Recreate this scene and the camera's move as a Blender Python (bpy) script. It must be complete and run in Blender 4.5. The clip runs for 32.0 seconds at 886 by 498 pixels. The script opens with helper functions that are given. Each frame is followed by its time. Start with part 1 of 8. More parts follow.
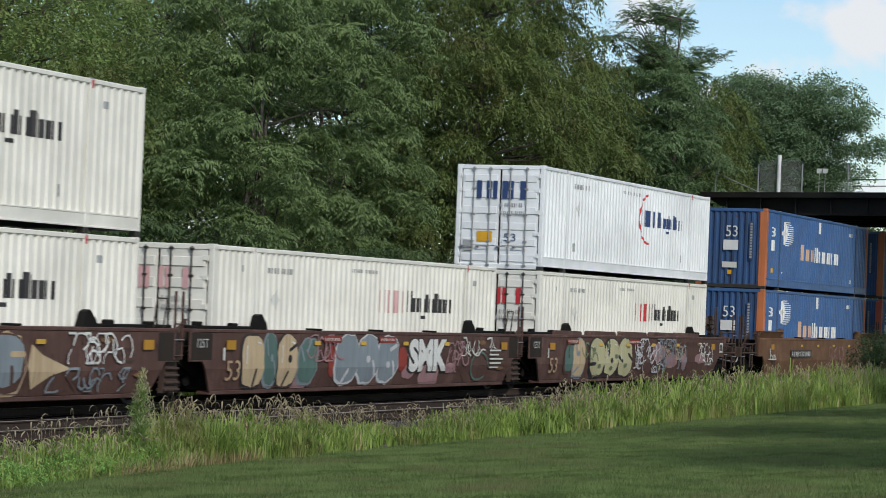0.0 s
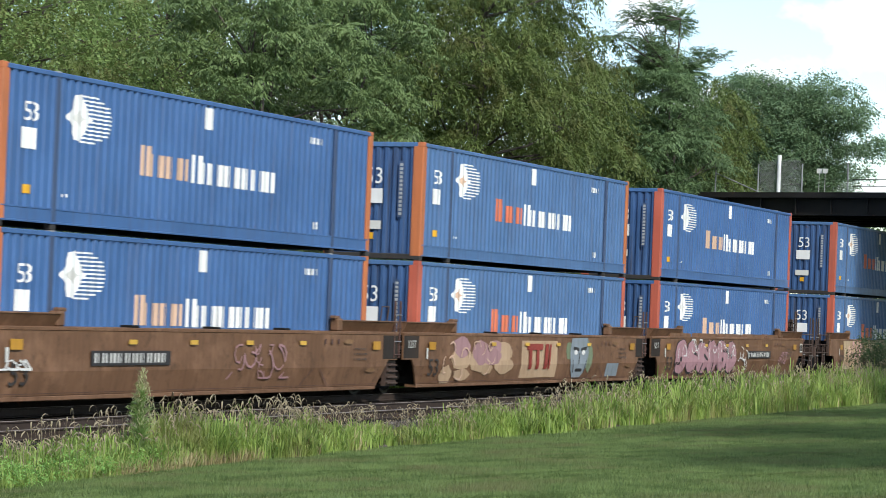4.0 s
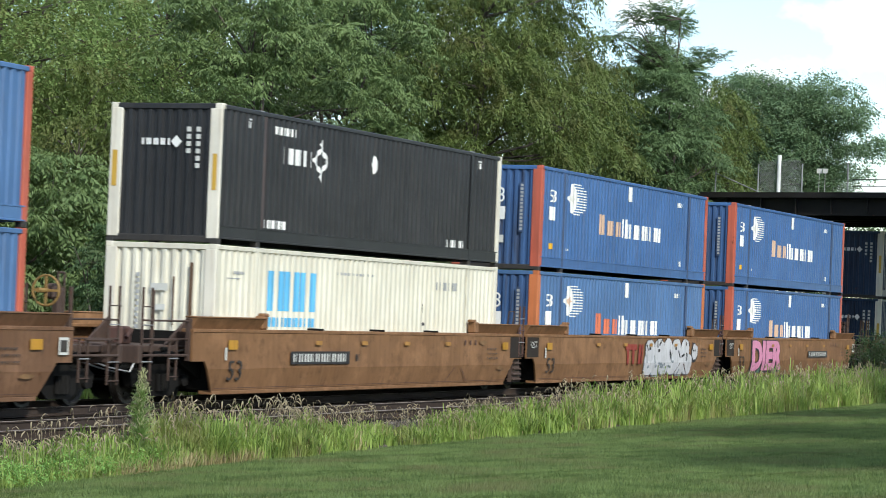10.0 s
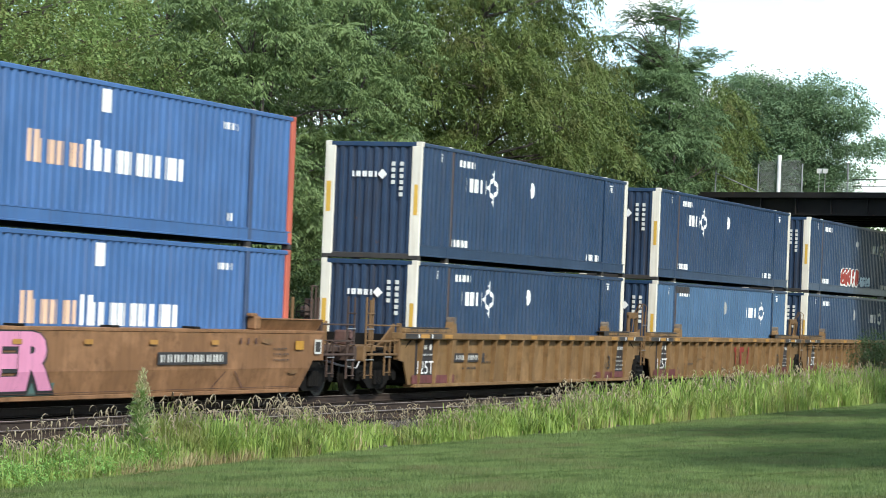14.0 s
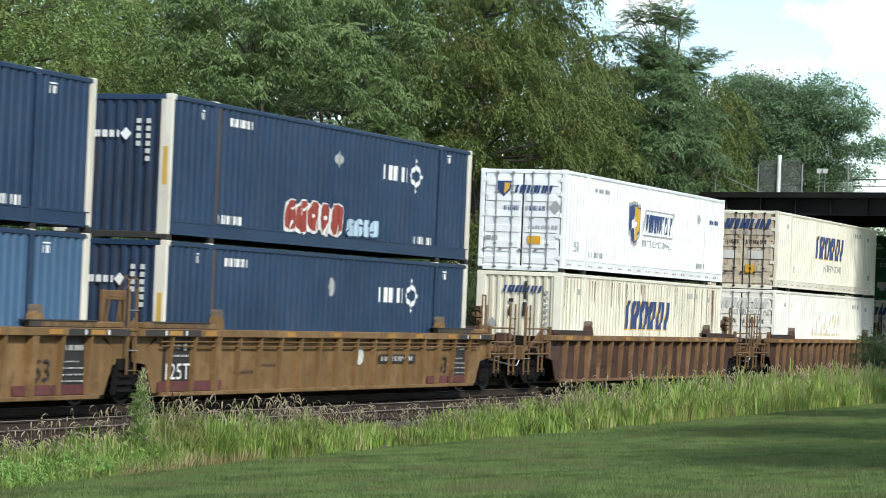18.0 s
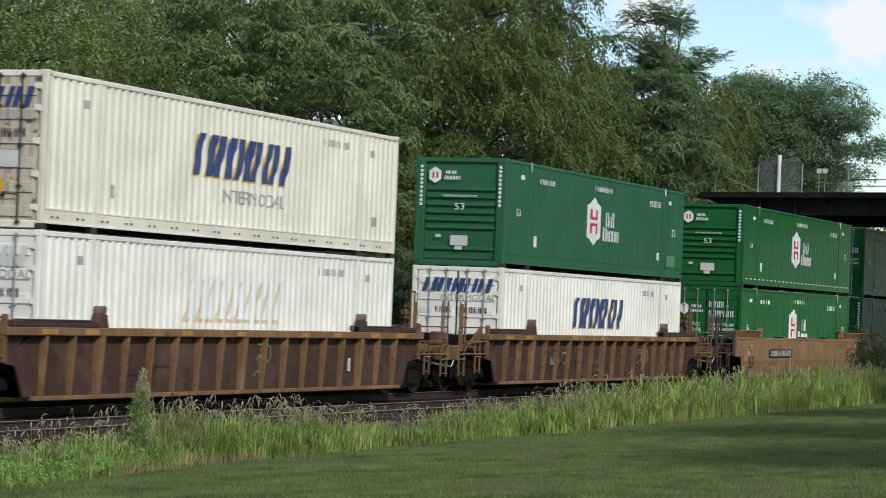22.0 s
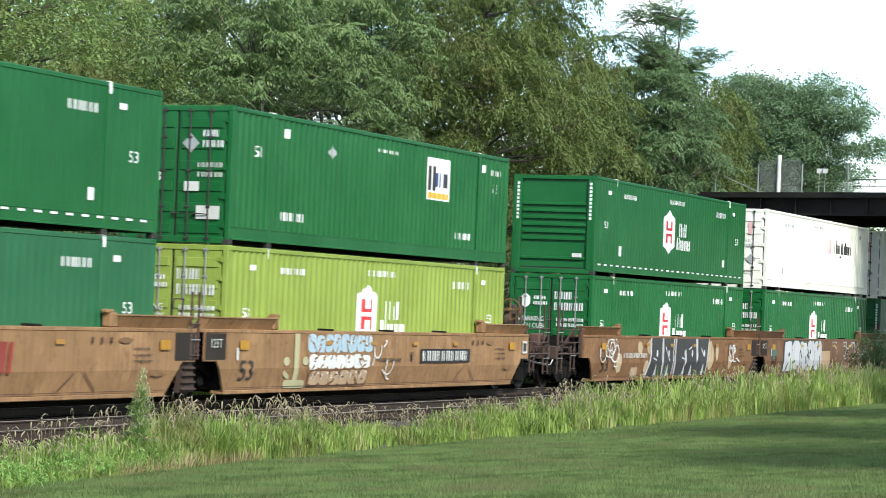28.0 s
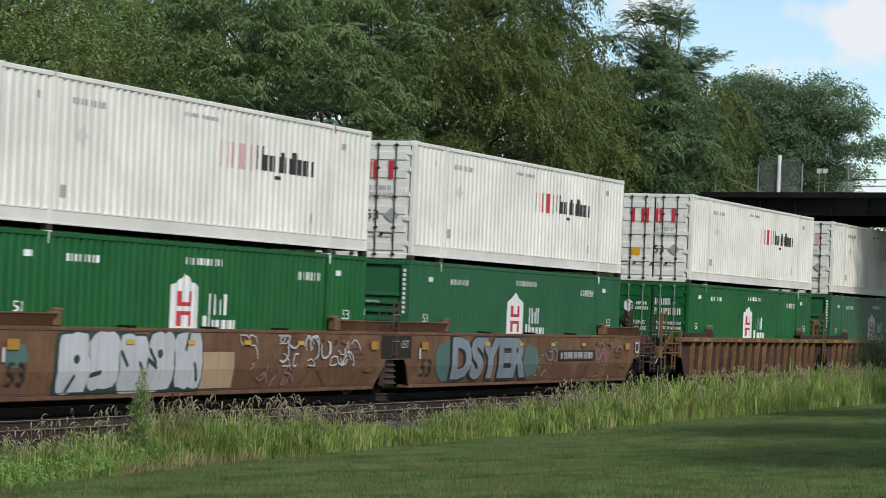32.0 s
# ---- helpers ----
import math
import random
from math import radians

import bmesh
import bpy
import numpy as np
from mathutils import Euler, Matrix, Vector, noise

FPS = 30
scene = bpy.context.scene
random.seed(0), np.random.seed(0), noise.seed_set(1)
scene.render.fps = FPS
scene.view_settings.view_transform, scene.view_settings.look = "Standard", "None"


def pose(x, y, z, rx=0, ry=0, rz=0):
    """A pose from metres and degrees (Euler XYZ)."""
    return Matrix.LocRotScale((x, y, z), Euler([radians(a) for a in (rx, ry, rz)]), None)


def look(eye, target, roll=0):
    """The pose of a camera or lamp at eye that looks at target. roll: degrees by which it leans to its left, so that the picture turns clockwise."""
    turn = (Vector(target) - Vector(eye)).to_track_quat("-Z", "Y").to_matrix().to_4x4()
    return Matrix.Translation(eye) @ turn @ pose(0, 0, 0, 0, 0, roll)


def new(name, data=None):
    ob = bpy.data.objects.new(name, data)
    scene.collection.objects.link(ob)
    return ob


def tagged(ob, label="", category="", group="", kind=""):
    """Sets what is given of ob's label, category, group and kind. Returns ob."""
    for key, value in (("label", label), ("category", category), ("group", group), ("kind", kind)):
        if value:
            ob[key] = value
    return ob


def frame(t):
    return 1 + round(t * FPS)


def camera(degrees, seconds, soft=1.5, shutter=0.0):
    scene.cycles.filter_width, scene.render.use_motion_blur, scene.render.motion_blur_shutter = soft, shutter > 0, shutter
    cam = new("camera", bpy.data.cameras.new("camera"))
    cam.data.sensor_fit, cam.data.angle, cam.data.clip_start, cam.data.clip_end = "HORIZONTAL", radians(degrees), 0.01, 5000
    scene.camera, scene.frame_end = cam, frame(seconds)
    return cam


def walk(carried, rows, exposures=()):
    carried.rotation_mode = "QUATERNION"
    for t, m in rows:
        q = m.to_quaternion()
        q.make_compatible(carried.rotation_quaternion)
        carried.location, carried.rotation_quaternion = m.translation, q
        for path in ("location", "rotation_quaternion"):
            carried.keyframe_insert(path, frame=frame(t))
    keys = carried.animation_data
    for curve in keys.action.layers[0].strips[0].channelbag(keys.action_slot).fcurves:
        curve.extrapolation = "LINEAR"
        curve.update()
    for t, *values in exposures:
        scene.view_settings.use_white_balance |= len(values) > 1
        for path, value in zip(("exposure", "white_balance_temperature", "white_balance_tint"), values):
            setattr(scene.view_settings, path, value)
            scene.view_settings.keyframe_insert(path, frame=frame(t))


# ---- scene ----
# The rails' top is z = 0; x runs along the track, away from the viewer; y runs across it.
LENGTH, WIDTH, HEIGHT = 16.154, 2.59, 2.896     # a 53-foot container
SIDE = 24.31                                     # near side of the containers
MID = SIDE + WIDTH / 2                           # middle of the far track
NEAR_MID = MID - 3.96                            # middle of the near, empty track
EYE = (0.0, 0.0, 2.14)
AIM = (0.92579646, 0.37735014, 0.0225342)

cam = camera(19.4165, 32.0, soft=0.85, shutter=0.22)
held = look(EYE, [e + 60 * a for e, a in zip(EYE, AIM)], 2.3047)
walk(cam, [(0, held), (32, held)], exposures=[(0, -0.20, 6420, 9), (1, -0.25, 6420, 9), (2, -0.20, 6420, 8.5), (3, 0.20, 6420, 8.5), (6, 0.65, 6420, 6.5), (7, 0.65, 6420, 6), (9, 0.60, 6420, 6), (10, 0.55, 6420, 6), (13, 0.75, 6420, 6), (14, 0.80, 6420, 6), (16.5, 1.00, 6420, 5.5), (17, 0.90, 6420, 5.5), (18, 0.50, 6420, 6), (19, 0.05, 6420, 7), (20, -0.35, 6420, 7.5), (21, -0.30, 6420, 8), (22, -0.05, 6420, 8), (23, 0.25, 6420, 7), (24, 0.45, 6420, 6), (25, 0.90, 6420, 6), (25.5, 1.10, 6420, 5.5), (26.5, 1.00, 6420, 5.5), (28, 0.90, 6420, 5), (30, 0.50, 6420, 5.5), (31, 0.20, 6420, 7), (32, -0.15, 6420, 9)])

# ---- sky and sun ----
SUN_TO = Vector((-0.56, -0.67, 0.62)).normalized()
world = bpy.data.worlds.new("sky")
scene.world = world
world.use_nodes = True
wn, wl = world.node_tree.nodes, world.node_tree.links
wn.clear()
w_out, w_bg, w_sky = wn.new("ShaderNodeOutputWorld"), wn.new("ShaderNodeBackground"), wn.new("ShaderNodeTexSky")
w_sky.sky_type, w_sky.sun_disc = "NISHITA", False
w_sky.sun_elevation = math.asin(SUN_TO.z)
w_sky.sun_rotation = math.atan2(SUN_TO.x, SUN_TO.y)
w_sky.dust_density, w_sky.ozone_density = 0.3, 2.5
w_co, w_map, w_noise, w_ramp, w_mix = (wn.new("ShaderNodeTexCoord"), wn.new("ShaderNodeMapping"), wn.new("ShaderNodeTexNoise"),
                                       wn.new("ShaderNodeValToRGB"), wn.new("ShaderNodeMix"))
w_map.inputs["Scale"].default_value, w_map.inputs["Location"].default_value = (1.0, 1.0, 1.5), (0.9, 0.3, 0.0)
w_noise.inputs["Scale"].default_value, w_noise.inputs["Detail"].default_value = 21.0, 5.0
w_noise.inputs["Roughness"].default_value = 0.5
w_ramp.color_ramp.elements[0].position, w_ramp.color_ramp.elements[1].position = 0.50, 0.60
w_mix.data_type = "RGBA"
w_mix.inputs["B"].default_value = (6.4, 6.6, 6.9, 1)
w_bg.inputs["Strength"].default_value = 0.145
wl.new(w_co.outputs["Generated"], w_map.inputs["Vector"])
wl.new(w_map.outputs["Vector"], w_noise.inputs["Vector"])
wl.new(w_noise.outputs["Fac"], w_ramp.inputs["Fac"])
wl.new(w_ramp.outputs["Color"], w_mix.inputs["Factor"])
wl.new(w_sky.outputs["Color"], w_mix.inputs["A"])
wl.new(w_mix.outputs["Result"], w_bg.inputs["Color"])
wl.new(w_bg.outputs["Background"], w_out.inputs["Surface"])

sun = new("sun", bpy.data.lights.new("sun", "SUN"))
sun.data.energy, sun.data.angle, sun.data.color = 2.85, radians(3.0), (1.0, 0.965, 0.90)
sun.matrix_world = look(SUN_TO * 50, (0, 0, 0))


# ---- materials ----
def nodes_of(name):
    m = bpy.data.materials.new(name)
    m.use_nodes = True
    nt = m.node_tree
    return m, nt.nodes, nt.links, nt.nodes["Principled BSDF"]


def noise_node(n, l, vec, scale, detail=4.0, rough=0.55):
    t = n.new("ShaderNodeTexNoise")
    t.inputs["Scale"].default_value, t.inputs["Detail"].default_value, t.inputs["Roughness"].default_value = scale, detail, rough
    l.new(vec, t.inputs["Vector"])
    return t.outputs["Fac"]


def ramp_node(n, l, fac, a, b):
    r = n.new("ShaderNodeMapRange")
    r.inputs["From Min"].default_value, r.inputs["From Max"].default_value = a, b
    l.new(fac, r.inputs["Value"])
    return r.outputs["Result"]


def mix_node(n, l, fac, a, b):
    m = n.new("ShaderNodeMix")
    m.data_type = "RGBA"
    for key, v in (("Factor", fac), ("A", a), ("B", b)):
        if isinstance(v, (tuple, float, int)):
            m.inputs[key].default_value = (*v, 1) if isinstance(v, tuple) else v
        else:
            l.new(v, m.inputs[key])
    return m.outputs["Result"]


def own_space(n, l, shift=True):
    """Object coordinates in metres, moved by a random step for each object."""
    co = n.new("ShaderNodeTexCoord").outputs["Object"]
    if not shift:
        return co
    info, add = n.new("ShaderNodeObjectInfo"), n.new("ShaderNodeVectorMath")
    add.operation = "MULTIPLY_ADD"
    add.inputs[1].default_value = (1, 1, 1)
    mul = n.new("ShaderNodeVectorMath")
    mul.operation = "SCALE"
    mul.inputs[0].default_value = (37.0, 19.0, 23.0)
    l.new(info.outputs["Random"], mul.inputs["Scale"])
    l.new(co, add.inputs[0])
    l.new(mul.outputs["Vector"], add.inputs[2])
    return add.outputs["Vector"]


def bump_node(n, l, height, strength, distance, bsdf):
    b = n.new("ShaderNodeBump")
    b.inputs["Strength"].default_value, b.inputs["Distance"].default_value = strength, distance
    l.new(height, b.inputs["Height"])
    l.new(b.outputs["Normal"], bsdf.inputs["Normal"])


def darker(c, k):
    return tuple(v * k for v in c)


RUST = (0.11, 0.042, 0.018)


def paint(name, rgb, rough=0.45, rust=0.1, dirt=0.3, stain=(0.09, 0.075, 0.06), metal=0.0, mottle=0.0, gloss=0.32):
    """Painted steel: faded in patches, streaked by rain, rust breaking through."""
    m, n, l, p = nodes_of(name)
    v = own_space(n, l)
    big = noise_node(n, l, v, 0.7, 3)
    fine = noise_node(n, l, v, 14.0, 4, 0.65)
    st = n.new("ShaderNodeMapping")
    st.inputs["Scale"].default_value = (5.5, 5.5, 0.28)
    l.new(v, st.inputs["Vector"])
    streak = noise_node(n, l, st.outputs["Vector"], 1.6, 5, 0.6)
    c = mix_node(n, l, ramp_node(n, l, big, 0.3, 0.7), darker(rgb, 0.86), tuple(min(1, x * 1.08 + 0.008) for x in rgb))
    if mottle:
        m1, m2 = noise_node(n, l, v, 0.9, 7, 0.68), noise_node(n, l, v, 3.1, 6, 0.7)
        f1, f2 = n.new("ShaderNodeMath"), n.new("ShaderNodeMath")
        for node, src, a, b in ((f1, m1, 0.50, 0.66), (f2, m2, 0.54, 0.70)):
            node.operation = "MULTIPLY"
            l.new(ramp_node(n, l, src, a, b), node.inputs[0])
            node.inputs[1].default_value = mottle
        c = mix_node(n, l, f1.outputs[0], c, tuple(min(1, x * 1.55 + 0.02) for x in rgb))
        c = mix_node(n, l, f2.outputs[0], c, darker(rgb, 0.42))
    dirt_fac = n.new("ShaderNodeMath")
    dirt_fac.operation = "MULTIPLY"
    l.new(ramp_node(n, l, streak, 0.48, 0.75), dirt_fac.inputs[0])
    dirt_fac.inputs[1].default_value = dirt
    c = mix_node(n, l, dirt_fac.outputs[0], c, stain)
    if rust:
        spot = noise_node(n, l, v, 2.6, 8, 0.7)
        c = mix_node(n, l, ramp_node(n, l, spot, 0.72 - 0.25 * rust, 0.76 - 0.22 * rust), c, RUST)
    grain = n.new("ShaderNodeMath")
    grain.operation = "MULTIPLY"
    l.new(fine, grain.inputs[0])
    grain.inputs[1].default_value = 0.22
    c = mix_node(n, l, grain.outputs[0], c, darker(rgb, 0.55))
    l.new(c, p.inputs["Base Color"])
    r = n.new("ShaderNodeMapRange")
    r.inputs["To Min"].default_value, r.inputs["To Max"].default_value = rough - 0.1, rough + 0.18
    l.new(streak, r.inputs["Value"])
    l.new(r.outputs["Result"], p.inputs["Roughness"])
    p.inputs["Metallic"].default_value = metal
    p.inputs["Specular IOR Level"].default_value = gloss
    bump_node(n, l, fine, 0.12, 0.004, p)
    return m


def earthy(name, a, b, scale, rough=0.9, bump=0.5, dist=0.03, third=None):
    m, n, l, p = nodes_of(name)
    v = n.new("ShaderNodeTexCoord").outputs["Object"]
    f1, f2 = noise_node(n, l, v, scale, 6, 0.7), noise_node(n, l, v, scale * 0.06, 4)
    c = mix_node(n, l, ramp_node(n, l, f1, 0.35, 0.65), a, b)
    if third:
        c = mix_node(n, l, ramp_node(n, l, f2, 0.45, 0.62), c, third)
    l.new(c, p.inputs["Base Color"])
    p.inputs["Roughness"].default_value = rough
    p.inputs["Specular IOR Level"].default_value = 0.2
    bump_node(n, l, f1, bump, dist, p)
    return m


def leafy(name, a, b, c3=None, through_light=0.3, rough=0.55, gloss=0.3):
    """Leaves that differ one from the next, with some light coming through."""
    m, n, l, p = nodes_of(name)
    geo = n.new("ShaderNodeNewGeometry")
    rnd = geo.outputs["Random Per Island"]
    c = mix_node(n, l, rnd, a, b)
    v = n.new("ShaderNodeTexCoord").outputs["Object"]
    patch, clump = noise_node(n, l, v, 0.55, 3), noise_node(n, l, v, 1.3, 2)
    c = mix_node(n, l, ramp_node(n, l, clump, 0.32, 0.68), c, tuple(x * 1.25 for x in b))
    if c3:
        c = mix_node(n, l, ramp_node(n, l, patch, 0.5, 0.68), c, c3)
    l.new(c, p.inputs["Base Color"])
    p.inputs["Roughness"].default_value = rough
    p.inputs["Specular IOR Level"].default_value = gloss
    tr, mx = n.new("ShaderNodeBsdfTranslucent"), n.new("ShaderNodeMixShader")
    l.new(c, tr.inputs["Color"])
    mx.inputs["Fac"].default_value = through_light
    l.new(p.outputs["BSDF"], mx.inputs[1])
    l.new(tr.outputs["BSDF"], mx.inputs[2])
    l.new(mx.outputs["Shader"], n["Material Output"].inputs["Surface"])
    return m


MAT = {
    "blue": paint("blue_paint", (0.050, 0.130, 0.310), 0.42, 0.06, 0.34),
    "blue_faded": paint("faded_blue_paint", (0.072, 0.158, 0.325), 0.5, 0.1, 0.4),
    "blue_end": paint("grimy_blue_paint", (0.042, 0.098, 0.230), 0.5, 0.22, 0.95, (0.040, 0.034, 0.032)),
    "blue_post": paint("scuffed_blue_paint", (0.050, 0.085, 0.170), 0.5, 0.3, 0.5, (0.07, 0.06, 0.05)),
    "navy_end": paint("grimy_navy_paint", (0.020, 0.042, 0.086), 0.5, 0.2, 0.9, (0.034, 0.026, 0.022)),
    "guide_grey": paint("scuffed_grey_brown_steel", (0.16, 0.125, 0.095), 0.6, 0.3, 0.5, (0.06, 0.045, 0.035), mottle=0.5),
    "gear_brown": paint("grimy_brown_steel", (0.066, 0.040, 0.030), 0.65, 0.3, 0.6, (0.03, 0.022, 0.018), mottle=0.5),
    "brake_ochre": paint("rusty_ochre_paint", (0.30, 0.185, 0.060), 0.6, 0.3, 0.5, (0.10, 0.06, 0.03)),
    "gear_ochre": paint("grimy_ochre_steel", (0.170, 0.096, 0.040), 0.65, 0.28, 0.6, (0.05, 0.032, 0.02), mottle=0.5),
    "navy": paint("navy_paint", (0.013, 0.039, 0.090), 0.38, 0.06, 0.22),
    "slate": paint("faded_navy_paint", (0.055, 0.120, 0.215), 0.5, 0.05, 0.25),
    "black": paint("black_paint", (0.020, 0.021, 0.024), 0.36, 0.02, 0.2),
    "white": paint("white_paint", (0.84, 0.815, 0.735), 0.42, 0.0, 0.10, (0.45, 0.38, 0.28)),
    "bright": paint("bright_white_paint", (0.87, 0.885, 0.89), 0.38, 0.0, 0.06, (0.5, 0.48, 0.44)),
    "cream": paint("cream_paint", (0.83, 0.79, 0.66), 0.45, 0.02, 0.2, (0.45, 0.32, 0.18)),
    "old_cream": paint("old_cream_paint", (0.70, 0.67, 0.56), 0.5, 0.05, 0.35, (0.40, 0.30, 0.18)),
    "rusty_cream": paint("rust_streaked_cream_paint", (0.74, 0.70, 0.57), 0.5, 0.06, 0.75, (0.26, 0.17, 0.09)),
    "rusty_door": paint("rust_stained_door_paint", (0.58, 0.50, 0.38), 0.6, 0.54, 0.9, (0.17, 0.09, 0.04)),
    "green": paint("green_paint", (0.006, 0.110, 0.024), 0.40, 0.0, 0.14, (0.05, 0.08, 0.05), gloss=0.28),
    "green_dull": paint("faded_green_paint", (0.018, 0.122, 0.046), 0.45, 0.02, 0.2, (0.07, 0.08, 0.06)),
    "lime": paint("lime_paint", (0.250, 0.330, 0.055), 0.42, 0.03, 0.18),
    "orange_post": paint("orange_red_paint", (0.49, 0.112, 0.068), 0.5, 0.2, 0.5),
    "rust_post": paint("orange_paint", (0.54, 0.170, 0.062), 0.5, 0.18, 0.5),
    "white_post": paint("stained_white_paint", (0.72, 0.68, 0.58), 0.5, 0.16, 0.4, (0.32, 0.2, 0.1)),
    "dark_steel": paint("dark_steel", (0.035, 0.032, 0.030), 0.55, 0.25, 0.3),
    "steel": paint("galvanised_steel", (0.36, 0.36, 0.36), 0.45, 0.06, 0.25, metal=0.5),
    "wagon_dark": paint("dark_brown_wagon_paint", (0.092, 0.046, 0.036), 0.6, 0.28, 0.5, (0.06, 0.04, 0.032), mottle=0.75),
    "wagon_brown": paint("brown_wagon_paint", (0.160, 0.081, 0.041), 0.58, 0.2, 0.4, (0.075, 0.045, 0.03), mottle=0.75),
    "wagon_orange": paint("orange_brown_wagon_paint", (0.215, 0.107, 0.046), 0.6, 0.18, 0.45, (0.10, 0.06, 0.035), mottle=0.75),
    "wagon_light": paint("tan_wagon_paint", (0.285, 0.158, 0.072), 0.6, 0.20, 0.5, (0.10, 0.06, 0.04), mottle=0.75),
    "wagon_mustard": paint("mustard_wagon_paint", (0.195, 0.112, 0.044), 0.6, 0.16, 0.5, (0.10, 0.06, 0.03), mottle=0.75),
    "wagon_maroon": paint("maroon_wagon_paint", (0.068, 0.036, 0.027), 0.7, 0.36, 0.6, (0.05, 0.030, 0.020), mottle=0.85, gloss=0.2),
    "wagon_ochre": paint("ochre_wagon_paint", (0.200, 0.112, 0.050), 0.65, 0.38, 0.6, (0.10, 0.055, 0.03), mottle=0.75),
    "rust_run": paint("dark_rust_run", (0.110, 0.062, 0.034), 0.7, 0.1, 0.4, (0.35, 0.28, 0.2)),
    "panel_black": paint("grimy_black_panel", (0.030, 0.024, 0.020), 0.7, 0.15, 0.5, (0.07, 0.045, 0.03), gloss=0.15),
    "shelf_dark": paint("worn_black_shelf_paint", (0.040, 0.036, 0.034), 0.6, 0.2, 0.4, (0.12, 0.09, 0.06)),
    "jack_maroon": paint("dull_maroon_paint", (0.125, 0.038, 0.036), 0.6, 0.15, 0.4, (0.05, 0.03, 0.028), mottle=0.4),
    "navy_rust": paint("rust_scuffed_navy_paint", (0.060, 0.048, 0.050), 0.6, 0.35, 0.5, (0.10, 0.05, 0.03)),
    # black grease, darkened further to stand for the shade under the wagons
    "grime_shade": paint("greasy_shaded_steel", (0.007, 0.0062, 0.0055), 0.7, 0.05, 0.3, (0.02, 0.016, 0.013), gloss=0.12),
    "wheel": paint("worn_wheel_steel", (0.020, 0.017, 0.015), 0.35, 0.1, 0.3, metal=0.6),
    "mark_white": paint("white_marking", (0.80, 0.80, 0.78), 0.5, 0.0, 0.08, (0.5, 0.48, 0.42)),
    "mark_grey": paint("faded_grey_marking", (0.36, 0.37, 0.37), 0.6, 0.0, 0.15),
    "mark_pale": paint("pale_grey_marking", (0.62, 0.62, 0.58), 0.6, 0.0, 0.1),
    "mark_black": paint("black_marking", (0.030, 0.028, 0.030), 0.5, 0.0, 0.1),
    "mark_navy": paint("navy_marking", (0.030, 0.060, 0.170), 0.5, 0.0, 0.12),
    "mark_red": paint("red_marking", (0.55, 0.035, 0.045), 0.5, 0.0, 0.1),
    "mark_pink": paint("faded_pink_marking", (0.72, 0.42, 0.42), 0.6, 0.0, 0.1),
    "mark_orange": paint("orange_marking", (0.62, 0.165, 0.085), 0.5, 0.0, 0.15),
    "mark_peach": paint("faded_orange_marking", (0.62, 0.42, 0.30), 0.5, 0.0, 0.2),
    "mark_sky": paint("light_blue_marking", (0.120, 0.440, 0.720), 0.5, 0.0, 0.12),
    "mark_gold": paint("gold_marking", (0.62, 0.380, 0.060), 0.5, 0.0, 0.12),
    "mark_yellow": paint("yellow_marking", (0.72, 0.38, 0.02), 0.45, 0.0, 0.15),
    "mark_amber": paint("dull_amber_marking", (0.46, 0.235, 0.025), 0.5, 0.1, 0.4, (0.16, 0.09, 0.04)),
    "mark_faded_yellow": paint("faded_yellow_marking", (0.42, 0.215, 0.050), 0.6, 0.2, 0.5, (0.16, 0.09, 0.04)),
    "mark_brownred": paint("dull_red_marking", (0.270, 0.040, 0.028), 0.6, 0.05, 0.25),
    "spray_silver": paint("silver_spray_paint", (0.58, 0.58, 0.60), 0.5, 0.04, 0.4, (0.2, 0.18, 0.16)),
    "spray_white": paint("white_spray_paint", (0.70, 0.70, 0.67), 0.5, 0.04, 0.3, (0.25, 0.2, 0.16)),
    "spray_pink": paint("pink_spray_paint", (0.68, 0.27, 0.42), 0.5, 0.03, 0.25),
    "spray_rose": paint("dusty_rose_spray_paint", (0.42, 0.235, 0.26), 0.6, 0.1, 0.4),
    "spray_mauve": paint("mauve_spray_paint", (0.36, 0.205, 0.215), 0.6, 0.12, 0.4),
    "spray_cream": paint("cream_spray_paint", (0.52, 0.40, 0.25), 0.6, 0.14, 0.55, (0.2, 0.11, 0.06)),
    "spray_pale": paint("pale_yellow_spray_paint", (0.47, 0.44, 0.26), 0.6, 0.1, 0.4, (0.2, 0.15, 0.07)),
    "spray_tan": paint("tan_spray_paint", (0.46, 0.32, 0.20), 0.6, 0.1, 0.4, (0.24, 0.12, 0.07)),
    "spray_deep": paint("deep_green_spray_paint", (0.020, 0.060, 0.050), 0.55, 0.06, 0.3),
    "spray_teal": paint("teal_spray_paint", (0.095, 0.170, 0.148), 0.55, 0.06, 0.3),
    "spray_soot": paint("faded_black_spray_paint", (0.050, 0.050, 0.052), 0.6, 0.05, 0.3),
    "spray_grey": paint("grey_spray_paint", (0.230, 0.270, 0.300), 0.55, 0.05, 0.35),
    "spray_black": paint("black_spray_paint", (0.024, 0.024, 0.026), 0.5, 0.05, 0.2),
    "spray_green": paint("sage_spray_paint", (0.170, 0.215, 0.125), 0.6, 0.12, 0.4),
    "spray_blue": paint("pale_blue_spray_paint", (0.40, 0.53, 0.62), 0.55, 0.06, 0.4),
    "ballast": earthy("stone_ballast", (0.070, 0.058, 0.048), (0.240, 0.215, 0.185), 26, 0.95, 0.9, 0.04, (0.090, 0.070, 0.055)),
    "sleeper": earthy("creosoted_timber", (0.008, 0.006, 0.005), (0.024, 0.018, 0.014), 14, 0.85, 0.5, 0.01),
    "rail_rust": paint("rusty_rail", (0.042, 0.027, 0.020), 0.7, 0.4, 0.4),
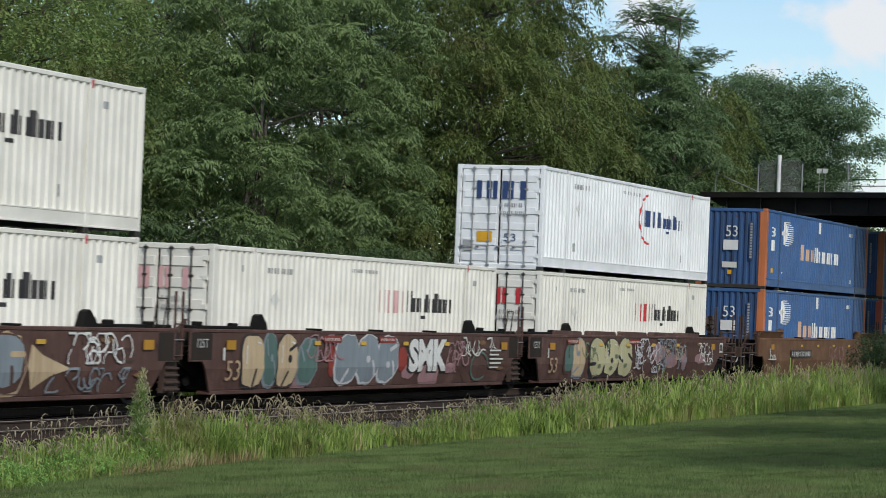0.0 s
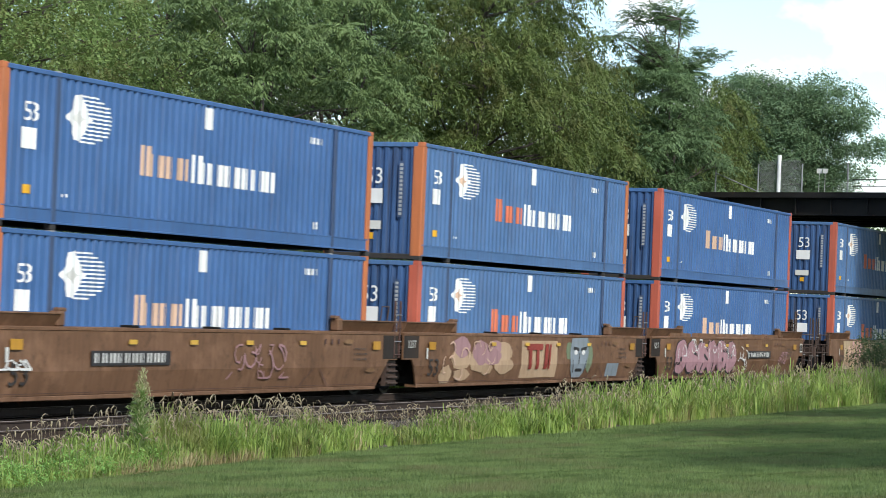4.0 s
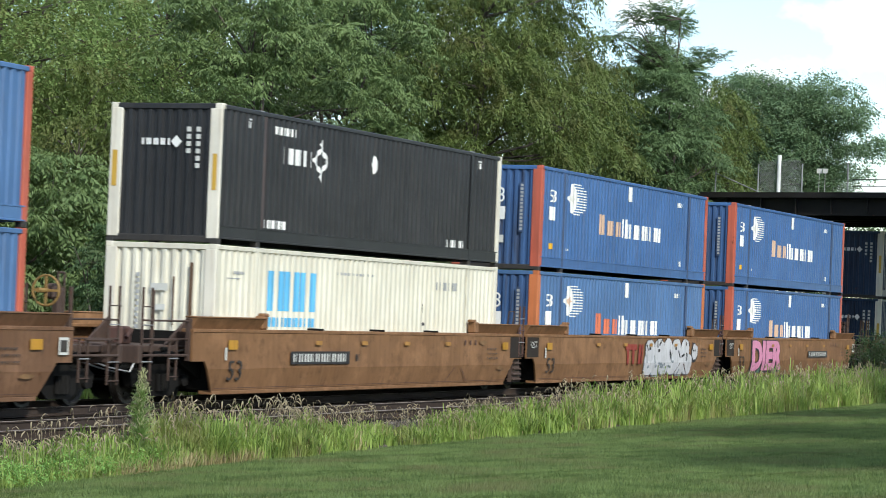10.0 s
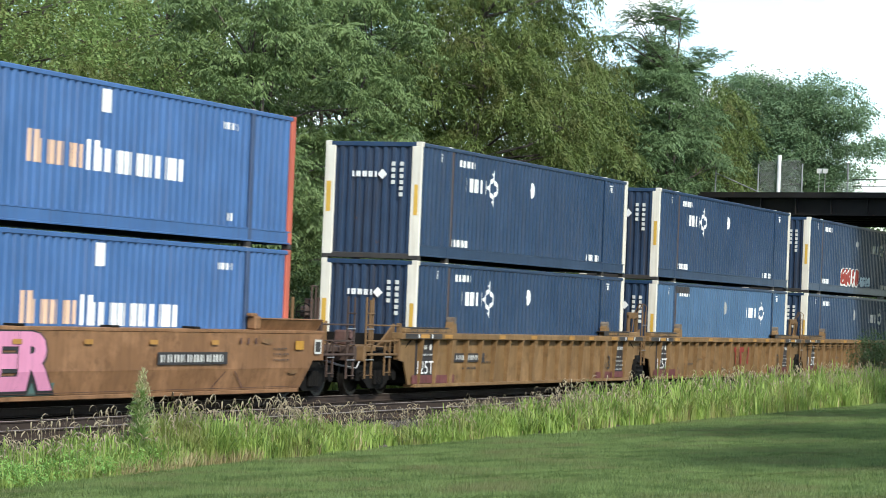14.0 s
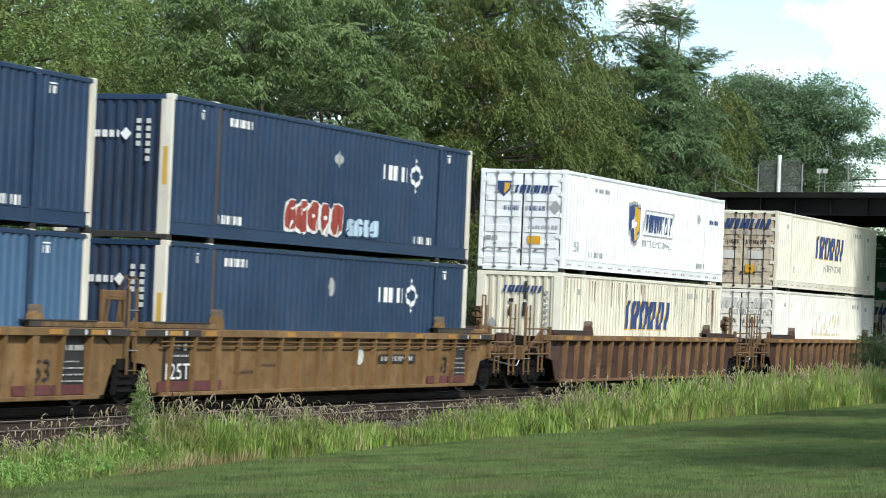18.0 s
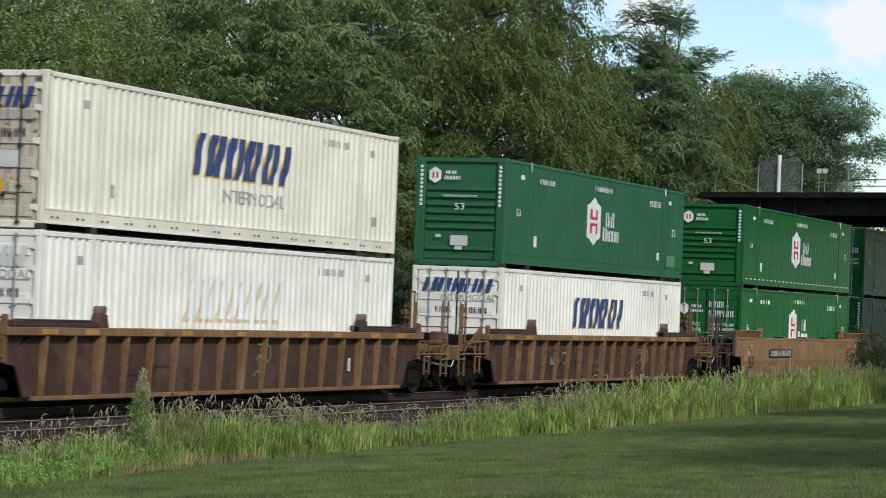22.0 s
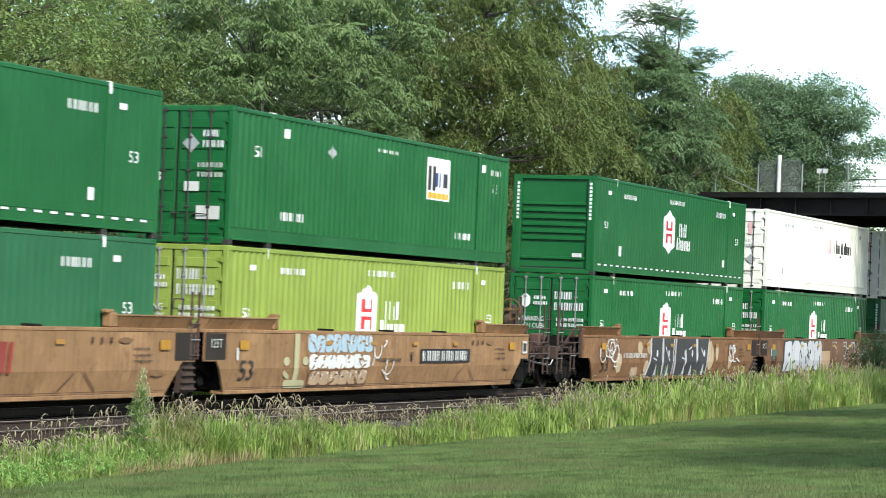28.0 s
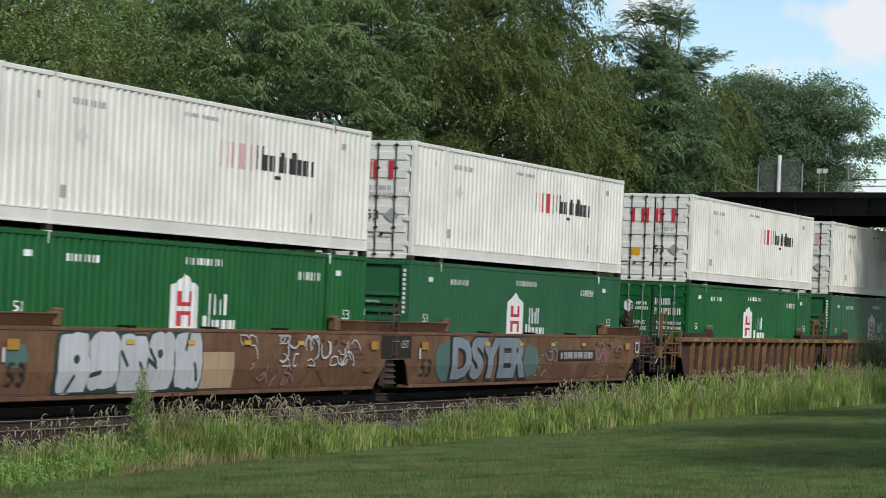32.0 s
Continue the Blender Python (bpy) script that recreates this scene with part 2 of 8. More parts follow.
    "rail_head": paint("worn_rail_top", (0.34, 0.285, 0.245), 0.45, 0.06, 0.2, metal=0.3),
    "girder": paint("black_bridge_steel", (0.018, 0.016, 0.016), 0.55, 0.22, 0.3, (0.05, 0.035, 0.025)),
    "concrete": earthy("weathered_concrete", (0.12, 0.11, 0.10), (0.20, 0.19, 0.17), 5, 0.9, 0.4, 0.01, (0.09, 0.08, 0.07)),
    "bark": earthy("grey_bark", (0.055, 0.045, 0.036), (0.115, 0.10, 0.085), 12, 0.9, 0.7, 0.02),
    "leaf_sumac": leafy("pinnate_leaves", (0.068, 0.118, 0.039), (0.174, 0.240, 0.094), None, 0.35, 0.5, 0.28),
    "leaf_dark": leafy("dark_pinnate_leaves", (0.054, 0.105, 0.039), (0.138, 0.205, 0.090), None, 0.36, 0.5, 0.26),
    "leaf_fine": leafy("feathery_leaves", (0.060, 0.098, 0.024), (0.148, 0.194, 0.058), (0.150, 0.156, 0.050), 0.40),
    # distance haze mixed into the leaf colour: paler and bluer
    "leaf_haze": leafy("hazy_far_leaves", (0.086, 0.160, 0.080), (0.195, 0.280, 0.150), None, 0.44),
    "leaf_light": leafy("light_leaves", (0.104, 0.176, 0.052), (0.242, 0.334, 0.112), (0.232, 0.228, 0.082), 0.44),
    # dark green; on the back trees this colour carries the wood's inner shade
    "leaf_under": leafy("shade_dark_leaves", (0.034, 0.070, 0.026), (0.080, 0.130, 0.050), (0.095, 0.122, 0.046), 0.35),
    "grass": leafy("tall_grass_blades", (0.100, 0.190, 0.036), (0.330, 0.425, 0.112), (0.370, 0.370, 0.135), 0.44),
    "grass_dry": leafy("dry_grass_blades", (0.34, 0.27, 0.13), (0.48, 0.40, 0.22), None, 0.35),
    "seed": leafy("grass_seed_heads", (0.27, 0.21, 0.135), (0.44, 0.37, 0.25), None, 0.35),
    "flower": leafy("weed_flower_heads", (0.36, 0.38, 0.19), (0.52, 0.52, 0.31), None, 0.45),
    "leaf_weed": leafy("low_weed_leaves", (0.130, 0.290, 0.060), (0.280, 0.460, 0.120), None, 0.42),
    "turf": leafy("lawn_blades", (0.037, 0.079, 0.021), (0.174, 0.236, 0.079), (0.186, 0.198, 0.082), 0.40),
    "weed": leafy("weed_leaves", (0.170, 0.270, 0.075), (0.320, 0.430, 0.160), None, 0.45),
}


# ---- mesh tools ----
class Shape:
    """Collects boxes, tubes and sheets into one mesh."""

    def __init__(self):
        self.v, self.f = [], []

    def add(self, verts, faces):
        k = len(self.v)
        self.v += verts
        self.f += [tuple(i + k for i in f) for f in faces]
        return self

    def box(self, x0, x1, y0, y1, z0, z1, c=0.008):
        """A box with chamfered edges."""
        c = min(c, (x1 - x0) * 0.3, (y1 - y0) * 0.3, (z1 - z0) * 0.3)
        xs, ys, zs = (x0, x1), (y0, y1), (z0, z1)
        vs, ids = [], {}
        for i in (0, 1):
            for j in (0, 1):
                for k in (0, 1):
                    px, py, pz = xs[i], ys[j], zs[k]
                    ix, iy, iz = px + (c if i == 0 else -c), py + (c if j == 0 else -c), pz + (c if k == 0 else -c)
                    for a, p in enumerate(((px, iy, iz), (ix, py, iz), (ix, iy, pz))):
                        ids[i, j, k, a] = len(vs)
                        vs.append(p)
        fs = []
        for s in (0, 1):
            ring = ((0, 0), (0, 1), (1, 1), (1, 0))
            fs.append([ids[s, a, b, 0] for a, b in ring][:: -1 if s == 0 else 1][::-1])
            fs.append([ids[a, s, b, 1] for a, b in ring][:: 1 if s == 0 else -1][::-1])
            fs.append([ids[a, b, s, 2] for a, b in ring][:: -1 if s == 0 else 1][::-1])
        for a in (0, 1):
            for b in (0, 1):
                fs.append((ids[0, a, b, 1], ids[1, a, b, 1], ids[1, a, b, 2], ids[0, a, b, 2]))
                fs.append((ids[a, 0, b, 0], ids[a, 1, b, 0], ids[a, 1, b, 2], ids[a, 0, b, 2]))
                fs.append((ids[a, b, 0, 0], ids[a, b, 1, 0], ids[a, b, 1, 1], ids[a, b, 0, 1]))
        for i in (0, 1):
            for j in (0, 1):
                for k in (0, 1):
                    fs.append((ids[i, j, k, 0], ids[i, j, k, 1], ids[i, j, k, 2]))
        return self.add(vs, fs)

    def tube(self, a, b, r, n=8, r2=None):
        a, b = Vector(a), Vector(b)
        q = (b - a).to_track_quat("Z", "Y")
        r2 = r if r2 is None else r2
        vs = []
        for p, rr in ((a, r), (b, r2)):
            for i in range(n):
                w = 2 * math.pi * i / n
                vs.append(tuple(p + q @ Vector((rr * math.cos(w), rr * math.sin(w), 0))))
        fs = [(i, (i + 1) % n, n + (i + 1) % n, n + i) for i in range(n)]
        fs += [tuple(range(n))[::-1], tuple(range(n, 2 * n))]
        return self.add(vs, fs)

    def bent(self, points, r, n=6):
        for a, b in zip(points, points[1:]):
            self.tube(a, b, r, n)
        return self

    def prism(self, outline, y0, y1):
        """An outline in x and z, thick from y0 to y1."""
        n = len(outline)
        vs = [(x, y0, z) for x, z in outline] + [(x, y1, z) for x, z in outline]
        fs = [tuple(range(n)), tuple(range(n, 2 * n))[::-1]]
        fs += [(i, n + i, n + (i + 1) % n, (i + 1) % n) for i in range(n)]
        return self.add(vs, fs)

    def lathe(self, profile, axis_y=0.0, n=20, at=(0, 0, 0)):
        """Rings of (radius, y) about the y axis."""
        vs = []
        for r, y in profile:
            for i in range(n):
                w = 2 * math.pi * i / n
                vs.append((at[0] + r * math.cos(w), at[1] + y, at[2] + r * math.sin(w)))
        fs = []
        for k in range(len(profile) - 1):
            fs += [(k * n + i, k * n + (i + 1) % n, (k + 1) * n + (i + 1) % n, (k + 1) * n + i) for i in range(n)]
        fs += [tuple(range(n)), tuple(range((len(profile) - 1) * n, len(profile) * n))[::-1]]
        return self.add(vs, fs)

    def mesh(self, name, mat):
        me = bpy.data.meshes.new(name)
        me.from_pydata(self.v, [], self.f)
        me.materials.append(mat)
        if len(self.f) < 40000:
            bm = bmesh.new()
            bm.from_mesh(me)
            bmesh.ops.recalc_face_normals(bm, faces=bm.faces)
            bm.to_mesh(me)
            bm.free()
        return me


KEPT = {}


def shared(key, make, mat):
    """One mesh for all alike pieces."""
    if (key, mat) not in KEPT:
        KEPT[key, mat] = make().mesh(key if isinstance(key, str) else key[0], MAT[mat])
    return KEPT[key, mat]


def piece(name, data, parent, at=(0, 0, 0), label=""):
    ob = new(name, data)
    ob.parent = parent
    ob.location = at
    return tagged(ob, label) if label else ob


def part(name, key, make, mat, parent, at=(0, 0, 0), label=""):
    return piece(name, shared(key, make, mat), parent, at, label)


def thing(name, label, category, group="", at=(0, 0, 0)):
    ob = new(name)
    ob.empty_display_size = 0.3
    ob.location = at
    return tagged(ob, label, category, group)


def big_mesh(name, verts, faces_n, loops, mat):
    """A mesh from arrays: verts (n, 3), corner counts of the faces, and the corners."""
    me = bpy.data.meshes.new(name)
    me.vertices.add(len(verts))
    me.vertices.foreach_set("co", np.asarray(verts, np.float32).ravel())
    me.loops.add(len(loops))
    me.loops.foreach_set("vertex_index", np.asarray(loops, np.int32))
    starts = np.concatenate([[0], np.cumsum(faces_n)[:-1]]).astype(np.int32)
    me.polygons.add(len(faces_n))
    me.polygons.foreach_set("loop_start", starts)
    me.update(calc_edges=True)
    me.validate()
    me.materials.append(mat)
    return me


def scatter(name, template, faces, frames, mat):
    """Copies of a small template (k, 3) by frames (n, 3, 4), joined into one mesh."""
    t = np.concatenate([template, np.ones((len(template), 1))], 1)
    v = np.einsum("nij,kj->nki", frames, t).reshape(-1, 3)
    n, k = len(frames), len(template)
    count = np.tile([len(f) for f in faces], n)
    flat = np.concatenate([np.array(f) for f in faces])
    loops = (flat[None, :] + (np.arange(n) * k)[:, None]).ravel()
    return big_mesh(name, v, count, loops, mat)


# ---- markings: flat outlines laid on a surface that may be corrugated ----
def cut(poly, axis, at, keep_less):
    res = []
    for a, b in zip(poly, poly[1:] + poly[:1]):
        da, db = a[axis] - at, b[axis] - at
        if keep_less:
            da, db = -da, -db
        if da >= 0:
            res.append(a)
        if (da > 0 > db) or (da < 0 < db):
            k = da / (da - db)
            res.append((a[0] + k * (b[0] - a[0]), a[1] + k * (b[1] - a[1])))
    return res


def slices(polys, axis, breaks):
    res = []
    for p in polys:
        lo, hi = min(q[axis] for q in p), max(q[axis] for q in p)
        inner = [b for b in breaks if lo < b < hi]
        rest = p
        for b in inner:
            left = cut(rest, axis, b, True)
            rest = cut(rest, axis, b, False)
            if len(left) > 2:
                res.append(left)
        if len(rest) > 2:
            res.append(rest)
    return res


def rect(u0, u1, v0, v1, slant=0.0):
    s = slant * (v1 - v0)
    return [(u0, v0), (u1, v0), (u1 + s, v1), (u0 + s, v1)]


def stroke(a, b, w, cap=0.0):
    d = Vector((b[0] - a[0], b[1] - a[1]))
    d = d.normalized() if d.length else Vector((1, 0))
    n = Vector((-d.y, d.x)) * w / 2
    e = d * cap
    return [(a[0] - n.x - e.x, a[1] - n.y - e.y), (b[0] - n.x + e.x, b[1] - n.y + e.y),
            (b[0] + n.x + e.x, b[1] + n.y + e.y), (a[0] + n.x - e.x, a[1] + n.y - e.y)]


def signs(u0, u1, v0, v1, widths, tall=None, slant=0.0, seed=1, heavy=0.30):
    """A word mark as plain upright bars, in pairs of uneven breadth; tall raises some of them, heavy makes them broader."""
    rng, res = random.Random(seed), []
    unit_w = (u1 - u0) / sum(widths)
    x = u0
    for i, w in enumerate(widths):
        a, b = x, x + (w - 0.07) * unit_w
        x += w * unit_w
        top = v0 + (v1 - v0) * (tall or {}).get(i, 1.0)
        count = 1 if w < 0.6 else 2 if w < 1.3 else 3
        broad_ = b - a if count == 1 else (b - a) * (heavy + 0.36) / count
        for k in range(count):
            wide = broad_ * (rng.uniform(0.85, 1.15) if count > 1 else 1.0)
            p = a + k * (b - a - broad_) / max(1, count - 1)
            res.append([(p, v0), (p + wide, v0), (p + wide + slant * (top - v0), top), (p + slant * (top - v0), top)])
    return res


def bars(u0, u1, v0, v1, count, slant=0.0, seed=1):
    """A short word mark of even signs."""
    return signs(u0, u1, v0, v1, [1.0] * count, None, slant, seed)


def small_bars(u0, u1, v0, v1, count):
    step = (u1 - u0) / count
    return [rect(u0 + (i + a) * step, u0 + (i + b) * step, v0, v1) for i in range(count) for a, b in ((0.0, 0.24), (0.44, 0.44 + 0.12 + 0.1 * (i % 3)))]


def column_bars(u0, u1, v0, v1, count):
    step = (v1 - v0) / count
    return [rect(u0, u1, v0 + i * step, v0 + (i + 0.66) * step) for i in range(count)]


def ngon(cu, cv, ru, rv, n=12, start=0.0):
    return [(cu + ru * math.cos(start + 2 * math.pi * i / n), cv + rv * math.sin(start + 2 * math.pi * i / n)) for i in range(n)]


TEXT = {}


def words(body, u0, u1, v0, v1, fat=0.0):
    """The outlines of a word, fitted into a box; fat swells its strokes."""
    if (body, fat) not in TEXT:
        cu = bpy.data.curves.new("word", "FONT")
        cu.body, cu.resolution_u, cu.offset = body, 3, fat
        ob = new("word", cu)
        me = ob.evaluated_get(bpy.context.evaluated_depsgraph_get()).to_mesh()
        TEXT[body, fat] = [[(me.vertices[i].co.x, me.vertices[i].co.y) for i in p.vertices] for p in me.polygons]
        bpy.data.objects.remove(ob)
        bpy.data.curves.remove(cu)
    ps = TEXT[body, fat]
    xs, ys = [q[0] for p in ps for q in p], [q[1] for p in ps for q in p]
    kx, ky = (u1 - u0) / (max(xs) - min(xs)), (v1 - v0) / (max(ys) - min(ys))
    return [[(u0 + (x - min(xs)) * kx, v0 + (y - min(ys)) * ky) for x, y in p] for p in ps]


def rounded(a, b, w, r):
    """A fat stroke with rounded ends."""
    ang = math.atan2(b[1] - a[1], b[0] - a[0])
    pts = []
    for c, st in ((b, -math.pi / 2), (a, math.pi / 2)):
        for i in range(5):
            t = ang + st + math.pi * i / 4
            pts.append((c[0] + w / 2 * math.cos(t), c[1] + w / 2 * math.sin(t)))
    return pts


def blot(cu, cv, ru, rv, seed, n=14, rough=0.25):
    rng = random.Random(seed)
    return [(cu + ru * k * math.cos(2 * math.pi * i / n), cv + rv * k * math.sin(2 * math.pi * i / n))
            for i, k in ((i, 1 - rough * rng.random()) for i in range(n))]


# ---- the containers ----
WAVE, DEEP = 0.28, 0.042                       # one corrugation of a side wall
BREAKS = []
for i in range(58):
    x = 0.12 + i * (LENGTH - 0.24) / 57
    BREAKS += [x, x + 0.10, x + 0.14, x + 0.24]
BREAKS = [b for b in BREAKS if 0.1 < b < LENGTH - 0.1]


def dent(u):
    """How far the side wall lies in at u."""
    step = (LENGTH - 0.24) / 57
    k = (u - 0.12) % step
    if u < 0.12 or u > LENGTH - 0.12 or k <= 0.10:
        return 0.0
    if k < 0.14:
        return DEEP * (k - 0.10) / 0.04
    if k <= 0.24:
        return DEEP
    return DEEP * max(0.0, step - k) / (step - 0.24)


SMOOTH = ("hub", "hub_bare", "hub_plain", "hub_door")     # nearly flat sides


def side_sheet(sign, k=1.0):
    def make():
        s = Shape()
        us = [0.10] + BREAKS + [LENGTH - 0.10]
        vs = []
        for u in us:
            y = sign * (WIDTH / 2 - 0.012 - k * dent(u))
            vs += [(u, y, 0.26), (u, y, HEIGHT - 0.10)]
        return s.add(vs, [(2 * i, 2 * i + 2, 2 * i + 3, 2 * i + 1) for i in range(len(us) - 1)])
    return make


def roof_sheet():
    s, vs, n = Shape(), [], 120
    for i in range(n + 1):
        x = 0.08 + (LENGTH - 0.16) * i / n
        z = HEIGHT - 0.035 + (0.012 if i % 2 else 0.0)
        vs += [(x, -WIDTH / 2 + 0.06, z), (x, WIDTH / 2 - 0.06, z)]
    return s.add(vs, [(2 * i, 2 * i + 1, 2 * i + 3, 2 * i + 2) for i in range(n)])


def underframe():
    return Shape().box(0.1, LENGTH - 0.1, -WIDTH / 2 + 0.07, WIDTH / 2 - 0.07, 0.12, 0.27, 0.01)


def lower_rail():
    """The bottom side rail: a folded profile with a foot and a lip."""
    o = [(-0.045, 0.115), (-0.045, 0.142), (-0.026, 0.150), (-0.026, 0.360), (-0.036, 0.368), (-0.036, 0.395), (0.03, 0.395), (0.03, 0.115)]
    n = len(o)
    faces = [tuple(range(n)), tuple(range(n, 2 * n))[::-1]] + [(i, (i + 1) % n, n + (i + 1) % n, n + i) for i in range(n)]
    return Shape().add([(x, y, z) for x in (0.1, LENGTH - 0.1) for y, z in o], faces)


def upper_rail():
    return Shape().box(0.1, LENGTH - 0.1, -0.03, 0.03, HEIGHT - 0.115, HEIGHT - 0.015, 0.016)


def casting():
    s = Shape().box(-0.089, 0.089, -0.081, 0.081, 0, 0.118, 0.012)
    return s.box(-0.045, 0.045, -0.084, -0.08, 0.03, 0.088, 0.002)


def lift_post():
    return Shape().box(-0.075, 0.075, -0.02, 0.03, 0.1, HEIGHT - 0.1, 0.01)


def wave_wall(count, y0, y1, z0, z1, deep):
    """An end wall with upright corrugations."""
    def make():
        s, vs = Shape(), []
        step = (y1 - y0) / count
        for i in range(count):
            a = y0 + i * step
            for k, d in ((0, 0), (0.36, 0), (0.5, deep), (0.86, deep)):
                vs.append((d, a + k * step))
        vs.append((0, y1))
        pts = [(d, y, z) for d, y in vs for z in (z0, z1)]
        s.add(pts, [(2 * i, 2 * i + 1, 2 * i + 3, 2 * i + 2) for i in range(len(vs) - 1)])
        return s
    return make


def ribbed_wall():
    return Shape().box(0.03, 0.07, -1.05, 1.05, 0.2, HEIGHT - 0.12, 0.004)


def door_leaf():
    return Shape().box(0.030, 0.065, 0, 1.10, 0.14, HEIGHT - 0.10, 0.006)


def rod():
    s = Shape().tube((0, 0, 0.08), (0, 0, HEIGHT - 0.06), 0.017, 8)
    for z in (0.10, 0.75, 1.5, 2.2, HEIGHT - 0.14):
        s.box(-0.02, 0.03, -0.05, 0.05, z, z + 0.05, 0.006)
    return s


def handle():
    return Shape().bent([(-0.02, 0, 0), (-0.035, 0.2, 0.01), (-0.02, 0.34, 0)], 0.012).box(-0.02, 0.03, 0.28, 0.36, -0.03, 0.03, 0.006)


def hinge():
    return Shape().tube((0, 0, -0.06), (0, 0, 0.06), 0.022, 8).box(-0.006, 0.03, 0, 0.12, -0.05, 0.05, 0.004)


def lay_side(polys, off, depth=1.0):
    """Markings on the near side wall."""
    s = Shape()
    for k, poly in enumerate(polys):
        lift = off + 0.0002 * (k % 6)
        for p in slices([poly], 0, BREAKS):
            low = sum(v for _, v in p) / len(p) < 0.40
            s.add([(u, -(WIDTH / 2 - (0.006 if low else 0.012 + depth * dent(u))) - lift, v) for u, v in p], [tuple(range(len(p)))])
    return s


def lay_end(polys, off):
    """Markings on the near end, counted from its far edge."""
    s = Shape()
    for k, p in enumerate(polys):
        s.add([(-off - 0.0002 * (k % 6), WIDTH / 2 - u, v) for u, v in p], [tuple(range(len(p)))])
    return s


def diamond(cu, cv, ru, rv):
    return [(cu - ru, cv), (cu, cv - rv), (cu + ru, cv), (cu, cv + rv)]


def pacer_marks(dirty):
    emblem = [[(2.26, 2.10), (2.48, 1.92), (2.58, 1.70), (2.82, 1.66), (2.94, 1.90), (3.20, 2.10), (2.94, 2.32), (2.82, 2.56), (2.58, 2.52), (2.48, 2.30)]]
    for i in range(12):
        z = 1.66 + i * 0.077
        k = abs(z - 2.09) / 0.47
        emblem.append(rect(2.84 + 0.34 * max(0.0, 1 - 1.7 * k), 2.98 + 1.0 * math.sqrt(max(0.1, 1 - k * k)), z, z + 0.034))
    side = [("emblem", emblem, "mark_white"),
            ("emblem_core", [diamond(2.72, 2.1, 0.2, 0.16)], "mark_peach" if dirty else "mark_pale"),
            ("first_word_mark", signs(5.12, 7.12, 1.2, 1.64, [1.05, 1, 1, 1, 1], {0: 1.34}, 0, 3), "mark_orange" if dirty else "mark_peach"),
            ("second_word_mark", signs(7.24, 11.05, 1.18, 1.62, [1.1] + [1.0] * 6 + [1.0, 0.5, 1.1], {0: 1.3}, 0, 8), "mark_white"),
            ("label_square", [rect(7.68, 8.12, 2.3, 2.74)], "mark_white"),
            ("small_lettering", small_bars(12.7, 13.5, 2.38, 2.52, 5), "mark_white"),
            ("number", words("53", 0.82, 1.25, 1.92, 2.27), "mark_white"),
            ("label_plate", [rect(0.68, 1.22, 1.42, 1.80)], "mark_white"),
            ("small_lettering", small_bars(2.2, 2.5, 0.62, 0.68, 1) + small_bars(13.0, 13.3, 0.5, 0.66, 2), "mark_white"),
            ("label_square", [rect(0.85, 1.1, 0.62, 0.78)], "mark_yellow")]
    end = [("number", words("53", 1.08, 1.52, 1.86, 2.26), "mark_white"),
           ("label_plate", [rect(1.0, 1.55, 1.38, 1.74)], "mark_white"),
           ("label_plate", [rect(0.98, 1.53, 0.74, 0.95)], "mark_pale"),
           ("label_square", [rect(1.18, 1.34, 0.5, 0.66)], "mark_yellow"),
           ("serial_plate", [rect(1.96, 2.10, 1.05, 2.42)], "blue_post"), ("serial_lettering", column_bars(1.99, 2.07, 1.1, 2.4, 13), "mark_grey")]
    return side, end


def umax_marks(right, diamond_at=7.9):
    a = 10.6 if right else 3.0
    cu, cv = a + 1.95, 2.03
    ring = [stroke((cu + 0.36 * x0, cv + 0.27 * z0), (cu + 0.36 * x1, cv + 0.27 * z1), 0.10, 0.02) for x0, z0, x1, z1 in ((1, 0, 0, 1), (0, 1, -1, 0), (-1, 0, 0, -1), (0, -1, 1, 0))]
    ring += [diamond(cu + dx, cv + dz, 0.11, 0.13) for dx, dz in ((0, -0.36), (0, 0.36), (-0.3, 0), (0.3, 0))]
    side = [("word_mark", signs(a, a + 1.50, 1.85, 2.2, [0.95, 1.15, 1.0, 0.95], None, 0, 5, 0.24), "mark_white"), ("emblem", ring, "mark_white"),
            ("small_lettering", small_bars(2.6, 3.7, 2.45, 2.62, 6), "mark_white"),
            ("rust_stain", [rect(1.94, 2.14, 0.42, 2.78)] + ([rect(14.02, 14.14, 0.42, 2.78)] if right else []), "navy_rust"),
            ("diamond_placard", [diamond(diamond_at, 2.14, 0.24, 0.22)], "mark_white" if not right else "mark_grey"),
            ("small_lettering", small_bars(2.15, 3.25, 0.42, 0.60, 6), "mark_white"),
            ("small_lettering", small_bars(12.55, 13.65, 0.40, 0.58, 6), "mark_white"),
            ("small_lettering", small_bars(1.24, 1.47, 2.48, 2.62, 2) + [rect(1.25, 1.46, 2.65, 2.68)], "mark_white"),
            ("small_lettering", small_bars(14.5, 14.72, 2.48, 2.62, 2) + [rect(14.5, 14.71, 2.65, 2.68)], "mark_white")]
    end = [("word_mark", bars(0.75, 1.42, 2.02, 2.16, 4, 0, 5), "mark_white"),
           ("emblem", [diamond(1.56, 2.09, 0.13, 0.13)], "mark_white"),
           ("post_label", [rect(0.07, 0.19, 1.15, 1.9), rect(2.42, 2.52, 1.1, 1.85)], "mark_gold"),
           ("serial_lettering", column_bars(1.80, 1.90, 1.85, 2.45, 4) + column_bars(2.02, 2.12, 1.55, 2.45, 6), "mark_pale")]
    return side, end


